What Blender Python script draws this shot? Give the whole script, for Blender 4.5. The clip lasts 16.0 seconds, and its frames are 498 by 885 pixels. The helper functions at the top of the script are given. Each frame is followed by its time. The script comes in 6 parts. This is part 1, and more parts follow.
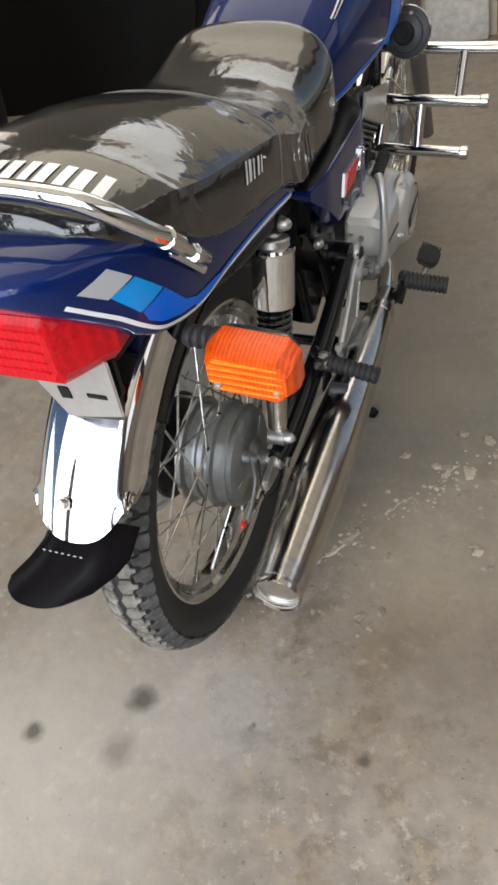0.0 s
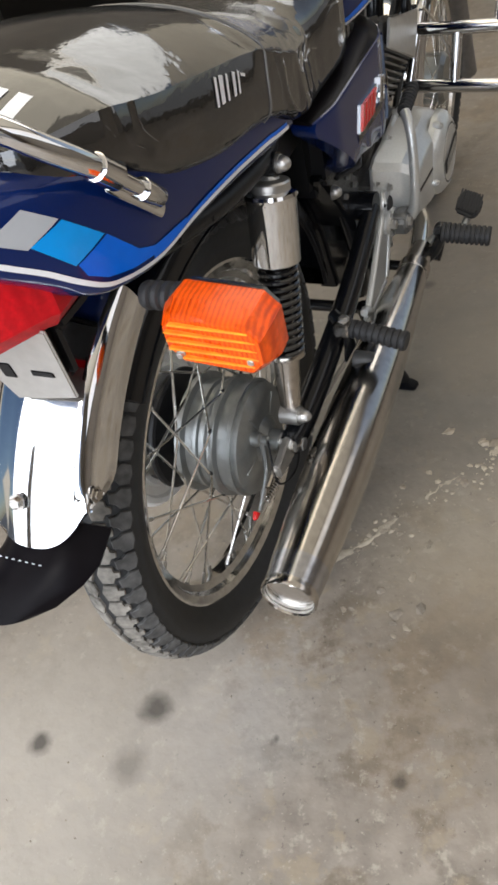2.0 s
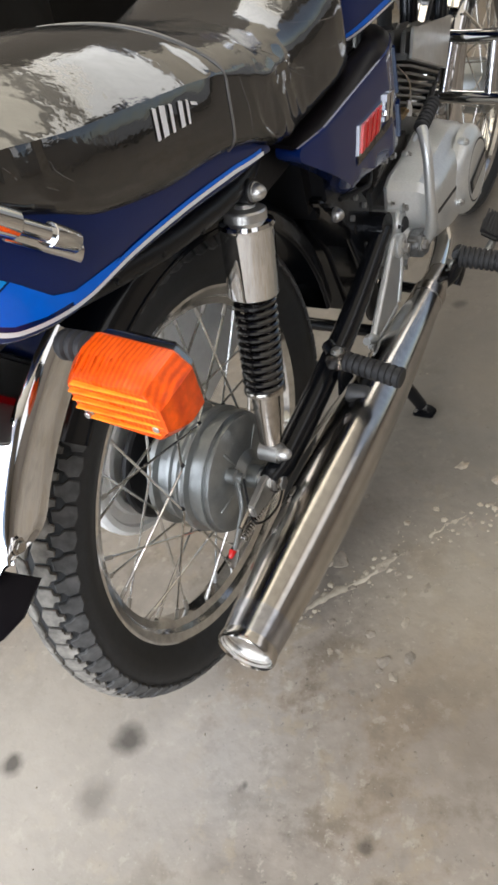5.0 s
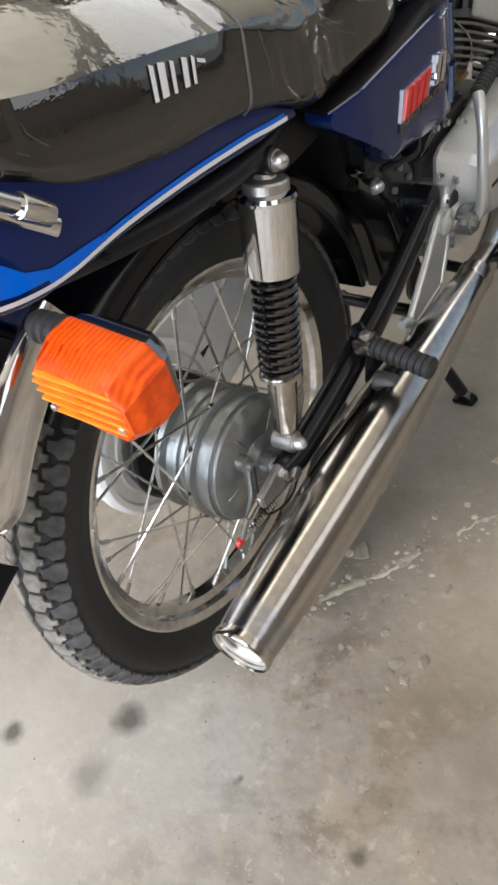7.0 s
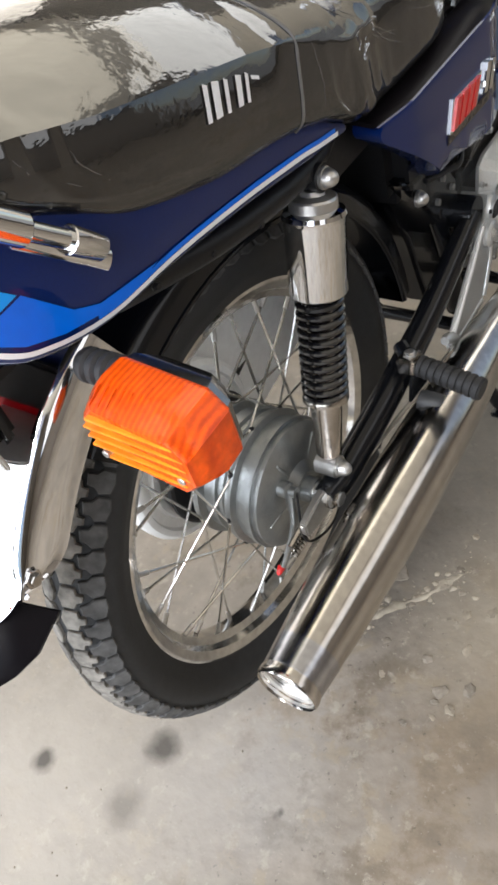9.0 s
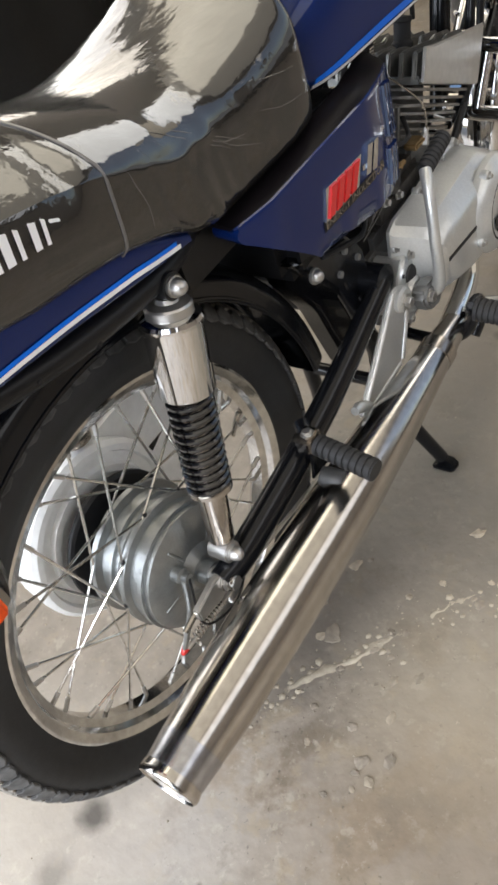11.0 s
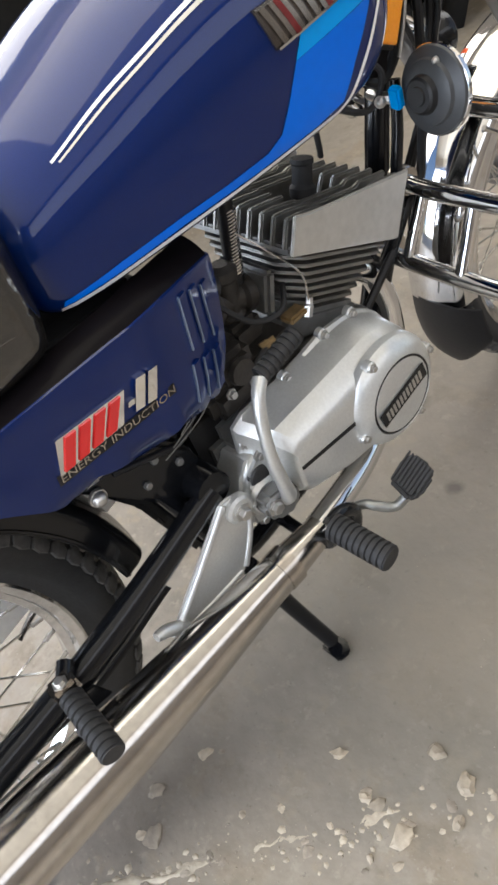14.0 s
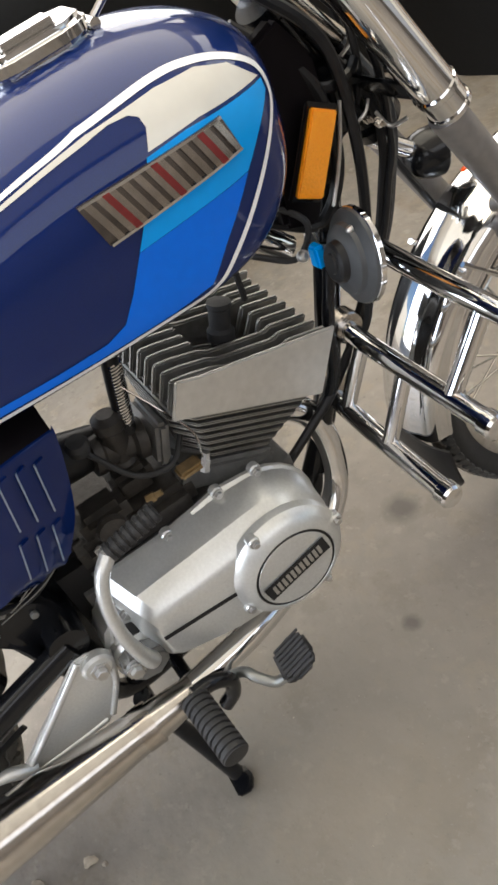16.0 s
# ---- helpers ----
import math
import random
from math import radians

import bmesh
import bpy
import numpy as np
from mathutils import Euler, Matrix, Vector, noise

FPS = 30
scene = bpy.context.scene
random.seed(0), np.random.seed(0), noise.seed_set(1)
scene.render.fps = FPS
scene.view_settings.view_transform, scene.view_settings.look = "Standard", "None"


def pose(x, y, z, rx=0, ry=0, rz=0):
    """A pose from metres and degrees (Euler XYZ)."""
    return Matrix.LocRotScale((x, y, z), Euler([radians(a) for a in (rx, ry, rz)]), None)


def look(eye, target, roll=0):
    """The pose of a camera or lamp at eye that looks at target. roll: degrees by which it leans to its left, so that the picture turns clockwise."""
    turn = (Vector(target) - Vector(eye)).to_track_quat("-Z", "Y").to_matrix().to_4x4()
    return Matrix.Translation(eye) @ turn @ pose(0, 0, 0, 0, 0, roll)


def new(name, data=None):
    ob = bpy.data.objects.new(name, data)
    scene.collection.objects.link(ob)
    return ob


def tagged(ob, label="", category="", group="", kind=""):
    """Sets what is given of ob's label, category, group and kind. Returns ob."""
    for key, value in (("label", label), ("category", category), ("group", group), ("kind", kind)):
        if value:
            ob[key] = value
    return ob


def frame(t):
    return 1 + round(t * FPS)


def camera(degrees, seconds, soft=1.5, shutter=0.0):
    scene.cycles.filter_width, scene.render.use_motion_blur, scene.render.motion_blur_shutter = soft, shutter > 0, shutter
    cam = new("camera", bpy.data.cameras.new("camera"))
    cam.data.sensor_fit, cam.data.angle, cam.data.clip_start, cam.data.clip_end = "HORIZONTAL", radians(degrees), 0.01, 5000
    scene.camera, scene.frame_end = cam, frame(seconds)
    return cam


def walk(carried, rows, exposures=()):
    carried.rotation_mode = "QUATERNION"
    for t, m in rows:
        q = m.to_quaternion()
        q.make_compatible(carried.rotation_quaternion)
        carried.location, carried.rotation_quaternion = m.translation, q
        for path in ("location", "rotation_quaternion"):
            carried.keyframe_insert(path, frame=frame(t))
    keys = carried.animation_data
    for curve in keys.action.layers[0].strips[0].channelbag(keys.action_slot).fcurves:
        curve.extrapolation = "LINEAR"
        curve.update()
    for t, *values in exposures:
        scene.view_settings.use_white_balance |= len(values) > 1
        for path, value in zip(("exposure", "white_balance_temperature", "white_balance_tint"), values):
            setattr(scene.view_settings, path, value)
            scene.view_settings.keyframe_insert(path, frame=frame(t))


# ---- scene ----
cam = camera(35.3, 16.0, soft=2.9)
PATH = [
    (0, (0.5488, -0.7803, 1.1849), (0.1000, -0.0059, 0.3856), -15.08),
    (0.5, (0.5507, -0.7056, 1.1223), (0.0459, 0.0281, 0.3180), -20.07),
    (1, (0.5507, -0.6784, 1.0775), (0.0245, 0.0435, 0.2763), -21.33),
    (1.5, (0.5638, -0.6572, 1.0676), (0.0345, 0.0611, 0.2653), -21.23),
    (2, (0.5555, -0.6605, 1.0725), (0.0258, 0.0591, 0.2716), -20.92),
    (2.5, (0.5672, -0.6529, 1.0727), (0.0359, 0.0699, 0.2758), -20.84),
    (3, (0.5805, -0.6506, 1.0720), (0.0427, 0.0742, 0.2811), -21.06),
    (3.5, (0.6032, -0.6434, 1.0735), (0.0542, 0.0801, 0.2892), -20.86),
    (4, (0.6107, -0.6089, 1.0735), (0.0439, 0.1027, 0.2910), -20.52),
    (6.5, (0.6313, -0.4865, 1.0028), (-0.0327, 0.1175, 0.2064), -23.55),
    (7, (0.6254, -0.4682, 1.0187), (-0.0426, 0.1216, 0.2150), -22.40),
    (7.5, (0.5838, -0.4414, 1.0208), (-0.0875, 0.1373, 0.2117), -21.63),
    (8, (0.5704, -0.4498, 1.0142), (-0.1101, 0.1205, 0.2069), -22.11),
    (10.5, (0.6336, -0.4035, 1.0422), (-0.0588, 0.1893, 0.2618), -26.23),
    (11, (0.6820, -0.2968, 1.0403), (-0.0408, 0.2589, 0.2601), -26.62),
    (11.5, (0.7363, -0.1905, 1.0404), (-0.0206, 0.3111, 0.2558), -27.39),
    (12, (0.7657, -0.1411, 1.0369), (0.0029, 0.3455, 0.2485), -28.17),
    (12.5, (0.7819, -0.0840, 1.0260), (0.0062, 0.3894, 0.2423), -27.18),
    (13, (0.7800, -0.0014, 1.0245), (-0.0129, 0.4548, 0.2478), -26.12),
    (13.5, (0.7653, 0.1080, 1.0173), (-0.0472, 0.5425, 0.2485), -25.98),
    (14, (0.7691, 0.2017, 1.0287), (-0.0608, 0.6093, 0.2637), -26.16),
    (14.5, (0.7710, 0.2912, 1.0335), (-0.0855, 0.6628, 0.2796), -25.89),
    (15, (0.7804, 0.4240, 1.0341), (-0.1067, 0.7440, 0.2920), -25.85),
    (15.5, (0.7883, 0.5034, 1.0409), (-0.1184, 0.7779, 0.3043), -25.82),
    (16, (0.7962, 0.5534, 1.0538), (-0.1213, 0.7885, 0.3170), -25.48),
]

walk(cam, [(t, look(eye, target, roll)) for t, eye, target, roll in PATH], [(0, -0.42, 6180, 10), (3.5, -0.22, 6100, 10), (7, -0.02, 6060, 10), (8.5, 0.0, 6080, 10), (10.5, 0.14, 6110, 10), (12, 0.34, 6080, 10), (14, 0.50, 5860, 10), (16, 0.45, 6040, 10)])

# ---------------------------------------------------------------- light
world = bpy.data.worlds.new("world")
scene.world = world
world.use_nodes = True
sky = world.node_tree.nodes.new("ShaderNodeTexSky")
sky.sky_type = "NISHITA"
sky.sun_disc = False
sky.sun_elevation, sky.sun_rotation = radians(48), radians(160)
world.node_tree.links.new(sky.outputs[0], world.node_tree.nodes["Background"].inputs[0])
world.node_tree.nodes["Background"].inputs[1].default_value = 0.10
sun = new("sun", bpy.data.lights.new("sun", "SUN"))
sun.data.energy, sun.data.angle, sun.data.color = 1.2, radians(12), (1.0, 0.95, 0.88)
sun.matrix_world = look((2.2, -6.0, 7.0), (0, 0, 0))


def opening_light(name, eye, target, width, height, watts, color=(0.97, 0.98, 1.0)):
    """Skylight that falls in through an open side, or an added lamp under the roof."""
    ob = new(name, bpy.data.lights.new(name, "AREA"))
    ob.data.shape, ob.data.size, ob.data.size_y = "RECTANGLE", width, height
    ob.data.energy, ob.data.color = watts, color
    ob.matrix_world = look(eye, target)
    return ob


opening_light("opening_light_rear", (-0.5, -2.3, 1.55), (-0.1, 0.5, 0.45), 4.6, 2.3, 172)
opening_light("opening_light_west", (-3.05, 1.5, 1.95), (0.2, 0.6, 0.9), 3.6, 1.4, 44, (1.0, 0.88, 0.72))
opening_light("opening_light_north", (-0.20, 2.90, 2.45), (-0.1, 0.0, 0.7), 1.8, 0.8, 15, (1.0, 0.92, 0.78))
opening_light("doorway_light", (1.98, 2.92, 1.44), (1.98, 0.0, 1.44), 2.44, 2.2, 4, (1.0, 0.92, 0.80))
opening_light("opening_light_east", (3.18, 0.5, 2.26), (0.2, 0.5, 1.2), 4.8, 1.15, 25, (1.0, 0.88, 0.72))
# Two lamps added under the closed roof; the second brightens the seat's reflections.
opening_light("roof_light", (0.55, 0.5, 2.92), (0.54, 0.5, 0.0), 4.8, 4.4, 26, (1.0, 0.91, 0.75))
opening_light("seat_reflection_lamp", (-0.75, 1.35, 2.90), (-0.76, 1.35, 0.0), 2.4, 2.6, 40, (1.0, 0.88, 0.67))


# ---------------------------------------------------------------- materials
def pbr(name, color, rough=0.5, metal=0.0, coat=0.0, var=0.12, scale=9.0, fine=90.0, bump=0.0, bump_scale=160.0,
        rough_var=0.1, trans=0.0, ior=1.5, island=0.0, coat_rough=0.05, spec=0.5, depth=0.002, stretch=(1, 1, 1), coat_ior=1.5):
    """A surface with variation at two scales, fine relief and uneven gloss, at real-world size."""
    m = bpy.data.materials.new(name)
    m.use_nodes = True
    n, l = m.node_tree.nodes, m.node_tree.links
    b = n["Principled BSDF"]
    co = n.new("ShaderNodeTexCoord")
    big, small = n.new("ShaderNodeTexNoise"), n.new("ShaderNodeTexNoise")
    big.inputs["Scale"].default_value, big.inputs["Detail"].default_value = scale, 5
    small.inputs["Scale"].default_value, small.inputs["Detail"].default_value = fine, 3
    for tex in (big, small):
        l.new(co.outputs["Object"], tex.inputs["Vector"])
    add = n.new("ShaderNodeMath")
    add.operation = "ADD"
    l.new(big.outputs["Fac"], add.inputs[0])
    l.new(small.outputs["Fac"], add.inputs[1])
    ramp = n.new("ShaderNodeMapRange")
    ramp.inputs["From Min"].default_value, ramp.inputs["From Max"].default_value = 0.6, 1.4
    ramp.inputs["To Min"].default_value, ramp.inputs["To Max"].default_value = 1 - var, 1 + var
    l.new(add.outputs[0], ramp.inputs["Value"])
    fac = ramp.outputs[0]
    if island:
        info, scl, mul = n.new("ShaderNodeObjectInfo"), n.new("ShaderNodeMapRange"), n.new("ShaderNodeMath")
        scl.inputs["To Min"].default_value, scl.inputs["To Max"].default_value = 1 - island, 1 + island
        l.new(info.outputs["Random"], scl.inputs["Value"])
        mul.operation = "MULTIPLY"
        l.new(fac, mul.inputs[0])
        l.new(scl.outputs[0], mul.inputs[1])
        fac = mul.outputs[0]
    mix = n.new("ShaderNodeVectorMath")
    mix.operation = "SCALE"
    mix.inputs[0].default_value = color
    l.new(fac, mix.inputs["Scale"])
    l.new(mix.outputs[0], b.inputs["Base Color"])
    rr = n.new("ShaderNodeMapRange")
    rr.inputs["To Min"].default_value, rr.inputs["To Max"].default_value = max(0.02, rough * (1 - rough_var)), rough * (1 + rough_var)
    l.new(big.outputs["Fac"], rr.inputs["Value"])
    l.new(rr.outputs[0], b.inputs["Roughness"])
    b.inputs["Metallic"].default_value = metal
    b.inputs["Coat Weight"].default_value = coat
    b.inputs["Coat Roughness"].default_value = coat_rough
    b.inputs["Coat IOR"].default_value = coat_ior
    b.inputs["Transmission Weight"].default_value = trans
    b.inputs["IOR"].default_value = ior
    b.inputs["Specular IOR Level"].default_value = spec
    if bump:
        tex, bp = n.new("ShaderNodeTexNoise"), n.new("ShaderNodeBump")
        tex.inputs["Scale"].default_value, tex.inputs["Detail"].default_value = bump_scale, 4
        way = n.new("ShaderNodeVectorMath")
        way.operation = "MULTIPLY"
        way.inputs[1].default_value = stretch
        l.new(co.outputs["Object"], way.inputs[0])
        l.new(way.outputs[0], tex.inputs["Vector"])
        bp.inputs["Strength"].default_value, bp.inputs["Distance"].default_value = min(1.0, bump), depth
        l.new(tex.outputs["Fac"], bp.inputs["Height"])
        l.new(bp.outputs[0], b.inputs["Normal"])
        if coat:
            l.new(bp.outputs[0], b.inputs["Coat Normal"])
    return m


NAVY = pbr("navy_paint", (0.0012, 0.0140, 0.100), 0.50, 0.30, coat=1.0, var=0.15, scale=4, fine=900, coat_rough=0.05, spec=0.06, coat_ior=1.41, bump=0.06, bump_scale=16, depth=0.004)
CHROME = pbr("chrome", (0.70, 0.70, 0.70), 0.065, 1.0, var=0.04, rough_var=0.6, bump=0.015, bump_scale=40)
CHROME_WORN = pbr("worn_chrome", (0.43, 0.40, 0.365), 0.20, 1.0, var=0.25, scale=14, rough_var=0.5, bump=0.10, bump_scale=70)
STEEL = pbr("zinc_steel", (0.52, 0.51, 0.49), 0.34, 0.9, var=0.15, bump=0.15)
ALLOY = pbr("silver_painted_alloy", (0.62, 0.63, 0.62), 0.35, 0.66, coat=0.25, var=0.10, scale=14, fine=300, bump=0.05, bump_scale=350)
ALLOY_DARK = pbr("cast_alloy", (0.19, 0.19, 0.185), 0.5, 0.55, var=0.2, bump=0.35, bump_scale=420)
ALLOY_HUB = pbr("hub_alloy", (0.29, 0.30, 0.295), 0.33, 0.8, var=0.15, bump=0.2, bump_scale=300)
BLACK = pbr("black_gloss_paint", (0.005, 0.0055, 0.007), 0.25, 0.0, coat=0.3, var=0.2, spec=0.2)
BLACK_SATIN = pbr("black_satin", (0.010, 0.010, 0.011), 0.42, 0.0, var=0.25, bump=0.1, spec=0.3)
SPRING_BLACK = pbr("black_spring_enamel", (0.006, 0.006, 0.007), 0.25, 0.0, coat=1.0, coat_rough=0.08, var=0.2, spec=0.4)
RUBBER = pbr("black_rubber", (0.020, 0.020, 0.021), 0.62, 0.0, var=0.3, bump=0.25, bump_scale=300)
TYRE = pbr("tyre_rubber", (0.017, 0.018, 0.019), 0.58, 0.0, var=0.3, scale=14, bump=0.2, bump_scale=260)
TREAD = pbr("worn_tread", (0.075, 0.074, 0.072), 0.8, 0.0, var=0.6, scale=34, bump=0.3)
TREAD_DUST = pbr("dusty_tread", (0.21, 0.195, 0.17), 0.9, 0.0, var=0.75, scale=30, bump=0.3)
SEAT = pbr("black_vinyl", (0.009, 0.0085, 0.008), 0.45, 0.0, coat=1.0, var=0.25, scale=6, bump=0.5, bump_scale=30, depth=0.0022, stretch=(1.2, 0.8, 1.2), coat_rough=0.065, coat_ior=1.88, spec=0.06)
PIPING = pbr("grey_piping", (0.10, 0.095, 0.09), 0.35, coat=0.5)
SKY_BLUE = pbr("light_blue_decal", (0.005, 0.30, 0.80), 0.4, coat=0.25, var=0.05, spec=0.2)
BLUE = pbr("blue_decal", (0.0, 0.135, 0.72), 0.4, coat=0.25, var=0.05, spec=0.2)
WHITE = pbr("white_decal", (0.84, 0.85, 0.87), 0.3, coat=0.6, var=0.04)
CREAM = pbr("cream_decal", (0.62, 0.60, 0.54), 0.3, coat=0.6, var=0.04)
GREY_DECAL = pbr("grey_decal", (0.42, 0.44, 0.46), 0.3, coat=0.6, var=0.04)
RED = pbr("red_enamel", (0.62, 0.012, 0.012), 0.25, coat=0.6, var=0.08)
def lens_material(name, deep, bright, pitch):
    """Coloured plastic with the moulded prisms behind its face showing as fine bright and deep lines."""
    m = pbr(name, bright, 0.28, coat=0.35, var=0.3, scale=40, fine=160, bump=0.2, bump_scale=140, coat_rough=0.05, spec=0.2)
    n, l = m.node_tree.nodes, m.node_tree.links
    b = n["Principled BSDF"]
    co, wave, blot, mul, mix = (n.new(k) for k in ("ShaderNodeTexCoord", "ShaderNodeTexWave", "ShaderNodeTexNoise", "ShaderNodeMath", "ShaderNodeMix"))
    wave.wave_type, wave.bands_direction = "BANDS", "X"
    wave.inputs["Scale"].default_value, wave.inputs["Distortion"].default_value, wave.inputs["Detail Scale"].default_value = 0.314 / pitch, 0.5, 3.0
    blot.inputs["Scale"].default_value, blot.inputs["Detail"].default_value = 38, 3
    for tex in (wave, blot):
        l.new(co.outputs["Object"], tex.inputs["Vector"])
    mul.operation = "MULTIPLY"
    l.new(wave.outputs["Fac"], mul.inputs[0])
    l.new(blot.outputs["Fac"], mul.inputs[1])
    mix.data_type = "RGBA"
    l.new(mul.outputs[0], mix.inputs["Factor"])
    l.new(b.inputs["Base Color"].links[0].from_socket, mix.inputs["A"])
    mix.inputs["B"].default_value = (*deep, 1)
    l.new(mix.outputs["Result"], b.inputs["Base Color"])
    return m


AMBER = lens_material("amber_lens", (0.34, 0.012, 0.0), (0.84, 0.098, 0.0), 0.0042)
REFLECTOR = pbr("amber_reflector", (1.0, 0.36, 0.008), 0.3, coat=0.3, var=0.15, fine=420, bump=0.5, bump_scale=420)
AMBER_RIB = pbr("amber_rib", (1.0, 0.30, 0.015), 0.3, coat=0.5, var=0.35, scale=60, coat_rough=0.06)
DARK_CHROME = pbr("dark_chrome", (0.30, 0.29, 0.28), 0.15, 1.0, var=0.2)
RED_LENS = lens_material("red_lens", (0.40, 0.0, 0.006), (0.56, 0.003, 0.010), 0.006)
HORN_GREY = pbr("horn_grey", (0.055, 0.058, 0.062), 0.42, 0.2, var=0.15)
BRASS = pbr("brass", (0.34, 0.24, 0.12), 0.5, 0.7, var=0.4, scale=60)
RIM = pbr("dull_rim_chrome", (0.60, 0.59, 0.57), 0.12, 1.0, var=0.3, scale=18, rough_var=0.5, bump=0.08, bump_scale=80)
SPOKE = pbr("spoke_steel", (0.62, 0.61, 0.58), 0.22, 1.0, var=0.25, scale=30)
CLEAR = pbr("wrap_fold", (0.09, 0.085, 0.08), 0.18, coat=1.0, var=0.1)
MOUTH = pbr("bright_mouth", (0.80, 0.79, 0.76), 0.38, 0.9, var=0.15, scale=40)
PALE_SILVER = pbr("pale_silver_paint", (0.88, 0.89, 0.88), 0.35, 0.0, coat=0.4, var=0.08)
FLAP = pbr("black_flap_plastic", (0.006, 0.005, 0.006), 0.3, var=0.2, spec=0.05)
LOUVRE_GLINT = pbr("louvre_glint", (0.34, 0.42, 0.55), 0.3, 0.6, coat=0.5, var=0.1)
BADGE_DARK = pbr("badge_inlay", (0.10, 0.085, 0.075), 0.25, 0.7, coat=0.5, var=0.3, scale=40)
RED_DARK = pbr("badge_red", (0.22, 0.03, 0.03), 0.25, 0.5, coat=0.5, var=0.3, scale=40)
ALLOY_FIN = pbr("fin_alloy", (0.24, 0.235, 0.22), 0.38, 0.75, var=0.25, scale=20, bump=0.3, bump_scale=400)
HEAD_PLATE = pbr("smooth_head_alloy", (0.54, 0.535, 0.51), 0.36, 0.75, var=0.12, scale=12, bump=0.15, bump_scale=500)
CARB = pbr("carburettor_alloy", (0.042, 0.038, 0.034), 0.5, 0.4, var=0.4, scale=30, bump=0.4, bump_scale=200)
FORK = pbr("fork_alloy", (0.23, 0.22, 0.215), 0.42, 0.6, var=0.15)


# ---------------------------------------------------------------- tools
def holder(parent):
    """The part that a piece belongs to: never deeper than thing, part, sub-part."""
    while parent.parent and parent.parent.parent:
        parent = parent.parent
    return parent


def obj(name, verts, faces, material, parent=None, label="", angle=38):
    """Links vertices and faces as ONE mesh object under a thing or a part."""
    me = bpy.data.meshes.new(name)
    me.from_pydata([tuple(v) for v in verts], [], faces)
    me.materials.append(material)
    me.validate()
    bm = bmesh.new()
    bm.from_mesh(me)
    bmesh.ops.recalc_face_normals(bm, faces=bm.faces)
    bm.to_mesh(me)
    bm.free()
    me.polygons.foreach_set("use_smooth", [True] * len(me.polygons))
    me.set_sharp_from_angle(angle=radians(angle))
    ob = new(name, me)
    if parent:
        ob.parent = holder(parent)
    return tagged(ob, label)


def part(name, bm, material, parent=None, label="", angle=38):
    """Links a bmesh as ONE mesh object under a thing or a part."""
    bmesh.ops.recalc_face_normals(bm, faces=bm.faces)
    me = bpy.data.meshes.new(name)
    bm.to_mesh(me)
    bm.free()
    me.materials.append(material)
    me.polygons.foreach_set("use_smooth", [True] * len(me.polygons))
    me.set_sharp_from_angle(angle=radians(angle))
    ob = new(name, me)
    if parent:
        ob.parent = holder(parent)
    return tagged(ob, label)


def frame_of(axis):
    a = Vector(axis).normalized()
    u = a.orthogonal().normalized() if abs(a.x) < 0.999 else Vector((0, 1, 0))
    if abs(a.z) < 0.95:
        u = (Vector((0, 0, 1)) - a * a.z).normalized()
    return u, a.cross(u).normalized(), a


def curve_points(pts, res):
    """Catmull-Rom points through pts."""
    p = [Vector(q) for q in pts]
    if res <= 1 or len(p) < 3:
        return p
    p = [2 * p[0] - p[1]] + p + [2 * p[-1] - p[-2]]
    out = []
    for i in range(1, len(p) - 2):
        for k in range(res):
            t = k / res
            a, b, c, d = p[i - 1], p[i], p[i + 1], p[i + 2]
            out.append(0.5 * (2 * b + (c - a) * t + (2 * a - 5 * b + 4 * c - d) * t * t + (3 * b - a - 3 * c + d) * t ** 3))
    return out + [p[-2]]


def tube_geo(pts, radius, n=12, res=6, squash=1.0):
    """A round bar along a smooth line; radius is one number or one for each given point."""
    line = curve_points(pts, res)
    rad = [radius] * len(line)
    if not isinstance(radius, (int, float)):
        rad = [float(q) for q in np.interp(np.linspace(0, len(pts) - 1, len(line)), range(len(pts)), radius)]
    verts, faces = [], []
    u = None
    for i, q in enumerate(line):
        a = (line[min(i + 1, len(line) - 1)] - line[max(i - 1, 0)]).normalized()
        u = frame_of(a)[0] if u is None else (u - a * u.dot(a)).normalized()
        v = a.cross(u)
        for k in range(n):
            w = 2 * math.pi * k / n
            verts.append(q + rad[i] * (math.cos(w) * u + squash * math.sin(w) * v))
    for i in range(len(line) - 1):
        for k in range(n):
            faces.append((i * n + k, i * n + (k + 1) % n, (i + 1) * n + (k + 1) % n, (i + 1) * n + k))
    faces.append(tuple(range(n)))
    faces.append(tuple(range((len(line) - 1) * n, len(line) * n)))
    return verts, faces


def tube(name, pts, radius, material, parent, label="", n=12, res=6, squash=1.0):
    return obj(name, *tube_geo(pts, radius, n, res, squash), material, parent, label)


def lathe_geo(profile, centre, axis, n=40, arc=None):
    """Turns a profile of (radius, height along the axis). A profile that ends at radius 0 is closed."""
    u, v, a = frame_of(axis)
    c = Vector(centre)
    verts, faces = [], []
    for r, h in profile:
        for k in range(n):
            w = 2 * math.pi * k / n
            verts.append(c + a * float(h) + max(float(r), 1e-5) * (math.cos(w) * u + math.sin(w) * v))
    for i in range(len(profile) - 1):
        for k in range(n):
            faces.append((i * n + k, i * n + (k + 1) % n, (i + 1) * n + (k + 1) % n, (i + 1) * n + k))
    return verts, faces


def lathe(name, profile, centre, axis, material, parent, label="", n=40, angle=30):
    v, f = lathe_geo(profile, centre, axis, n)
    if profile[0] != profile[-1]:
        f.append(tuple(range(n)))
        f.append(tuple(range((len(profile) - 1) * n, len(profile) * n)))
    return obj(name, v, f, material, parent, label, angle)


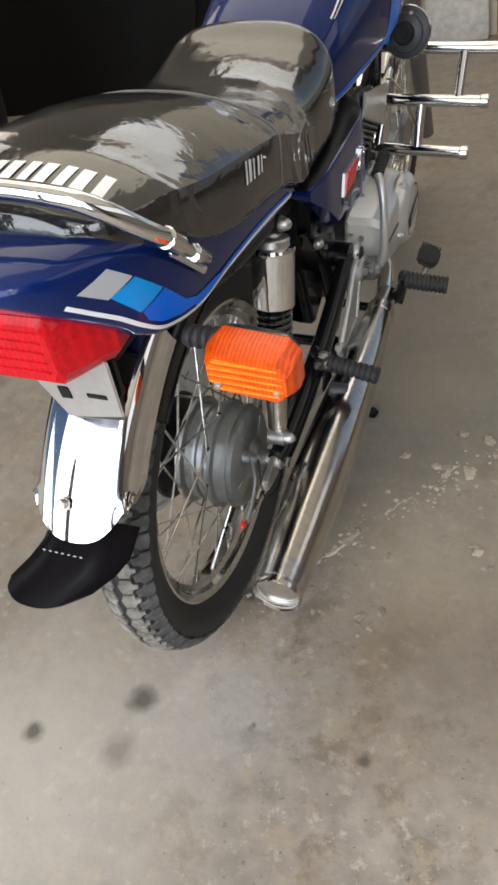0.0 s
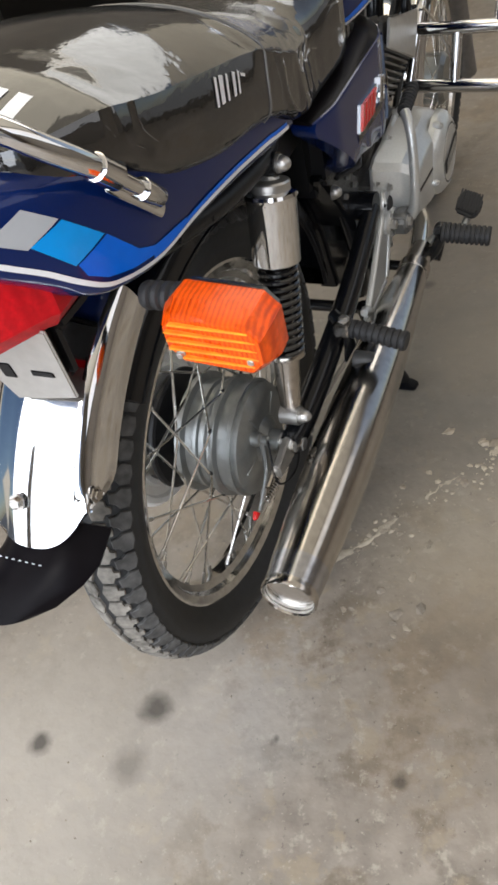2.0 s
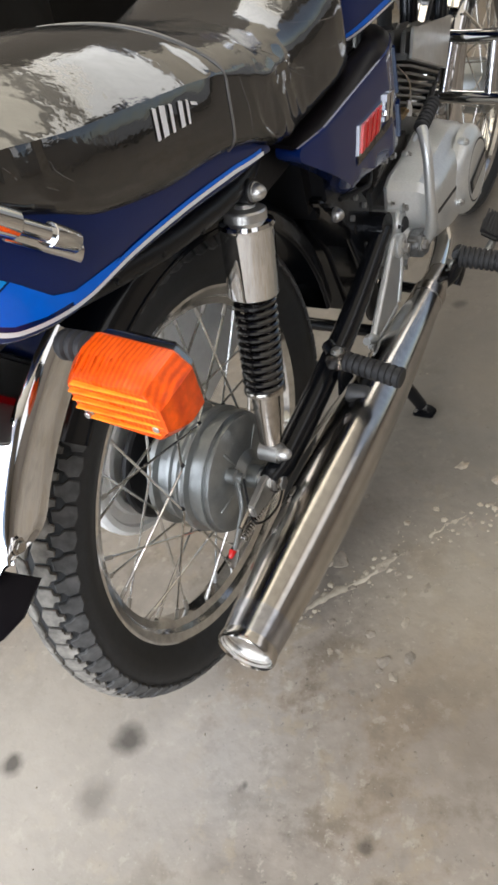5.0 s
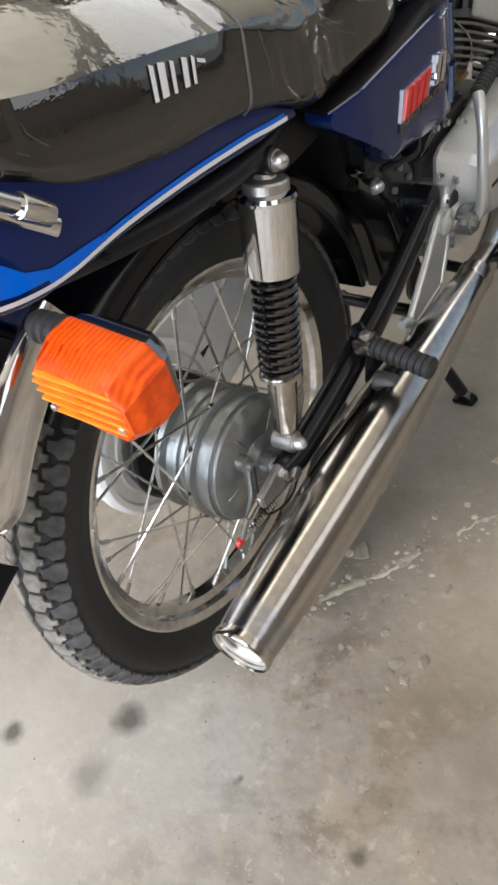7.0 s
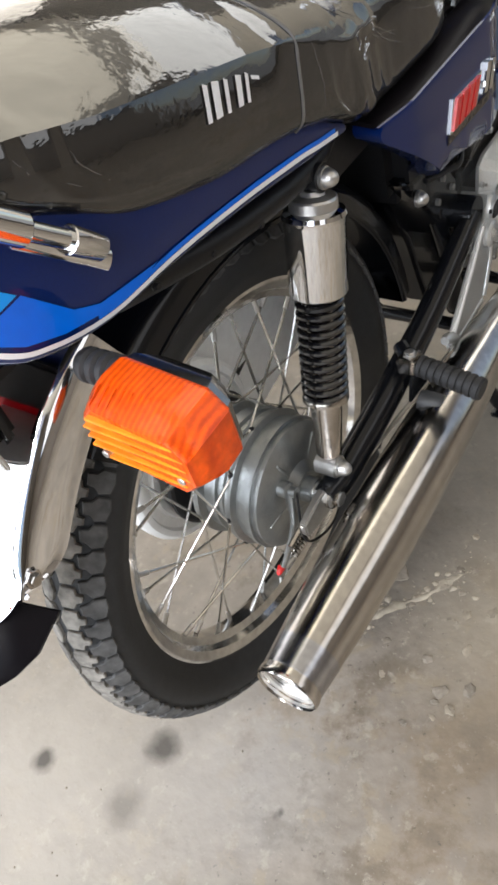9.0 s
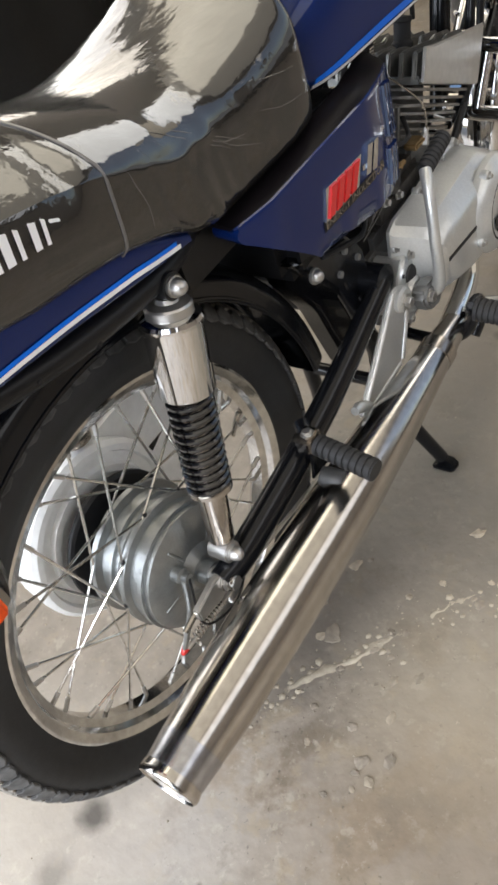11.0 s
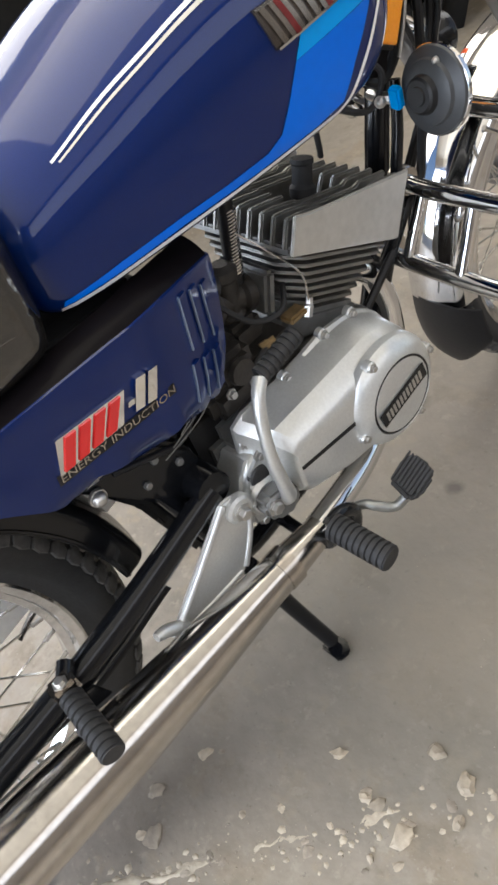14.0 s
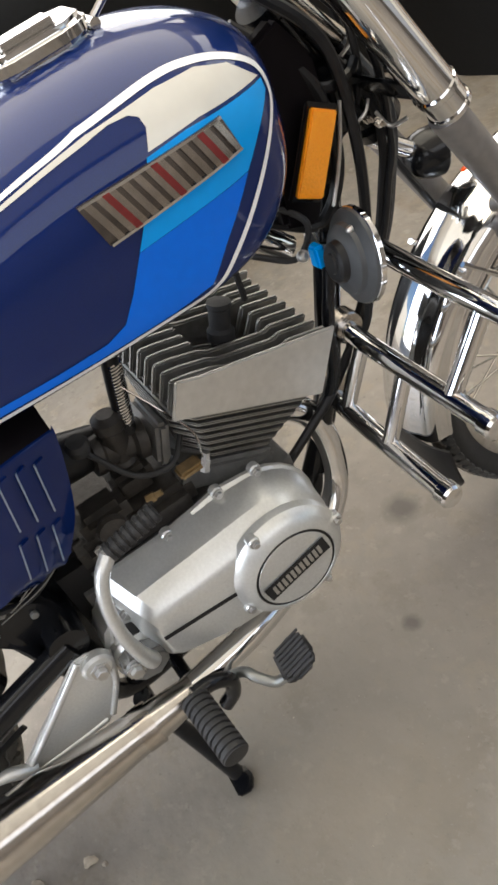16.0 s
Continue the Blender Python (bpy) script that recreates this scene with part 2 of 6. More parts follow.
def loft(name, rings, material, parent, label="", angle=50, caps=True):
    n = len(rings[0])
    verts = [v for ring in rings for v in ring]
    faces = [(i * n + k, i * n + (k + 1) % n, (i + 1) * n + (k + 1) % n, (i + 1) * n + k) for i in range(len(rings) - 1) for k in range(n)]
    if caps:
        faces += [tuple(range(n)), tuple(range((len(rings) - 1) * n, len(rings) * n))]
    return obj(name, verts, faces, material, parent, label, angle)


def smooth_rows(rows, count):
    """Rows of numbers, refined smoothly to count rows by their first column."""
    p = curve_points([(i, 0, 0) for i in range(len(rows))], 1)
    out = []
    a = [list(r) for r in rows]
    a = [[2 * x - y for x, y in zip(a[0], a[1])]] + a + [[2 * x - y for x, y in zip(a[-1], a[-2])]]
    for s in np.linspace(0, len(rows) - 1, count):
        i = min(int(s), len(rows) - 2)
        t = s - i
        q = a[i:i + 4]
        out.append([0.5 * (2 * y + (z - x) * t + (2 * x - 5 * y + 4 * z - w) * t * t + (3 * y - x - 3 * z + w) * t ** 3) for x, y, z, w in zip(*q)])
    return out


def slab(name, outline, depth, place, material, parent, label="", bevel=0.0, steps=2, angle=38):
    """A flat piece with an outline of (a, b) and a depth, carried into place by a function of (a, b, c)."""
    bm = bmesh.new()
    low = [bm.verts.new((a, b, 0)) for a, b in outline]
    top = [bm.verts.new((a, b, depth)) for a, b in outline]
    bm.faces.new(low)
    bm.faces.new(top)
    for i in range(len(outline)):
        j = (i + 1) % len(outline)
        bm.faces.new((low[i], low[j], top[j], top[i]))
    bmesh.ops.recalc_face_normals(bm, faces=bm.faces)
    if bevel:
        bmesh.ops.bevel(bm, geom=bm.edges[:], offset=bevel, segments=steps, affect="EDGES", clamp_overlap=True)
    for v in bm.verts:
        v.co = Vector(place(*v.co))
    return part(name, bm, material, parent, label, angle)


def side(x):
    """Carries (forward, up, outward) to the machine's flank at x."""
    return lambda a, b, c: (x + c, a, b)


def block(name, centre, size, material, parent, label="", bevel=0.004, turn=None):
    sx, sy, sz = (s / 2 for s in size)
    m = turn or Matrix()
    c = Vector(centre)
    return slab(name, [(-sx, -sy), (sx, -sy), (sx, sy), (-sx, sy)], 2 * sz, lambda a, b, h: c + m @ Vector((a, b, h - sz)), material, parent, label, bevel)


def skin(name, outline, surface, material, parent, label="", lift=0.0007, skirt=0.0, cuts=3):
    """A thin sheet that lies on a surface x = f(y, z), cut to an outline of (y, z)."""
    bm = bmesh.new()
    f = bm.faces.new([bm.verts.new((a, b, 0)) for a, b in outline])
    edge_loop = list(f.edges)
    bmesh.ops.triangulate(bm, faces=[f])
    for _ in range(cuts):
        longs = [e for e in bm.edges if e.calc_length() > 0.012]
        if not longs:
            break
        bmesh.ops.subdivide_edges(bm, edges=longs, cuts=1)
        bmesh.ops.triangulate(bm, faces=bm.faces[:])
    if skirt:
        rim = [e for e in bm.edges if e.is_boundary]
        made = bmesh.ops.extrude_edge_only(bm, edges=rim)["geom"]
        low = {v for v in made if isinstance(v, bmesh.types.BMVert)}
    else:
        low = set()
    for v in bm.verts:
        v.co = Vector((surface(v.co.x, v.co.y) + (lift if v not in low else -skirt), v.co.x, v.co.y))
    return part(name, bm, material, parent, label)


def ribbon(line, width):
    """The outline of a band along a line of (a, b), of one width or tapering between two."""
    first, last = width if isinstance(width, tuple) else (width, width)
    pts = [Vector((a, b, 0)) for a, b in line]
    pts = curve_points(pts, 5)
    left, right = [], []
    for i, q in enumerate(pts):
        d = (pts[min(i + 1, len(pts) - 1)] - pts[max(i - 1, 0)]).normalized()
        n = Vector((-d.y, d.x, 0)) * (first + (last - first) * i / (len(pts) - 1)) / 2
        left.append((q + n)[:2])
        right.append((q - n)[:2])
    return left, right


def band(name, line, width, surface, material, parent, label="", lift=0.0009):
    left, right = ribbon(line, width)
    verts, faces = [], []
    for a, b in zip(left, right):
        m = ((a[0] + b[0]) / 2, (a[1] + b[1]) / 2)
        verts += [(surface(*q) + lift, *q) for q in (a, m, b)]
    for i in range(len(left) - 1):
        for k in (0, 1):
            faces.append((3 * i + k, 3 * i + k + 1, 3 * i + k + 4, 3 * i + k + 3))
    return obj(name, verts, faces, material, parent, label)


def bolt(name, at, axis, r, h, material, parent, label=""):
    """A hexagon head with a washer under it."""
    return lathe(name, [(r * 1.5, 0), (r * 1.5, h * 0.25), (r, h * 0.25), (r, h * 0.9), (r * 0.85, h), (0, h)], at, axis, material, parent, label, n=6 if r < 0.009 else 12)


def dome(name, at, axis, r, h, material, parent, label=""):
    prof = [(r * 1.15, 0), (r * 1.15, h * 0.3)] + [(r * math.cos(a), h * 0.3 + h * 0.7 * math.sin(a)) for a in np.linspace(0, math.pi / 2, 7)]
    return lathe(name, prof, at, axis, material, parent, label, n=20)


# ---------------------------------------------------------------- the shed
def concrete():
    m = pbr("worn_concrete", (0.275, 0.24, 0.20), 0.52, 0.0, var=0.34, scale=3.2, fine=26, bump=0.65, bump_scale=60, rough_var=0.25, spec=0.45)
    n, l = m.node_tree.nodes, m.node_tree.links
    b = n["Principled BSDF"]
    co = n.new("ShaderNodeTexCoord")
    base = b.inputs["Base Color"].links[0].from_socket
    # pale worn patches and brown dirt with ragged edges
    for scale, low, high, color, amount in ((2.3, 0.50, 0.62, (0.38, 0.345, 0.295), 0.6), (4.5, 0.52, 0.60, (0.25, 0.190, 0.125), 0.75), (9.0, 0.54, 0.63, (0.14, 0.122, 0.098), 0.6), (15.0, 0.55, 0.62, (0.34, 0.28, 0.195), 0.6), (32.0, 0.58, 0.65, (0.42, 0.38, 0.31), 0.75), (80.0, 0.62, 0.68, (0.07, 0.062, 0.052), 0.75), (130.0, 0.61, 0.67, (0.46, 0.42, 0.35), 0.6)):
        tex, ramp, mix = n.new("ShaderNodeTexNoise"), n.new("ShaderNodeMapRange"), n.new("ShaderNodeMix")
        tex.inputs["Scale"].default_value, tex.inputs["Detail"].default_value, tex.inputs["Roughness"].default_value = scale, 8, 0.65
        l.new(co.outputs["Object"], tex.inputs["Vector"])
        ramp.inputs["From Min"].default_value, ramp.inputs["From Max"].default_value, ramp.inputs["To Max"].default_value = low, high, amount
        l.new(tex.outputs["Fac"], ramp.inputs["Value"])
        mix.data_type = "RGBA"
        l.new(ramp.outputs[0], mix.inputs["Factor"])
        l.new(base, mix.inputs["A"])
        mix.inputs["B"].default_value = (*color, 1)
        base = mix.outputs["Result"]
    # darker grey-brown on one side of the old joint, which runs with a ragged edge
    dot, wob, sc, add, ramp, mix = (n.new(k) for k in ("ShaderNodeVectorMath", "ShaderNodeTexNoise", "ShaderNodeMath", "ShaderNodeMath", "ShaderNodeMapRange", "ShaderNodeMix"))
    dot.operation = "DOT_PRODUCT"
    dot.inputs[1].default_value = (0.81, -0.58, 0.0)
    l.new(co.outputs["Object"], dot.inputs[0])
    wob.inputs["Scale"].default_value, wob.inputs["Detail"].default_value = 9, 6
    l.new(co.outputs["Object"], wob.inputs["Vector"])
    sc.operation, sc.inputs[1].default_value = "MULTIPLY", 0.16
    l.new(wob.outputs["Fac"], sc.inputs[0])
    add.operation = "ADD"
    l.new(dot.outputs["Value"], add.inputs[0])
    l.new(sc.outputs[0], add.inputs[1])
    ramp.inputs["From Min"].default_value, ramp.inputs["From Max"].default_value, ramp.inputs["To Min"].default_value, ramp.inputs["To Max"].default_value = 0.155, 0.185, 0.5, 0.0
    l.new(add.outputs[0], ramp.inputs["Value"])
    mix.data_type = "RGBA"
    l.new(ramp.outputs[0], mix.inputs["Factor"])
    l.new(base, mix.inputs["A"])
    mix.inputs["B"].default_value = (0.155, 0.139, 0.119, 1)
    base = mix.outputs["Result"]
    # broad pale dust, brown dirt darkened further for painted shade, then dark oil spots
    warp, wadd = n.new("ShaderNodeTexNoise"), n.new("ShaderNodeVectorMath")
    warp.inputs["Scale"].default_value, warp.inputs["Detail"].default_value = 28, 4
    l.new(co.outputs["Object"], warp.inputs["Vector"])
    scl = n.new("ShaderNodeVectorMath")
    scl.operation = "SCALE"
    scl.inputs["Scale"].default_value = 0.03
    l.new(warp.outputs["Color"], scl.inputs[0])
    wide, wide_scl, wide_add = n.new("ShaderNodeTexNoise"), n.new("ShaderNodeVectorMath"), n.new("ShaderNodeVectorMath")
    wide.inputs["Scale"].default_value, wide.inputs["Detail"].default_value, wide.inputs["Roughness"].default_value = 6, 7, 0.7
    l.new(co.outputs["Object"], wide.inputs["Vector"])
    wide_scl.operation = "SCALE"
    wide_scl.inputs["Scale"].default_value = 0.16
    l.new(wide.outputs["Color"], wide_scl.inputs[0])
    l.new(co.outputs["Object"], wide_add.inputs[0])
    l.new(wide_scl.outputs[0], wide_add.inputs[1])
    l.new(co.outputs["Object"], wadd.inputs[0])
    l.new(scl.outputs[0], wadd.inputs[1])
    # Dark rows paint in the weaker light right of and ahead of the machine.
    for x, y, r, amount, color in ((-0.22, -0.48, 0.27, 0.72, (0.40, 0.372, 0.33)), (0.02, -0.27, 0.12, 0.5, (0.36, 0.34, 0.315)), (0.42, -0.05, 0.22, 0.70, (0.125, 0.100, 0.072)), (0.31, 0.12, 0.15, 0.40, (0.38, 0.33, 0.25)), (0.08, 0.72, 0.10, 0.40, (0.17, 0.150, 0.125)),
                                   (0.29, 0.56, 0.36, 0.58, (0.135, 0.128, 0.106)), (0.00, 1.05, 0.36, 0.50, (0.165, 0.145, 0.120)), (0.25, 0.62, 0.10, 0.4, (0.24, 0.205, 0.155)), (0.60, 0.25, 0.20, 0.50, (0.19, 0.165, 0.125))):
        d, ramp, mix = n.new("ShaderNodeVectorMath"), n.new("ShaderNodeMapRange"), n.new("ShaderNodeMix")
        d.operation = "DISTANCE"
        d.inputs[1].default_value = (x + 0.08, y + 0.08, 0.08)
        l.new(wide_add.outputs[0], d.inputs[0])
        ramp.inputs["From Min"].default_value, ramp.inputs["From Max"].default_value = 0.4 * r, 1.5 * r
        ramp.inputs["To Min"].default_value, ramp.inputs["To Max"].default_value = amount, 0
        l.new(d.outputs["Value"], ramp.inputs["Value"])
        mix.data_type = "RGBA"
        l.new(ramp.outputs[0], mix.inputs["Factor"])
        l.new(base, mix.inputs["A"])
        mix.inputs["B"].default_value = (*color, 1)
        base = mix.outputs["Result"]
    for x, y, r, dark in ((-0.084, -0.276, 0.022, 0.8), (-0.25, -0.376, 0.018, 0.8), (-0.083, -0.369, 0.026, 0.4), (0.03, -0.025, 0.018, 0.7),
                          (0.31, -0.278, 0.010, 0.6), (-0.109, 0.99, 0.03, 0.6), (0.093, 0.85, 0.014, 0.6), (0.03, 0.2, 0.10, 0.35), (0.121, -0.274, 0.006, 0.7)):
        d, ramp, mix = n.new("ShaderNodeVectorMath"), n.new("ShaderNodeMapRange"), n.new("ShaderNodeMix")
        d.operation = "DISTANCE"
        d.inputs[1].default_value = (x + 0.015, y + 0.015, 0.015)
        l.new(wadd.outputs[0], d.inputs[0])
        ramp.inputs["From Min"].default_value, ramp.inputs["From Max"].default_value = 0.5 * r, 1.5 * r
        ramp.inputs["To Min"].default_value, ramp.inputs["To Max"].default_value = dark, 0
        l.new(d.outputs["Value"], ramp.inputs["Value"])
        mix.data_type = "RGBA"
        l.new(ramp.outputs[0], mix.inputs["Factor"])
        l.new(base, mix.inputs["A"])
        mix.inputs["B"].default_value = (0.03, 0.027, 0.024, 1)
        base = mix.outputs["Result"]
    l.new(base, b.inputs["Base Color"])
    return m


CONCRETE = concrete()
WALL = pbr("cream_wall_paint", (0.62, 0.56, 0.46), 0.7, var=0.12, scale=1.5, fine=20, bump=0.2, bump_scale=60)
WALL_BROWN = pbr("grey_brown_wall", (0.24, 0.205, 0.17), 0.8, var=0.2, scale=1.5, fine=20, bump=0.2, bump_scale=60)
# Dark tone chosen so that seat and chrome reflect little light from there.
WALL_DARK = pbr("dark_brown_wall", (0.10, 0.085, 0.07), 0.8, var=0.3, scale=1.5, fine=20, bump=0.2, bump_scale=60)
CEILING = pbr("pale_roof_sheet", (0.66, 0.60, 0.50), 0.6, var=0.15, scale=1.2, fine=14)
TARP = pbr("black_tarpaulin", (0.007, 0.007, 0.007), 0.55, spec=0.18, var=0.3, scale=5, bump=0.3, bump_scale=20)
WOOD = pbr("brown_wood", (0.24, 0.14, 0.07), 0.6, var=0.35, scale=5, fine=60, bump=0.3)
BOARD = pbr("grey_board", (0.44, 0.42, 0.395), 0.65, var=0.32, scale=4, fine=40, bump=0.2)
STONE = pbr("pale_stone", (0.33, 0.285, 0.22), 0.8, var=0.3, scale=20, bump=0.5, bump_scale=120, island=0.3)
FLAKE = pbr("mortar_flake", (0.26, 0.225, 0.18), 0.8, var=0.3, scale=20, bump=0.5, bump_scale=120, island=0.25)
MORTAR = pbr("pale_mortar", (0.38, 0.335, 0.262), 0.8, var=0.3, scale=30, bump=0.5, bump_scale=120)


def big_ground():
    """One sheet to the horizon, finely cut only where the machine stands."""
    ticks = [-300, -60, -12, -4] + list(np.linspace(-1.6, 2.2, 96)) + [4, 12, 60, 300]
    verts, faces = [], []
    k = len(ticks)
    for y in ticks:
        for x in ticks:
            z = 0.0
            if abs(x) < 3 and abs(y) < 3:
                z = 0.0022 * noise.noise((x * 7, y * 7, 0.3)) + 0.0012 * noise.noise((x * 23, y * 23, 1.7))
            verts.append((x, y, z))
    for j in range(k - 1):
        for i in range(k - 1):
            faces.append((j * k + i, j * k + i + 1, (j + 1) * k + i + 1, (j + 1) * k + i))
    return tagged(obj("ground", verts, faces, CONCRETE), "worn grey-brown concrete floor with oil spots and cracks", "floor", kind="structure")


big_ground()


def wall_piece(name, lo, hi, material, label, category):
    c = [(a + b) / 2 for a, b in zip(lo, hi)]
    return tagged(block(name, c, [b - a for a, b in zip(lo, hi)], material, None, bevel=0.003), label, category, kind="structure")


wall_piece("wall_north", (-0.60, 2.95, 0), (0.74, 3.1, 2.02), WALL, "plain cream-painted shed wall with a high opening", "wall")
wall_piece("wall_north_dark", (-3.2, 2.95, 0), (-0.60, 3.1, 2.02), WALL_DARK, "dark part of the shed wall, toned for dark seat reflections", "wall")
wall_piece("wall_north_upper", (-3.2, 2.95, 2.02), (-1.12, 3.1, 2.88), WALL_DARK, "dark upper part of the shed wall, toned for dark reflections", "wall")
wall_piece("wall_north_corner", (0.74, 2.95, 2.58), (3.25, 3.1, 3.0), WALL_DARK, "unseen dark wall over an open doorway", "wall")
# Unseen sill, added to reflect as a dark line in the muffler.
wall_piece("reflection_sill", (0.74, 2.95, 0), (3.25, 3.1, 0.34), WALL_DARK, "unseen dark low wall under the doorway, added for reflections", "wall")
wall_piece("wall_north_lintel", (-3.2, 2.95, 2.88), (0.74, 3.1, 3.0), WALL, "cream-painted lintel over the high opening", "wall")
wall_piece("wall_west", (-3.35, -2.0, 0), (-3.2, 2.95, 1.15), WALL, "low cream-painted parapet wall with an open side above", "wall")
wall_piece("wall_east", (3.25, -2.0, 0), (3.4, 3.1, 1.55), WALL_BROWN, "grey-brown wall under an open side", "wall")
# Unseen beam, added so the muffler mirrors a thin dark edge.
wall_piece("reflection_beam", (3.22, -2.0, 1.55), (3.4, 3.1, 1.68), WALL_DARK, "unseen dark beam on the wall, added for reflections", "beam")
wall_piece("wall_east_lintel", (3.25, -2.0, 2.86), (3.4, 3.1, 3.0), WALL_DARK, "unseen dark brown wall over an open side", "wall")
# Unseen wall that keeps the open sky out of the chrome.
wall_piece("sky_block_wall", (1.9, -2.15, 0), (3.4, -2.0, 3.0), WALL_DARK, "unseen dark brown wall, added to block the sky", "wall")
# Unseen posts in front of the rear lamp, added to streak the mudguard's reflection.
for x0, x1 in ((-1.30, -1.10), (0.62, 0.76)):
    wall_piece("streak_post", (x0, -2.16, 0), (x1, -2.02, 3.0), WALL_DARK, "unseen dark post, added for streaks in the chrome", "post")
wall_piece("ceiling", (-3.35, -2.0, 3.0), (3.4, 3.1, 3.08), CEILING, "pale sheet roof of the shed", "ceiling")


def rough_pebble(name, at, size, flat, material, seed, turn):
    """A chip or pebble with a broken outline, sunk a little into the floor."""
    rnd = random.Random(seed)
    bm = bmesh.new()
    bmesh.ops.create_icosphere(bm, subdivisions=2, radius=1)
    for v in bm.verts:
        k = 1 + 0.60 * noise.noise(v.co * 1.5 + Vector((seed * 3.1, 0, 0))) + 0.1 * (rnd.random() - 0.5)
        v.co = Vector((v.co.x * k * size, v.co.y * k * size * (0.6 + 0.3 * rnd.random()), v.co.z * k * size * flat))
    ob = part(name, bm, material, None, angle=28)
    ob.matrix_world = pose(at[0], at[1], size * flat * 0.45, 0, 0, turn)
    return ob


# loose stones
for i, (x, y, s, f) in enumerate(((0.345, 0.457, 0.013, 0.45), (0.24, 0.375, 0.012, 0.35), (0.377, 0.344, 0.016, 0.35), (0.40, 0.446, 0.016, 0.4), (0.521, 0.107, 0.020, 0.35),
                                  (0.309, 0.352, 0.009, 0.6), (0.325, 0.356, 0.011, 0.3), (0.42, 0.40, 0.010, 0.5), (0.36, 0.30, 0.006, 0.5), (0.45, 0.30, 0.008, 0.5), (0.42, 0.149, 0.012, 0.5), (0.078, 0.252, 0.011, 0.22))):
    tagged(rough_pebble("stone", (x, y), s, f, STONE, i + 3, 40 * i), "small pale stone lying on the concrete", "stone", group="stones on the floor")
# thin flakes of mortar, thickest along the old joint
flake_rnd = random.Random(21)
flakes = [(0.187, 0.229, 0.006), (0.059, 0.168, 0.014), (0.106, 0.126, 0.017), (0.293, 0.296, 0.006), (0.242, -0.031, 0.011), (0.276, -0.014, 0.010), (0.262, -0.05, 0.008),
          (0.371, 0.36, 0.010), (0.304, 0.357, 0.009), (0.225, 0.27, 0.006), (0.178, 0.126, 0.007), (0.21, 0.17, 0.006), (0.247, -0.069, 0.005), (0.146, 0.08, 0.006), (0.28, 0.26, 0.005)]
for _ in range(34):
    t = flake_rnd.random()
    flakes.append((0.10 + 0.26 * t + flake_rnd.gauss(0.05, 0.07), -0.02 + 0.36 * t + flake_rnd.gauss(0, 0.06), flake_rnd.uniform(0.003, 0.009)))
for i, (x, y, s) in enumerate(flakes):
    tagged(rough_pebble("mortar_flake", (x, y), s, 0.14 + 0.1 * flake_rnd.random(), FLAKE if i % 3 else STONE, i + 40, 57 * i), "thin pale flake of mortar on the concrete", "flake", group="flakes on the floor")


def crumbs():
    """Grit scattered over the floor and along the old joint."""
    rnd = random.Random(5)
    verts, faces = [], []
    spots = [(rnd.uniform(-0.6, 0.95), rnd.uniform(-0.7, 1.3), rnd.uniform(0.0008, 0.0022)) for _ in range(330)]
    for _ in range(110):
        t = rnd.random()
        spots.append((0.10 + 0.19 * t + rnd.gauss(0, 0.03), -0.01 + 0.29 * t + rnd.gauss(0, 0.03), rnd.uniform(0.0007, 0.0022)))
    for x, y, s in spots:
        k = len(verts)
        for a in range(5):
            w = 2 * math.pi * a / 5 + rnd.random()
            verts.append((x + s * math.cos(w) * rnd.uniform(0.6, 1.3), y + s * math.sin(w) * rnd.uniform(0.6, 1.3), -0.001))
        verts.append((x, y, s * rnd.uniform(0.5, 1.0) + 0.001))
        faces += [(k + a, k + (a + 1) % 5, k + 5) for a in range(5)]
    tagged(obj("grit", verts, faces, FLAKE), "pale grit and crumbs scattered on the concrete", "grit", kind="stuff")


crumbs()


def mortar_ridge():
    """A ragged low ridge of old mortar along the joint, in broken lengths."""
    rnd = random.Random(8)
    a, b = Vector((0.085, 0.012, 0)), Vector((0.372, 0.392, 0))
    d = (b - a).normalized()
    side_way = Vector((-d.y, d.x, 0))
    length, verts, faces = (b - a).length, [], []
    rows = 120
    for i in range(rows):
        t = i / (rows - 1)
        gone = noise.noise((t * 9, 3.0, 0.5))
        c = a + d * (t * length) + side_way * (0.008 * noise.noise((t * 6, 0, 0)) + 0.004 * noise.noise((t * 31, 5, 0)))
        half = 0.0028 + 0.0085 * max(0.0, noise.noise((t * 17, 9, 0)) + 0.35)
        tall = 0.0042 * max(-0.6, gone + 0.12)
        for k in range(7):
            s = -1 + k / 3
            h = tall * (1 - s * s) + 0.0012 * noise.noise((t * 60, s * 3, 2)) * (1 - s * s) - 0.0012
            verts.append(c + side_way * (s * half) + d * (0.003 * noise.noise((t * 40, s * 2, 7))) + Vector((0, 0, h + 0.0008)))
    for i in range(rows - 1):
        for k in range(6):
            faces.append((i * 7 + k, i * 7 + k + 1, i * 7 + k + 8, i * 7 + k + 7))
    tagged(obj("mortar_ridge", verts, faces, MORTAR, angle=60), "ragged pale ridge of old mortar along a floor joint", "floor joint", kind="structure")


mortar_ridge()


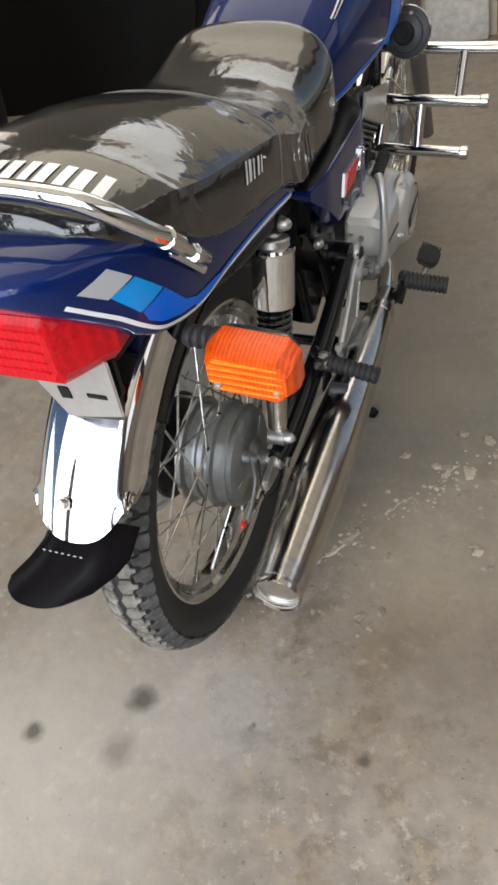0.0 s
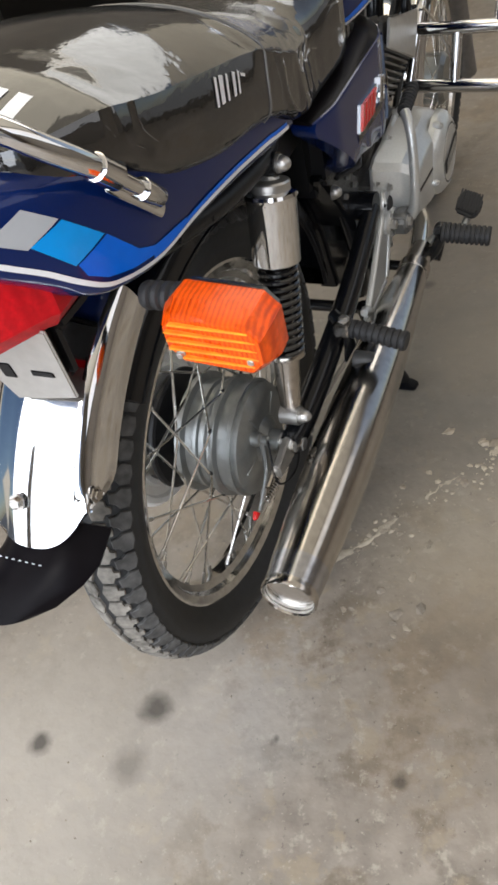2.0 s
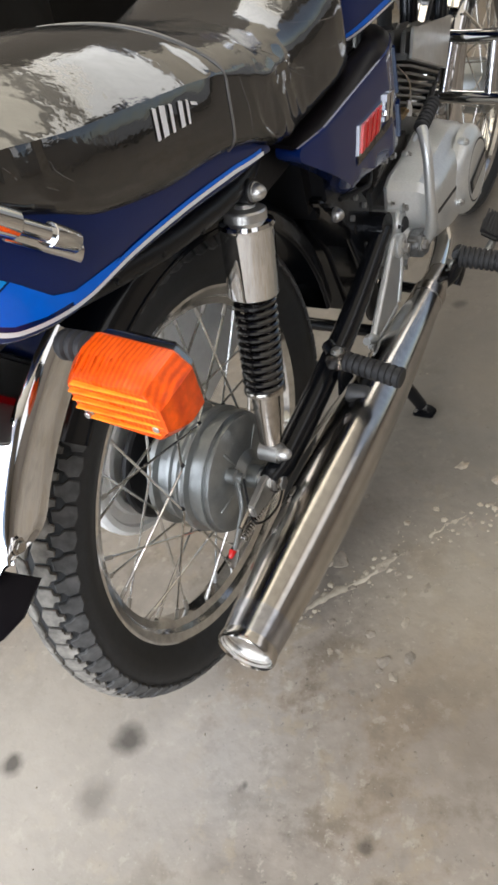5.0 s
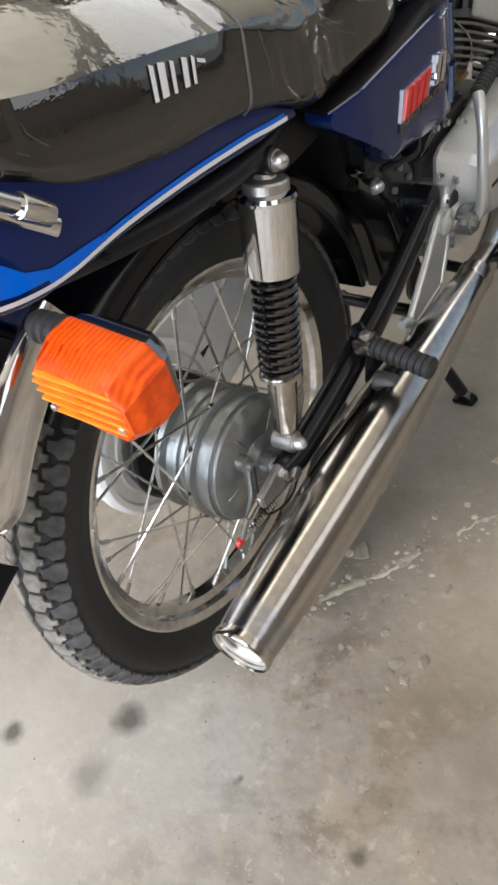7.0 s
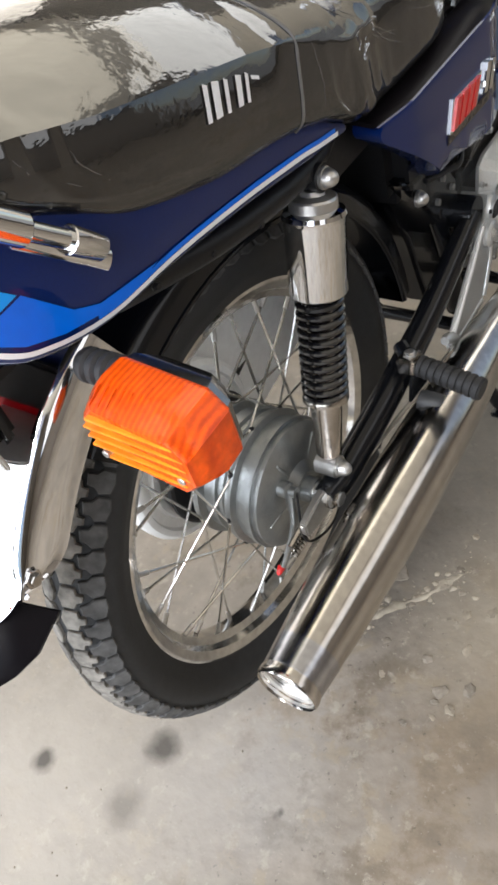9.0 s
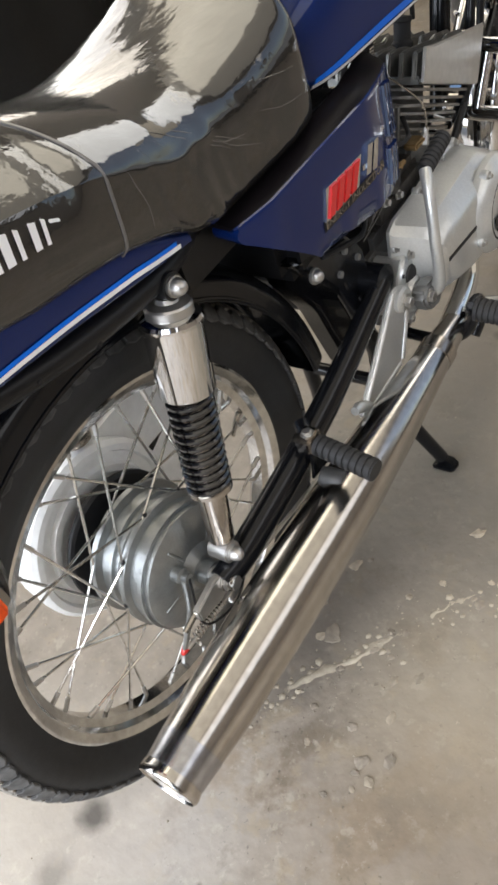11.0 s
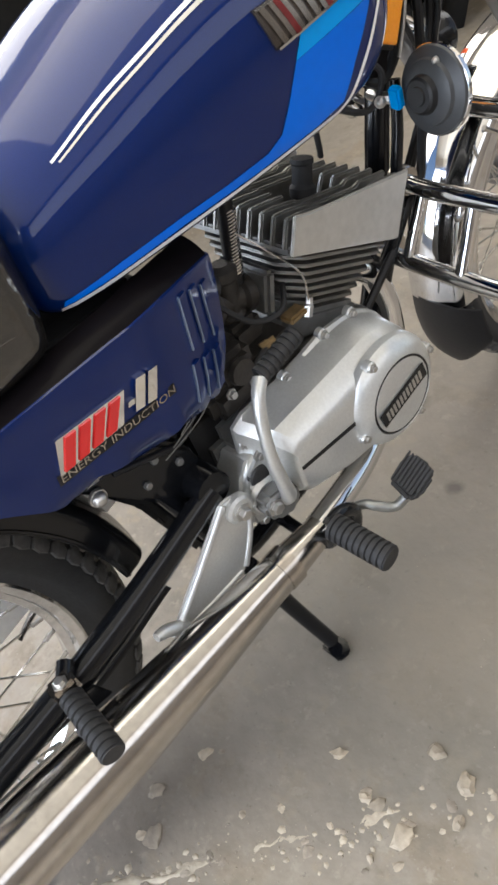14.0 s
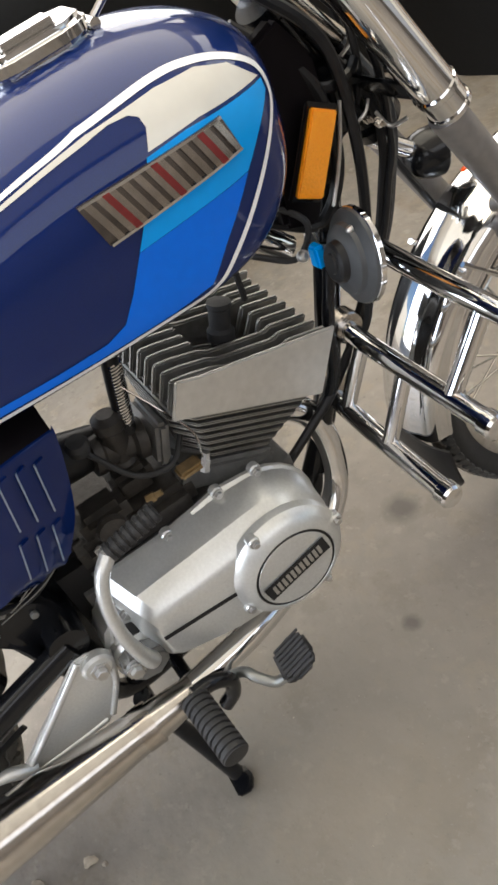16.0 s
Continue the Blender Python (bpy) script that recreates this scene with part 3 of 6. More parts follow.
def mortar_crumbs():
    """Small crumbs that broke off the ridge and lie along it."""
    rnd = random.Random(31)
    a, b = Vector((0.03, -0.045, 0)), Vector((0.50, 0.52, 0))
    d = (b - a).normalized()
    across = Vector((-d.y, d.x, 0))
    verts, faces = [], []
    for i in range(150):
        c = a + d * ((b - a).length * rnd.random()) + across * rnd.gauss(0, 0.016)
        s = 0.0020 + 0.0050 * rnd.random() ** 2.5
        o, turn = len(verts), rnd.random() * 6.28
        for j in range(5):
            w, r = turn + j * 1.2566, s * (0.7 + 0.6 * rnd.random())
            verts.append(c + Vector((r * math.cos(w), r * math.sin(w), -0.0004)))
        for j in range(3):
            w, r = turn + 0.4 + j * 2.094, s * (0.3 + 0.4 * rnd.random())
            verts.append(c + Vector((r * math.cos(w), r * math.sin(w), s * (0.25 + 0.2 * rnd.random()))))
        faces += [(o + 5, o + 6, o + 7), (o, o + 1, o + 5), (o + 1, o + 2, o + 6), (o + 1, o + 6, o + 5), (o + 2, o + 3, o + 6), (o + 3, o + 7, o + 6), (o + 3, o + 4, o + 7), (o + 4, o, o + 7), (o, o + 5, o + 7)]
    tagged(obj("mortar_crumbs", verts, faces, MORTAR, angle=60), "pale crumbs of mortar scattered along a floor joint", "rubble", kind="stuff")


mortar_crumbs()


def covered_heap(cx0, cy0, half_x, half_y, tall, seed):
    """Something bulky under a black sheet, fuller above than at the floor."""
    n, rows = 64, []
    for j in range(29):
        f = j / 28
        ring = []
        grow = 0.80 + 0.22 * math.sin(min(1.0, f / 0.62) * math.pi / 2)
        shrink = 1.0 if f < 0.6 else max(0.0, 1 - ((f - 0.6) / 0.4) ** 2.2) ** 0.5
        for k in range(n):
            w = 2 * math.pi * k / n
            c, q = math.cos(w), math.sin(w)
            cx, sy = math.copysign(abs(c) ** 0.8, c), math.copysign(abs(q) ** 0.8, q)
            fold = 1 + 0.035 * (1 - f) * math.sin(9 * w + 3 * math.sin(2 * w)) + 0.05 * noise.noise((cx * 2, sy * 2, f * 3 + seed)) + 0.012 * noise.noise((cx * 9, sy * 9, f * 8 + seed))
            z = tall * (f / 0.6 * 0.72 if f < 0.6 else 0.72 + 0.28 * math.sin((f - 0.6) / 0.4 * math.pi / 2))
            ring.append((cx0 + half_x * cx * fold * grow * shrink, cy0 + half_y * (1 - 0.28 * cx) * sy * fold * grow * shrink, z * (1 + 0.05 * noise.noise((cx * shrink, sy * shrink, 4.0))) - 0.01))
        rows.append(ring)
    return rows


tagged(loft("covered_motorcycle", covered_heap(-1.86, 0.95, 0.66, 0.95, 1.12, 0.0), TARP, None, angle=70), "parked machine under a black plastic sheet beside the motorcycle", "covered vehicle")
tagged(loft("covered_crate", covered_heap(-1.98, 2.64, 0.98, 0.27, 1.25, 5.0), TARP, None, angle=70), "bulky crate under a black plastic sheet against the wall", "covered crate")

# boards leaning at the foot of the far wall
tagged(block("leaning_board", (-0.056, 2.92, 0.42), (0.262, 0.03, 0.84), BOARD, None, bevel=0.004), "grey weathered board standing against the wall", "board")
tagged(block("leaning_board", (-0.36, 2.92, 0.40), (0.30, 0.03, 0.80), WOOD, None, bevel=0.004), "brown weathered board standing against the wall", "board")
tagged(block("timber_post", (0.155, 2.91, 0.5), (0.09, 0.06, 1.0), WOOD, None, bevel=0.006), "brown timber post standing against the wall", "timber")


# ---------------------------------------------------------------- the motorcycle
AX = 0.3545          # rear axle over the floor
moto = tagged(new("motorcycle"), "dark blue lightweight road motorcycle with chrome trim on its centre stand", "motorcycle")
moto.matrix_world = pose(0, 0, 0, 0, 4.0, 0)
moto.empty_display_size = 0.2
X = (1, 0, 0)


def wheel(name, cy, cz, r_tyre, half, r_rim, rim_half, label, hub_prof, spoke_in, hub_label):
    """A spoked wheel: chrome rim with tyre, tread blocks, hub and each spoke under it."""
    c = (0, cy, cz)
    d = r_rim
    rim = lathe(name, [(d, -rim_half), (d, -rim_half + 0.004), (d - 0.010, -rim_half + 0.006), (d - 0.014, -rim_half + 0.013), (d - 0.024, -0.008), (d - 0.024, 0.008), (d - 0.014, rim_half - 0.013),
                       (d - 0.010, rim_half - 0.006), (d, rim_half - 0.004), (d, rim_half), (d - 0.004, rim_half + 0.001), (d - 0.014, rim_half - 0.004), (d - 0.018, rim_half - 0.012), (d - 0.027, 0.009), (d - 0.027, -0.009),
                       (d - 0.018, -rim_half + 0.012), (d - 0.014, -rim_half + 0.004), (d - 0.004, -rim_half - 0.001), (d, -rim_half)], c, X, RIM, moto, label, n=96)
    h = r_tyre - r_rim
    prof = [(r_rim - 0.004, -rim_half + 0.002)]
    for a in np.linspace(-118, 118, 23):
        s = radians(a)
        prof.append((r_rim + h * 0.46 + h * 0.52 * math.cos(s) * (1.0 if abs(a) < 90 else 0.9), half * math.sin(s) * (1 if abs(a) < 90 else 0.98)))
    prof.append((r_rim - 0.004, rim_half - 0.002))
    v, f = lathe_geo(prof, c, X, 96)
    tyre = obj("tyre", v, f, TYRE, rim, "black road tyre with dusty tread", 60)
    # tread: shoulder blocks and crown blocks standing proud of the carcass

    def on(ang, s, up):
        a = radians(s)
        rr = r_rim + h * 0.46 + (h * 0.52 + up) * math.cos(a)
        return (half * math.sin(a) * (1 + up / half), cy + rr * math.cos(ang), cz + rr * math.sin(ang))

    n = 72 if name == "rear_wheel" else 84
    w = 2 * math.pi / n
    rnd = random.Random(4)
    rows = {"shoulder_tread": ([], []), "crown_tread": ([], [])}

    def lug(kind, points):
        verts, faces = rows[kind]
        k, m = len(verts), len(points)
        points = [(g + rnd.uniform(-0.02, 0.02) * w, q) for g, q in points]
        mg, ms = sum(p[0] for p in points) / m, sum(p[1] for p in points) / m
        verts.extend(on(g, q, -0.002) for g, q in points)
        verts.extend(on(g, q, 0.0032) for g, q in points)
        verts.extend(on(mg + 0.90 * (g - mg), ms + 0.90 * (q - ms), 0.0042) for g, q in points)
        faces.append(tuple(range(k + 2 * m, k + 3 * m)))
        for r in (0, m):
            faces.extend((k + r + i, k + r + (i + 1) % m, k + r + m + (i + 1) % m, k + r + m + i) for i in range(m))

    for i in range(n):
        g = i * w
        for q in (-1, 1):
            lug("shoulder_tread", [(g + 0.08 * w, q * 67), (g + 0.50 * w, q * 70), (g + 0.90 * w, q * 65), (g + 0.93 * w, q * 50), (g + 0.74 * w, q * 44), (g + 0.70 * w, q * 35), (g + 0.30 * w, q * 33), (g + 0.24 * w, q * 44), (g + 0.05 * w, q * 51)])
            lug("crown_tread", [(g + 0.58 * w, q * 28), (g + 0.82 * w, q * 30), (g + 0.86 * w, q * 38), (g + 1.10 * w, q * 38), (g + 1.16 * w, q * 30), (g + 1.42 * w, q * 26), (g + 1.44 * w, q * 9), (g + 1.00 * w, q * 3.5), (g + 0.56 * w, q * 9)])
    tagged(obj("shoulder_tread", *rows["shoulder_tread"], TREAD, tyre, "dark shoulder tread blocks", 30), kind="stuff")
    tagged(obj("crown_tread", *rows["crown_tread"], TREAD_DUST, tyre, "crown tread blocks grey with dust", 30), kind="stuff")
    hub = lathe("hub", hub_prof, c, X, ALLOY_HUB, rim, hub_label, n=48)
    # spokes, crossed in pairs
    proto = None
    for k in range(36):
        right = k % 2 == 0
        lead = 1 if (k // 2) % 2 == 0 else -1
        at_rim = 2 * math.pi * (k + 0.5) / 36
        at_hub = at_rim + lead * radians(52)
        rh, xh = spoke_in[0], spoke_in[1] if right else -spoke_in[2]
        p0 = Vector((xh, cy + rh * math.cos(at_hub), cz + rh * math.sin(at_hub)))
        p1 = Vector((0.004 if right else -0.004, cy + (d - 0.027) * math.cos(at_rim), cz + (d - 0.027) * math.sin(at_rim)))
        tube("spoke", [p0, p1], 0.0018, SPOKE, rim, n=6, res=1)
        q = p1 + (p0 - p1).normalized() * 0.016
        tube("spoke_nipple", [p1, q], 0.0031, STEEL, rim, n=6, res=1)
    return rim


rear = wheel("rear_wheel", 0, AX, 0.315, 0.043, 0.2430, 0.026, "chrome spoked rear wheel",
             [(0.016, -0.085), (0.030, -0.085), (0.032, -0.040), (0.052, -0.030), (0.078, -0.026), (0.086, -0.022), (0.086, -0.014), (0.077, -0.011), (0.075, 0.000), (0.079, 0.002), (0.079, 0.006), (0.075, 0.008), (0.075, 0.016), (0.080, 0.018), (0.083, 0.024), (0.086, 0.026), (0.086, 0.034), (0.079, 0.037), (0.079, 0.050), (0.083, 0.052), (0.083, 0.058), (0.016, 0.058)],
             (0.084, 0.030, 0.018), "grey cast brake hub")
for k in range(9):
    w = 2 * math.pi * k / 9 + 0.2
    dome("hub_rivet", (0.0295, 0.0855 * math.cos(w), AX + 0.0855 * math.sin(w)), (0, math.cos(w), math.sin(w)), 0.0030, 0.003, BLACK_SATIN, rear)
drum = lathe("brake_panel", [(0.016, 0.056), (0.079, 0.058), (0.079, 0.066), (0.070, 0.071), (0.034, 0.075), (0.022, 0.084), (0.016, 0.084), (0.016, 0.098), (0.010, 0.098), (0.010, 0.11), (0.0, 0.11)], (0, 0, AX), X, ALLOY_HUB, rear, "grey brake back plate", n=48)
tube("brake_arm", [(0.086, -0.030, AX + 0.030), (0.092, -0.050, AX - 0.010), (0.084, -0.078, AX - 0.058)], [0.0062, 0.0052, 0.0045], ALLOY_HUB, moto, "grey brake lever", n=10, squash=0.7)
lathe("brake_cam", [(0.0100, 0), (0.0100, 0.016), (0.0065, 0.018), (0.0065, 0.026), (0, 0.026)], (0.068, -0.030, AX + 0.030), X, ALLOY_HUB, moto, n=18)
lathe("axle_spacer", [(0.0125, 0), (0.0125, 0.022), (0.0105, 0.024), (0, 0.024)], (0.082, 0, AX), X, STEEL, moto, "bright axle spacer", n=24)
for k in range(5):
    w = 0.7 + 1.25 * k
    slab("brake_panel_rib", [(0.030, -0.0022), (0.066, -0.0016), (0.066, 0.0016), (0.030, 0.0022)], 0.005, lambda a, b, c, w=w: (0.0705 + c - 0.06 * (a - 0.03), a * math.cos(w) - b * math.sin(w), AX + a * math.sin(w) + b * math.cos(w)), ALLOY_HUB, drum, "", 0.0008, 1)
lathe("brake_panel_boss", [(0.016, 0), (0.016, 0.006), (0.012, 0.009), (0, 0.009)], (0.0695, 0.030, AX - 0.040), X, ALLOY_HUB, drum, n=20)
slab("torque_lug", [(0.018, AX - 0.075), (0.048, AX - 0.072), (0.050, AX - 0.046), (0.024, AX - 0.044)], 0.012, side(0.066), ALLOY_HUB, drum, "", 0.003)
dome("adjuster_cap", (0.071, -0.070, AX - 0.078), (0, -0.8, -0.3), 0.0045, 0.012, RED, moto, "small red plastic cap on the brake rod")
tube("brake_rod", [(0.083, -0.075, AX - 0.066), (0.10, 0.10, AX - 0.055), (0.135, 0.42, AX - 0.045)], 0.0028, STEEL, moto, "thin grey brake rod", n=6)
tube("torque_arm", [(0.074, 0.03, AX - 0.06), (0.095, 0.20, AX - 0.035), (0.100, 0.34, AX + 0.01)], 0.005, BLACK_SATIN, moto, "black brake torque arm", n=8, squash=0.5)
lathe("axle_nut", [(0.013, 0), (0.013, 0.010), (0.009, 0.012), (0.009, 0.020), (0, 0.020)], (0.112, 0, AX), X, STEEL, moto, n=6)
# chain adjuster with its fork end
slab("chain_adjuster", [(-0.055, AX - 0.012), (-0.02, AX - 0.018), (0.06, AX - 0.014), (0.06, AX + 0.016), (-0.02, AX + 0.016), (-0.055, AX + 0.008)], 0.010, side(0.106), STEEL, moto, "grey chain adjuster plate", 0.002)
tube("adjuster_screw", [(0.103, -0.02, AX), (0.103, -0.075, AX - 0.012)], 0.004, CHROME_WORN, moto, n=8, res=1)

# chain case on the far side
outline = [(0.118 * math.cos(a), AX + 0.118 * math.sin(a)) for a in np.linspace(radians(100), radians(262), 20)]
outline += [(0.44 + 0.075 * math.cos(a), 0.415 + 0.075 * math.sin(a)) for a in np.linspace(radians(-82), radians(82), 12)]
slab("chain_case", outline, 0.040, side(-0.140), PALE_SILVER, moto, "silver-painted full chain case", 0.008, 3)
lathe("chain_case_boss", [(0.116, -0.006), (0.122, 0.000), (0.122, 0.012), (0.116, 0.018), (0.108, 0.019), (0.105, 0.013), (0.092, 0.013), (0.089, 0.019), (0.080, 0.019), (0.076, 0.010), (0.036, 0.010), (0.036, -0.006)], (-0.100, 0, AX), X, PALE_SILVER, moto, "pale ring on the chain case", n=48)

# Black disc that paints in the shaded gap between hub and chain case.
lathe("hub_gap_disc", [(0.030, -0.063), (0.086, -0.063), (0.088, -0.060), (0.088, -0.055), (0.084, -0.052), (0.030, -0.052)], (0, 0, AX), X, BLACK_SATIN, rear, "black disc for the shaded gap beside the hub", n=40)

# swinging arm
for s in (1, -1):
    tube("swinging_arm", [(0.112 * s, -0.006, AX), (0.115 * s, 0.05, AX + 0.003), (0.118 * s, 0.25, 0.396), (0.112 * s, 0.44, 0.446)], [0.018, 0.021, 0.020, 0.017], BLACK, moto, "black tubular swinging arm", n=24, squash=0.85)
tube("swinging_arm_pivot", [(-0.12, 0.44, 0.452), (0.12, 0.44, 0.452)], 0.023, BLACK, moto, n=16, res=1)


def shock(s):
    """One rear suspension unit: chrome shroud, black coil spring, chrome lower tube, eyes and cap nuts."""
    top, low = Vector((0.112 * s, 0.097, 0.708)), Vector((0.112 * s, 0.019, 0.389))
    a = (low - top).normalized()
    L = (low - top).length
    body = lathe("shock_absorber", [(0.024, 0.029), (0.0300, 0.031), (0.0314, 0.035), (0.0308, 0.037), (0.0300, 0.040), (0.0295, 0.112), (0.0288, 0.1135), (0.0272, 0.1135), (0.0272, 0.040), (0.024, 0.029)], top, a, CHROME, moto, "chrome shrouded rear shock absorber", n=40)
    lathe("shock_cap", [(0.010, 0.012), (0.012, 0.016), (0.022, 0.018), (0.0235, 0.020), (0.0235, 0.029), (0.0255, 0.030), (0.0255, 0.034), (0.0, 0.035)], top, a, STEEL, body, n=32)
    turns, pts = 13.0, []
    for i in range(int(turns * 16) + 1):
        w = 2 * math.pi * i / 16
        u, v, _ = frame_of(a)
        pts.append(top + a * (0.106 + 0.126 * i / (turns * 16)) + 0.0222 * (math.cos(w) * u + math.sin(w) * v))
    tube("coil_spring", pts, 0.0037, SPRING_BLACK, body, "black coil spring", n=8, res=1)
    lathe("damper_rod", [(0.0150, 0.10), (0.0150, 0.231), (0.0245, 0.231), (0.0255, 0.234), (0.0255, 0.238), (0.0175, 0.243), (0.0165, 0.27), (0.0145, L - 0.018), (0.010, L - 0.012), (0, L - 0.012)], top, a, CHROME_WORN, body, "chrome lower tube", n=28)
    for q, r, nm in ((top, 0.0135, "upper_eye"), (low, 0.0135, "lower_eye")):
        tube(nm, [q - Vector((0.014 * s, 0, 0)), q + Vector((0.012 * s, 0, 0))], r, STEEL if nm == "lower_eye" else BLACK_SATIN, body, n=20, res=1)
        dome("cap_nut", q + Vector((0.010 * s, 0, 0)), (s, 0, 0), 0.0092, 0.018, STEEL, body, "dull plated cap nut")
    return body


shock(1)
shock(-1)

# ---- rear mudguard, chrome, with a black flap below
def guard(name, cy, cz, r, a0, a1, half, lip, material, label, n=34, cx=0.0, taper=False):
    """A rolled mudguard: a shell swept round the axle with a crowned section and turned-down sides."""
    bend = 0.022
    right = [(half * f, 0.016 * f * f) for f in (0.10, 0.22, 0.34, 0.46, 0.56)]
    right += [(half * 1.03 - bend + bend * math.sin(a), 0.006 + bend - bend * math.cos(a)) for a in np.linspace(0.12, 1.5, 9)]
    right += [(half * (1.03 + 0.03 * f), 0.007 + bend + (lip - bend + 0.003) * f) for f in (0.4, 0.75)]
    right += [(half * 1.085, lip + 0.008), (half * 1.09, lip + 0.0105), (half * 1.06, lip + 0.0115)]
    sect = [(-x, d) for x, d in reversed(right)] + [(0.0, 0.0)] + right
    rings = []
    for i in range(n):
        a = radians(a0 + (a1 - a0) * i / (n - 1))
        trim = math.sqrt(max(0.02, 1 - min(1.0, max(0.0, 1 - (n - 1 - i - 3.5) / 4.5)) ** 2)) if taper else 1.0
        row = [(x, d if d <= 0.010 else 0.010 + (d - 0.010) * trim) for x, d in sect]
        turned = [a - (radians(5.5) * (i / (n - 1)) ** 8 * min(1.0, abs(x) / half) ** 3 if taper else 0.0) for x, _ in row]
        outer = [(cx + x, cy + (r - d) * math.cos(b), cz + (r - d) * math.sin(b)) for (x, d), b in zip(row, turned)]
        inner = [(cx + x * 0.965, cy + (r - d - 0.003) * math.cos(b), cz + (r - d - 0.003) * math.sin(b)) for (x, d), b in reversed(list(zip(row, turned)))]
        rings.append(outer + inner)
    return loft(name, rings, material, moto, label, 55)


guard("rear_mudguard", 0.0, AX, 0.428, 114, 149, 0.056, 0.042, CHROME, "chrome rear mudguard", n=26, cx=0.018, taper=True)
bolt("skirt_bolt", (0.0785, -0.318, 0.6085), X, 0.0055, 0.005, CHROME_WORN, moto)
bolt("mudguard_bolt", (0.009, -0.345, 0.612), (0, -0.8, 0.55), 0.006, 0.006, CHROME_WORN, moto)


def mud_flap():
    rings = []
    for y, z, mid, hw, up in ((-0.338, 0.586, 0.021, 0.055, 1.2), (-0.356, 0.578, 0.022, 0.056, 1), (-0.374, 0.568, 0.022, 0.057, 0.8), (-0.396, 0.556, 0.014, 0.056, 0.5), (-0.420, 0.543, -0.002, 0.053, 0.2), (-0.433, 0.535, -0.011, 0.043, 0)):
        row = [(mid - hw + 2 * hw * k / 12, y + 0.020 * abs(-1 + k / 6) ** 2.5, z - (0.020 * up + 0.004) * abs(-1 + k / 6) ** 2.6) for k in range(13)]
        rings.append(row + [(x * 0.98, yy + 0.003, zz - 0.003) for x, yy, zz in reversed(row)])
    flap = loft("mud_flap", rings, FLAP, moto, "glossy black plastic mud flap", 50)
    for k in range(7):
        block("mud_flap_mark", (-0.012 + 0.0078 * k, -0.3785, 0.5672), (0.0036, 0.0014, 0.0010), GREY_DECAL, flap, bevel=0.0004, turn=Matrix.Rotation(radians(42), 3, "X"))


mud_flap()
guard("inner_mudguard", 0.0, AX, 0.359, 6, 128, 0.062, 0.030, BLACK, "black plastic inner mudguard")
# number plate bracket under the tail lamp
bracket = slab("plate_bracket", [(0.006, -0.055), (0.032, -0.052), (0.076, -0.044), (0.082, 0.035), (-0.030, 0.035)], 0.004, lambda a, b, c: (a, -0.284 - 0.10 * b - c, 0.740 + b - 0.1 * c), pbr("pale_bracket", (0.50, 0.48, 0.45), 0.4, 0.5), moto, "pale metal plate bracket with slots", 0.0015)
for mid, wide, tall in ((0.016, 0.007, 0.009), (0.054, 0.012, 0.0035)):
    slab("bracket_slot", [(mid - wide, -0.016 - tall), (mid + wide, -0.016 - tall), (mid + wide, -0.016 + tall), (mid - wide, -0.016 + tall)], 0.002, lambda a, b, c: (a, -0.2872 - 0.10 * b - c, 0.740 + b), BLACK_SATIN, bracket, "dark slot", 0.0025)

# ---- tail lamp
def tail_lamp():
    rings = []
    for y, hw, lo, hi in ((-0.235, 0.092, 0.772, 0.866), (-0.275, 0.092, 0.770, 0.866), (-0.282, 0.088, 0.772, 0.862), (-0.330, 0.066, 0.778, 0.852), (-0.336, 0.060, 0.784, 0.846)):
        rings.append([(sx * hw, y, z) for sx, z in ((-0.9, lo), (0.9, lo), (1, lo + 0.012), (1, hi - 0.012), (0.9, hi), (-0.9, hi), (-1, hi - 0.012), (-1, lo + 0.012))])
    lens = loft("tail_lamp", rings, RED_LENS, moto, "red plastic tail lamp lens", 25)
    for k in range(5):
        z = 0.795 + 0.011 * k
        block("lens_rib", (0, -0.3365, z), (0.108, 0.002, 0.003), RED_LENS, lens, bevel=0.0008)
    block("lamp_base", (0, -0.245, 0.764), (0.16, 0.05, 0.014), BLACK_SATIN, moto, "dark lamp base", 0.004)
    # Black filler that darkens the shaded gap right of the plate bracket.
    block("tail_gap_block", (0.066, -0.266, 0.737), (0.012, 0.018, 0.060), BLACK_SATIN, moto, "black filler block for the shaded gap behind the lamp", 0.006)


tail_lamp()

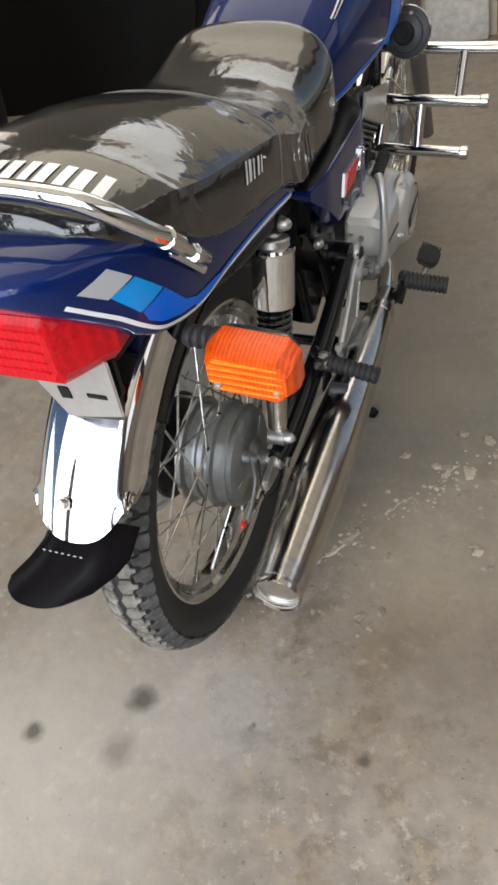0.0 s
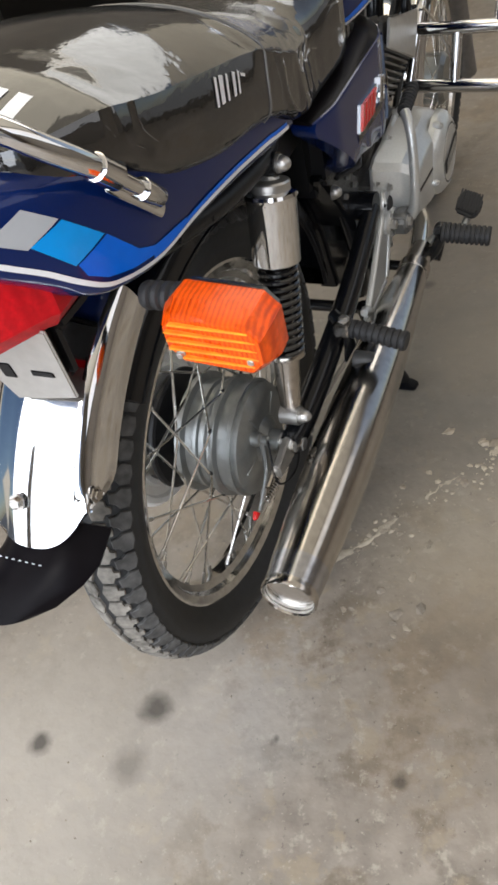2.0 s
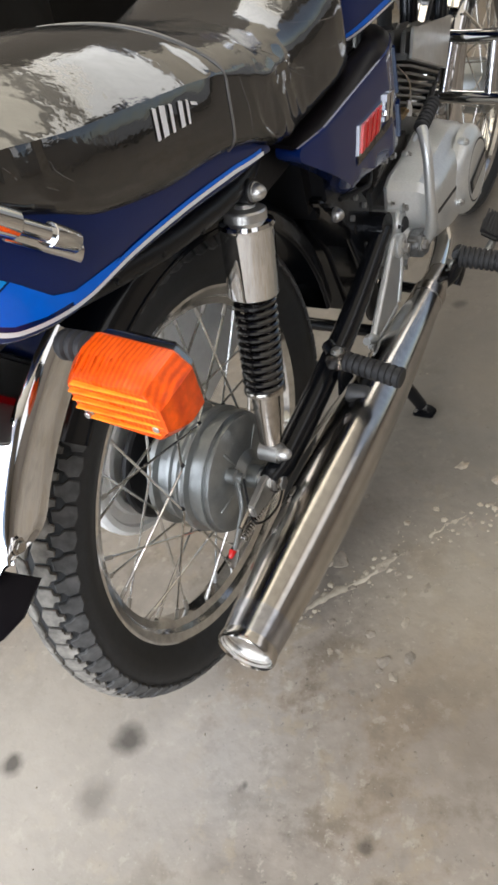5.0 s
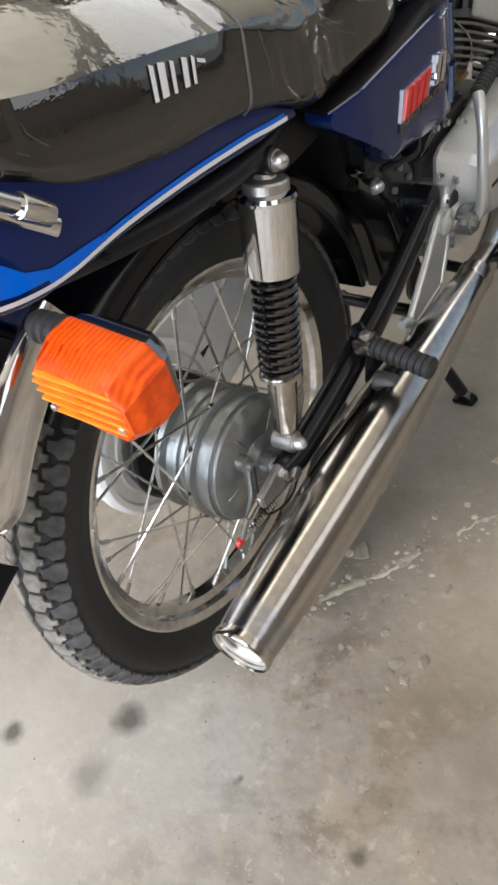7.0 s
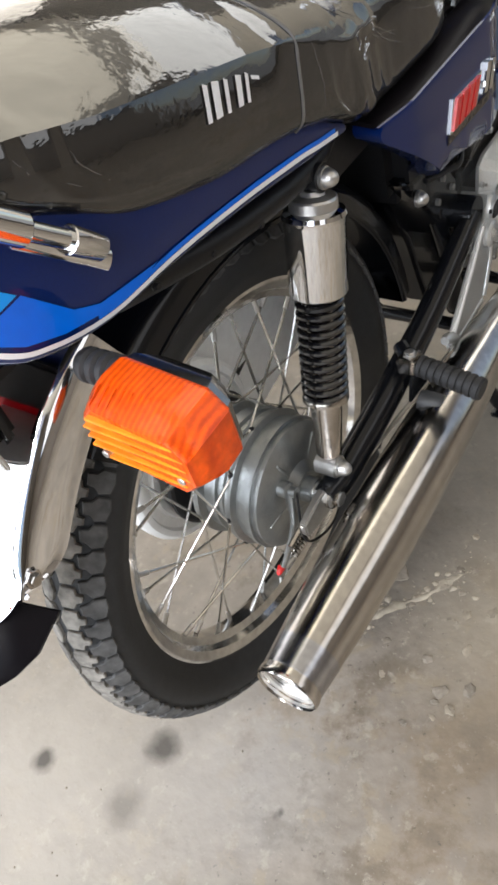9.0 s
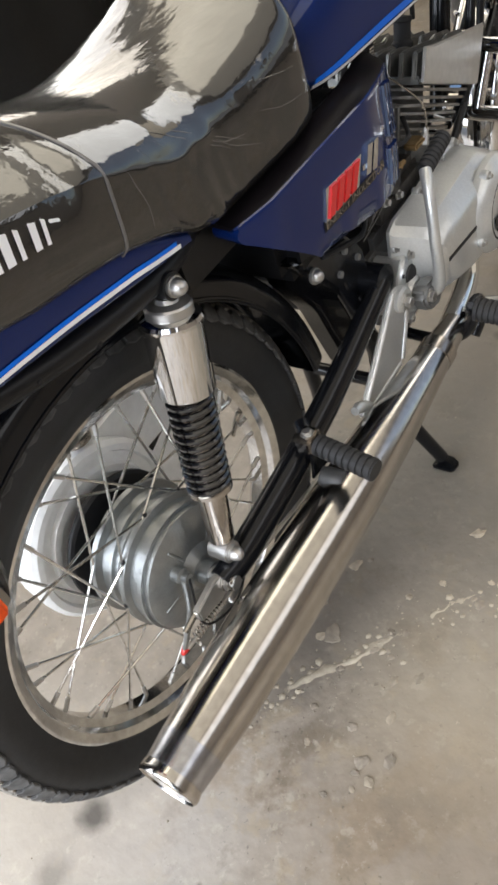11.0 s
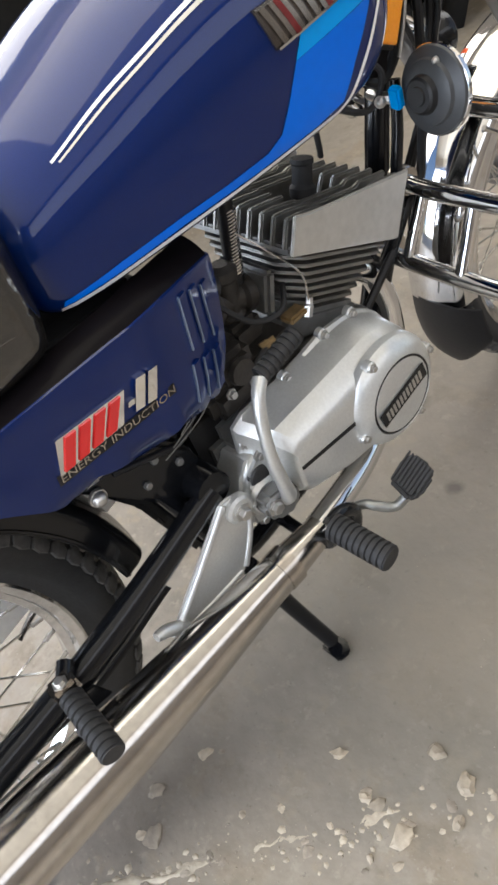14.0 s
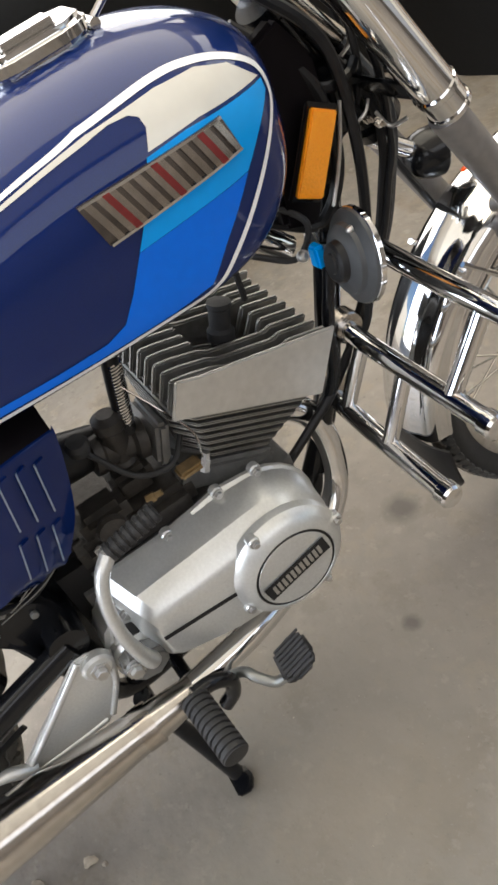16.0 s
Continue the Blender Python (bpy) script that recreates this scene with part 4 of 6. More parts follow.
# ---- indicator
def indicator():
    c = Vector((0.213, -0.240, 0.7548))
    rings = []
    for y, kx, kz in ((0.016, 0.93, 0.93), (0.013, 0.985, 0.985), (-0.004, 1.0, 1.0), (-0.009, 0.985, 0.97), (-0.0235, 0.91, 0.80), (-0.026, 0.88, 0.75)):
        hx, hz, cut = 0.0465 * kx, 0.0278 * kz, 0.0115
        ring = [(-hx, -hz + cut), (-hx + cut, -hz), (hx - cut, -hz), (hx, -hz + cut), (hx, hz - cut), (hx - cut, hz), (-hx + cut, hz), (-hx, hz - cut)]
        rings.append([(c.x + a, c.y + y - 0.06 * a, c.z + b - 0.045 * a) for a, b in ring])
    lens = loft("indicator", rings, AMBER, moto, "orange indicator lens with ribs", 25)
    for k in range(5):
        block("lens_rib", c + Vector((0, -0.0262, -0.0150 + 0.0078 * k)), (0.076 if 0 < k < 4 else 0.066, 0.0046, 0.0018), AMBER_RIB, lens, bevel=0.0005, turn=Matrix.Rotation(radians(2.6), 3, "Y"))
    for k in range(11):
        block("lens_prism", c + Vector((-0.031 + 0.0062 * k, -0.0150 + 0.0004 * k, 0.0262 - 0.00028 * k)), (0.0016, 0.015, 0.0014), AMBER, lens, bevel=0.0006, turn=Matrix.Rotation(radians(22), 3, "X"))
    for k in (-0.030, 0.030):
        bolt("lens_screw", c + Vector((k, -0.025, -0.012)), (0, -1, 0), 0.003, 0.004, STEEL, lens)
    rings = []
    for y, k in ((0.0155, 0.92), (0.021, 0.88), (0.032, 0.60), (0.036, 0.44)):
        hx, hz, cut = 0.0465 * k, 0.0285 * k, 0.012 * k
        ring = [(-hx, -hz + cut), (-hx + cut, -hz), (hx - cut, -hz), (hx, -hz + cut), (hx, hz - cut), (hx - cut, hz), (-hx + cut, hz), (-hx, hz - cut)]
        rings.append([(c.x + a, c.y + y - 0.06 * a, c.z + b - 0.045 * a) for a, b in ring])
    loft("indicator_body", rings, DARK_CHROME, lens, "chrome indicator shell", 25)
    prof = [(0.010, 0)]
    for k in range(4):
        prof += [(0.0122, 0.004 + 0.009 * k), (0.0122, 0.008 + 0.009 * k), (0.0098, 0.010 + 0.009 * k)]
    prof += [(0.010, 0.042), (0, 0.042)]
    lathe("indicator_stem", prof, (0.134, -0.222, 0.764), X, RUBBER, lens, "black ribbed rubber stem", n=20)


indicator()

# ---- tail cowl
COWL = [(0.128, 0.1365, 0.735, 0.747), (0.06, 0.140, 0.742, 0.792), (-0.03, 0.143, 0.757, 0.825), (-0.12, 0.144, 0.767, 0.858), (-0.19, 0.141, 0.7675, 0.886), (-0.24, 0.132, 0.777, 0.902), (-0.265, 0.125, 0.791, 0.906),
        (-0.285, 0.116, 0.812, 0.908), (-0.325, 0.092, 0.848, 0.908), (-0.352, 0.066, 0.874, 0.902), (-0.360, 0.05, 0.882, 0.896)]
ROWS_COWL = smooth_rows(COWL, 46)


def super_ring(y, w, lo, hi, mid, e_low, e_top, n=44):
    """A closed section: flat or round above and below the widest line."""
    zc = lo + (hi - lo) * mid
    out = []
    for k in range(n):
        a = 2 * math.pi * k / n
        c, s = math.cos(a), math.sin(a)
        e, h = (e_top, hi - zc) if s > 0 else (e_low, zc - lo)
        out.append((w * math.copysign(abs(c) ** (2 / e), c), y, zc + h * math.copysign(abs(s) ** (2 / e), s)))
    return out


def section_x(rows, y, z, mid, e_low, e_top):
    """Half width of a lofted body at (y, z)."""
    ys = [r[0] for r in rows]
    order = 1 if ys[0] < ys[-1] else -1
    w, lo, hi = (float(np.interp(y, ys[::order], [r[k] for r in rows][::order])) for k in (1, 2, 3))
    zc = lo + (hi - lo) * mid
    e, t = (e_top, (z - zc) / (hi - zc)) if z > zc else (e_low, (zc - z) / (zc - lo))
    return w * max(0.0, 1 - min(1.0, abs(t)) ** e) ** (1 / e)


cowl = loft("tail_cowl", [super_ring(y, w, lo, hi, 0.45, 9, 4) for y, w, lo, hi in ROWS_COWL], NAVY, moto, "glossy dark blue tail cowl")


def cowl_x(y, z):
    return section_x(ROWS_COWL, y, z, 0.45, 9, 4)


def low_line(y, up):
    return float(np.interp(y, [r[0] for r in ROWS_COWL][::-1], [r[2] for r in ROWS_COWL][::-1])) + up


ys = np.linspace(0.112, -0.33, 24)
band("white_stripe", [(y, low_line(y, 0.0130 if y < 0.05 else 0.0065 + 0.0065 * (0.112 - y) / 0.062)) for y in ys], 0.0040, cowl_x, WHITE, cowl, "thin white pinstripe")
ys = np.linspace(0.108, -0.20, 18)
band("blue_stripe", [(y, low_line(y, 0.0172 if y < 0.05 else 0.0107 + 0.0065 * (0.112 - y) / 0.062)) for y in ys], 0.0038, cowl_x, BLUE, cowl, "thin blue pinstripe")

# ---- seat
SEAT_ROWS = smooth_rows([(-0.285, 0.075, 0.895, 0.925), (-0.262, 0.112, 0.874, 0.938), (-0.21, 0.140, 0.860, 0.944), (-0.18, 0.146, 0.842, 0.9435), (-0.14, 0.1500, 0.818, 0.942), (-0.06, 0.1520, 0.793, 0.930), (0.02, 0.1510, 0.779, 0.908),
                         (0.09, 0.149, 0.760, 0.880), (0.15, 0.144, 0.730, 0.856), (0.21, 0.136, 0.719, 0.846), (0.27, 0.136, 0.718, 0.848), (0.33, 0.135, 0.718, 0.860), (0.366, 0.126, 0.724, 0.872), (0.388, 0.092, 0.765, 0.868)], 60)
def seat_mid(y):
    return 0.60 - 0.13 * max(0.0, min(1.0, (y - 0.045) / 0.08))


def crown(y, u):
    """Height of the crown over the crease, 0 to 1, at a share u of the half width: creased behind, rounded in front."""
    k = max(0.0, min(1.0, (y - 0.03) / 0.10))
    return (1 - k) * (1 - abs(u) ** 2.6) + k * max(0.0, 1 - abs(u) ** 3.0) ** (1 / 3.0)


def seat_ring(y, w, lo, hi, n=150):
    zc = lo + (hi - lo) * seat_mid(y)
    out = []
    for k in range(n):
        a = 2 * math.pi * k / n
        c, q = math.cos(a), math.sin(a)
        u = math.copysign(abs(c) ** (2 / 9 if q < 0 else 0.66), c)
        out.append((w * u, y, zc + (hi - zc) * crown(y, u) if q >= 0 else zc - (zc - lo) * abs(q) ** (2 / 9)))
    return out


def wrinkled(ring):
    """Loose plastic: ridges that stand out round the nose and the rear corners of the seat."""
    out = []
    for x, y, z in ring:
        nose = max(0.0, min(1.0, (y - 0.06) / 0.05)) * max(0.0, min(1.0, (0.830 - z) / 0.03)) * max(0.12, min(1.0, (0.24 - y) / 0.06)) * max(0.0, min(1.0, (0.385 - y) / 0.03))
        tail = max(0.0, min(1.0, (-0.13 - y) / 0.05)) * max(0.0, min(1.0, (0.935 - z) / 0.02))
        ridge = (1 - min(1.0, abs(2.4 * noise.noise((y * 20 + z * 24, z * 9 - y * 12, 3.0 if x > 0 else 8.0))))) ** 2
        fine = noise.noise((y * 70, z * 70, x * 30))
        d = (0.0050 * ridge + 0.0012 * fine) * max(0.8 * nose, 0.30 * tail)
        out.append((x + math.copysign(d, x) * min(1.0, abs(x) / 0.05), y, z + (0.3 * d if z > 0.8 else 0.0)))
    return out


seat = loft("seat", [wrinkled(seat_ring(y, w, lo, hi)) for y, w, lo, hi in smooth_rows(SEAT_ROWS, 170)], SEAT, moto, "black vinyl dual seat under clear plastic wrap", 60)


def seat_x(y, z):
    w, lo, hi = (float(np.interp(y, [r[0] for r in SEAT_ROWS], [r[k] for r in SEAT_ROWS])) for k in (1, 2, 3))
    zc = lo + (hi - lo) * seat_mid(y)
    if z <= zc:
        return w * max(0.0, 1 - min(1.0, (zc - z) / (zc - lo)) ** 9) ** (1 / 9)
    a, b = 0.0, 1.0
    for _ in range(24):
        m = (a + b) / 2
        a, b = (m, b) if crown(y, m) > (z - zc) / (hi - zc) else (a, m)
    return w * a


# ---- grab rail
rail = [(0.1500, -0.229, 0.8725), (0.1495, -0.240, 0.8830), (0.147, -0.254, 0.8965), (0.139, -0.271, 0.914), (0.126, -0.285, 0.932), (0.108, -0.294, 0.945), (0.085, -0.297, 0.951), (0.055, -0.294, 0.952), (0.025, -0.292, 0.952)]
rail = tube("grab_rail", rail + [(-x, y, z) for x, y, z in reversed(rail)], 0.0090, CHROME, moto, "curved chrome grab rail", n=18)
for s in (1, -1):
    way = Vector((0, 0.043, -0.041)).normalized()
    first, last = Vector((0.150 * s, -0.2365, 0.8795)), Vector((0.150 * s, -0.1935, 0.8390))
    tube("rail_rod", [first, last], 0.0062, CHROME, rail, "thinner chrome end rod", n=18, res=1)
    for nm, q, r in (("rail_collar", first, 0.0104), ("rail_end_cap", last, 0.0092)):
        lathe(nm, [(r * 0.90, -0.0132), (r, -0.0126), (r, 0.0122), (r * 0.94, 0.0132), (0.0, 0.0135)], q, way, CHROME, rail, "polished round collar", n=28)
    tube("rail_strap", [first + Vector((-0.005 * s, 0.004, -0.012)), last + Vector((-0.004 * s, 0.0, -0.009)), last + Vector((-0.003 * s, 0.014, -0.0225))], [0.0058, 0.0060, 0.0066], CHROME, rail, "flat chrome end strap", n=14, res=3, squash=0.45)

# ---- side panel
PANEL = [(0.186, 0.7105), (0.1805, 0.704), (0.1835, 0.694), (0.200, 0.680), (0.255, 0.634), (0.30, 0.594), (0.345, 0.562), (0.398, 0.538), (0.447, 0.541), (0.492, 0.563), (0.527, 0.603), (0.547, 0.655), (0.556, 0.690)]


def panel_x(y, z):
    x = 0.151 - 0.9 * max(0.0, y - 0.42) ** 1.5 - 0.35 * max(0.0, 0.235 - y) ** 1.2
    crease = 0.7115 - 0.9 * max(0.0, y - 0.40) ** 2
    return x - 0.12 * max(0.0, 0.60 - z) - 2.8 * max(0.0, z - crease) - 60 * max(0.0, 0.004 - abs(z - crease)) ** 2 - 1.2 * max(0.0, 0.607 - 0.235 * (y - 0.31) - z) * min(1.0, max(0.0, (y - 0.26) / 0.05))


def side_panel():
    """The flank from its lower edge up to the crease, then a narrow flange that turns in under the seat."""
    low = curve_points([(0, *q) for q in PANEL], 6)
    n = len(low)
    rings, shoulders = [], []
    for i, q in enumerate(low):
        y1 = 0.180 + (0.553 - 0.180) * (i / (n - 1)) ** 1.1
        c = Vector((0, y1, 0.7115 - 0.9 * max(0.0, y1 - 0.40) ** 2))
        line = [q.lerp(c, f) for f in (0, 0.12, 0.25, 0.4, 0.55, 0.7, 0.82, 0.9, 0.96, 1.0)] + [c + Vector((0, 0, d)) for d in (0.0004, 0.0009)]
        row = [(panel_x(p.y, p.z), p.y, p.z) for p in line]
        e = row[-1]
        k = 0.35 + 0.65 * max(0.0, min(1.0, (y1 - 0.30) / 0.15))
        shoulders.append([e] + [(e[0] - dx, e[1], e[2] + k * dz) for dx, dz in ((0.003, 0.003), (0.008, 0.007), (0.016, 0.011), (0.026, 0.014), (0.032, 0.0145), (0.032, 0.004), (0.004, -0.006))])
        turn = 0.03 * min(1.0, 0.2 + 5 * (1 - i / (n - 1)))
        rings.append([(row[0][0] - turn, row[0][1], row[0][2] + 0.13 * turn)] + row + [(e[0] - 0.004, e[1], e[2] - 0.004)])
    ob = loft("side_panel", rings, NAVY, moto, "glossy dark blue side panel", 40, caps=True)
    # Shoulder of the blue panel, coloured black for the shade and dark reflections there.
    loft("panel_shoulder", shoulders, FLAP, ob, "shoulder that turns in under the seat, coloured black for shade", 40)
    return ob


panel = side_panel()
# Black slab put where the gap between seat and panel lies in shade.
slab("panel_gap_slab", [(0.182, 0.7100), (0.30, 0.7100), (0.42, 0.7090), (0.455, 0.7060), (0.450, 0.7130), (0.42, 0.7200), (0.30, 0.7230), (0.200, 0.7220)], 0.030, lambda a, b, c: (0.078 + c - 1.2 * max(0.0, a - 0.42) ** 1.5, a, b), BLACK_SATIN, panel, "black slab for the shade in the gap above the panel", 0.003)

# ---- fuel tank
TANK = smooth_rows([(0.378, 0.085, 0.748, 0.812), (0.392, 0.108, 0.732, 0.842), (0.43, 0.121, 0.727, 0.866), (0.50, 0.131, 0.727, 0.893), (0.58, 0.139, 0.727, 0.922), (0.66, 0.143, 0.727, 0.940), (0.74, 0.144, 0.729, 0.946),
                    (0.80, 0.140, 0.742, 0.942), (0.845, 0.124, 0.772, 0.930), (0.872, 0.098, 0.81, 0.915), (0.884, 0.06, 0.84, 0.90)], 60)


def tank_x(y, z):
    return section_x(TANK, y, z, 0.42, 7, 2.5)


tank = loft("fuel_tank", [super_ring(y, w, lo, hi, 0.42, 7, 2.5, 64) for y, w, lo, hi in TANK], NAVY, moto, "glossy dark blue fuel tank", 60)

# ---- markings: plain shapes in their colours
def quad_strip(name, corners, count, gap, slant, surface, material, parent, label, lift=0.002, skirt=0.003, inset=None):
    """A row of upright blocks between four corners (top left, bottom left, bottom right, top right) on a surface."""
    tl, bl, br, tr = (Vector((*c, 0)) for c in corners)
    for k in range(count):
        a, b = (k + gap / 2) / count, (k + 1 - gap / 2) / count
        q = [tl.lerp(tr, a), bl.lerp(br, min(1, a + slant)), bl.lerp(br, min(1, b + slant)), tl.lerp(tr, b)]
        ob = skin(name, [p[:2] for p in q], surface, material, parent, label if k == 0 else "", lift, skirt, 1)
        if inset:
            mid = sum(q, Vector()) / 4
            skin("badge_inlay", [(mid + (p - mid) * 0.55)[:2] for p in q], surface, inset[k % len(inset)], ob, "", lift + 0.0006, 0, 1)


# tail cowl colour blocks
skin("grey_block", [(-0.3196, 0.8725), (-0.290, 0.8815), (-0.2705, 0.863), (-0.297, 0.854)], cowl_x, GREY_DECAL, cowl, "grey colour block")
skin("light_blue_block", [(-0.295, 0.8548), (-0.2685, 0.8615), (-0.240, 0.8325), (-0.272, 0.825)], cowl_x, SKY_BLUE, cowl, "light blue colour block")
skin("blue_block", [(-0.270, 0.8245), (-0.238, 0.831), (-0.213, 0.802), (-0.195, 0.7935), (-0.165, 0.7905), (-0.14, 0.7875), (-0.165, 0.7845), (-0.19, 0.7855), (-0.225, 0.7915), (-0.25, 0.8005), (-0.266, 0.8125)], cowl_x, BLUE, cowl, "blue colour block")
for k in range(2):
    block("tail_letter_bar", (0.055 - 0.03 * k, -0.3205, 0.8965), (0.02, 0.016, 0.002), WHITE, cowl, bevel=0.0004, turn=Matrix.Rotation(radians(-12), 3, "X"))

# seat: plain white shapes on the flank and across the back, and the piping
for a, w in ((-0.062, 0.0045), (-0.053, 0.0075), (-0.040, 0.0040), (-0.027, 0.0060), (-0.016, 0.0035)):
    top, low = 0.8680 - 0.30 * (a + 0.06), 0.8430 - 0.18 * (a + 0.06)
    skin("seat_flank_bar", [(a + 0.004, top), (a + w + 0.004, top - 0.003), (a + w, low - 0.001), (a, low)], seat_x, WHITE, seat, "white printed bar", 0.0012, 0, 2)
skin("seat_flank_bar", [(-0.006, 0.8500), (0.003, 0.8455), (0.003, 0.8425), (-0.006, 0.8470)], seat_x, WHITE, seat, "white printed bar", 0.0012, 0, 1)


def seat_back_marks():
    """White blocks that follow the rounded back of the seat."""
    for k in range(12):
        x0 = 0.100 - 0.0172 * k
        x1 = x0 - (0.0120 if k % 2 else 0.0100)
        bm = bmesh.new()
        grid = []
        for yy in np.linspace(-0.262, -0.226, 6):
            w, lo, hi = (float(np.interp(yy, [r[0] for r in SEAT_ROWS], [r[j] for r in SEAT_ROWS])) for j in (1, 2, 3))
            zc = lo + (hi - lo) * seat_mid(yy)
            line = []
            for x in np.linspace(x0, x1, 4):
                q = x + 0.12 * (yy + 0.245)
                line.append(bm.verts.new((q, yy + 0.10 * abs(q) ** 1.5, zc + (hi - zc) * crown(yy, min(0.99, abs(q) / w)) + 0.0012)))
            grid.append(line)
        for a, b in zip(grid, grid[1:]):
            for i in range(3):
                bm.faces.new((a[i], a[i + 1], b[i + 1], b[i]))
        part("seat_back_mark", bm, WHITE, seat, "white printed block")


seat_back_marks()


for y, tilt, bow in ((0.052, 0.14, 0.035),):
    line = []
    for z in np.linspace(0.778, 0.85, 9):
        yy = y + tilt * (z - 0.80)
        hi = float(np.interp(yy, [r[0] for r in SEAT_ROWS], [r[3] for r in SEAT_ROWS]))
        if z < hi - 0.012:
            line.append((seat_x(yy, z), yy, z))
    side_x = line[-1][0]
    for x in np.linspace(side_x * 0.97, 0.0, 10):
        yy = line[8 if len(line) > 8 else len(line) - 1][1] if x > side_x * 0.96 else y + tilt * 0.06 + bow * (x / side_x - 1) * 0.6
        w, lo, hi = (float(np.interp(yy, [r[0] for r in SEAT_ROWS], [r[k] for r in SEAT_ROWS])) for k in (1, 2, 3))
        zc = lo + (hi - lo) * seat_mid(yy)
        line.append((x, yy, zc + (hi - zc) * crown(yy, min(0.995, x / w)) + 0.0004))
    tube("seat_piping", line + [(-a, b, c) for a, b, c in reversed(line[:-1])], 0.0017, PIPING, seat, "thin grey piping", n=6, res=2)


def wrap_creases():
    """Creases in the clear wrap, running down the flank of the seat."""
    rnd = random.Random(11)
    lines = [[(0.075, 0.845), (0.085, 0.81), (0.083, 0.775)], [(0.10, 0.85), (0.115, 0.815), (0.13, 0.79)], [(0.125, 0.835), (0.15, 0.80), (0.165, 0.775)], [(0.17, 0.82), (0.20, 0.79), (0.24, 0.775)],
             [(0.19, 0.80), (0.22, 0.775), (0.26, 0.755)], [(0.24, 0.82), (0.30, 0.80), (0.345, 0.79)], [(0.25, 0.79), (0.30, 0.77), (0.34, 0.762)], [(-0.21, 0.905), (-0.20, 0.885), (-0.17, 0.86)], [(-0.18, 0.90), (-0.17, 0.875), (-0.15, 0.85)],
             [(-0.10, 0.80), (-0.04, 0.785), (0.03, 0.765)], [(0.05, 0.755), (0.10, 0.74), (0.15, 0.73)]]
    for k in range(4):
        u, v, w = (0.006 * (rnd.random() - 0.5) for _ in range(3))
        lines.append([(0.106 + 0.015 * k + u, 0.850 - 0.005 * k + v), (0.160 + 0.017 * k + w, 0.806 - 0.003 * k + u), (0.205 + 0.017 * k + v, 0.768 + 0.001 * k + w)][: 3 if k % 3 else 2])
    for line in lines:
        pts = curve_points([(0, a, b) for a, b in line], 6)
        pts = [(seat_x(p.y + 0.002 * rnd.random(), p.z), p.y + 0.002 * rnd.random(), p.z) for p in pts]
        n = len(pts)
        tube("wrap_crease", pts, [0.0001 + 0.0004 * math.sin(math.pi * i / (n - 1)) for i in range(n)], CLEAR, seat, n=6, res=1)


wrap_creases()

# side panel: emblem, lettering and louvres
skin("emblem_back", [(0.316, 0.6715), (0.303, 0.6385), (0.377, 0.6365), (0.393, 0.6665)], panel_x, CHROME, panel, "chrome emblem backing", 0.0022, 0.002, 2)
quad_strip("emblem_bar", [(0.322, 0.669), (0.309, 0.640), (0.374, 0.6385), (0.389, 0.6645)], 4, 0.30, -0.05, panel_x, RED, panel, "red raised emblem bar", 0.0042, 0.003)
quad_strip("emblem_end_bar", [(0.405, 0.669), (0.392, 0.640), (0.420, 0.6355), (0.434, 0.664)], 2, 0.25, -0.05, panel_x, CHROME, panel, "chrome raised emblem bar", 0.0042, 0.003)
skin("emblem_dash", [(0.3905, 0.653), (0.3885, 0.648), (0.397, 0.647), (0.399, 0.652)], panel_x, CHROME, panel, "", 0.003, 0.003, 1)
skin("emblem_plate", [(0.2995, 0.640), (0.298, 0.6285), (0.440, 0.6215), (0.4415, 0.632)], panel_x, BLACK_SATIN, panel, "narrow dark name strip", 0.0008, 0.0, 2)


def lettering(text, start, end, height, surface, material, parent, name):
    """Raised letters along a line of (y, z) on the flank."""
    cu = bpy.data.curves.new(name, "FONT")
    cu.body, cu.size, cu.extrude = text, 1.0, 0.0
    tmp = bpy.data.objects.new(name, cu)
    scene.collection.objects.link(tmp)
    me = bpy.data.meshes.new_from_object(tmp.evaluated_get(bpy.context.evaluated_depsgraph_get()))
    bpy.data.objects.remove(tmp)
    xs = [v.co.x for v in me.vertices]
    ys_ = [v.co.y for v in me.vertices]
    span, low, tall = max(xs) - min(xs), min(ys_), max(ys_) - min(ys_)
    a, b = Vector((*start, 0)), Vector((*end, 0))
    d = (b - a)
    up = Vector((-d.y, d.x, 0)).normalized() * height
    x0 = min(xs)
    for v in me.vertices:
        q = a + d * ((v.co.x - x0) / span) + up * ((v.co.y - low) / tall) + d.normalized() * (0.15 * height * (v.co.y - low) / tall)
        v.co = (surface(q.x, q.y) + 0.0016, q.x, q.y)
    me.materials.append(material)
    ob = new(name, me)
    ob.parent = parent
    return ob


tagged(lettering("ENERGY INDUCTION", (0.3015, 0.6305), (0.4385, 0.6235), 0.0075, panel_x, CHROME_WORN, panel, "panel_lettering"), "small silver capital letters")
for (a, b), (c, d) in (((0.492, 0.694), (0.4825, 0.6386)), ((0.5095, 0.688), (0.500, 0.6327)), ((0.5265, 0.680), (0.5175, 0.6260)), ((0.474, 0.6266), (0.463, 0.587)), ((0.491, 0.6207), (0.479, 0.5796)), ((0.5075, 0.6151), (0.496, 0.5725))):
    # The thin pale strip paints the glint along each blue louvre.
    for k, (off, m, up, wide) in enumerate(((-0.0030, LOUVRE_GLINT, 0.0030, 0.0011), (0.0022, NAVY, 0.0034, 0.0046))):
        skin("panel_louvre", [(a + off - wide, b), (a + off + wide, b), (c + off + wide, d), (c + off - wide, d)], panel_x, m, panel, "pale strip painted as the glint on a louvre" if k == 0 else "", up, 0.003, 1)
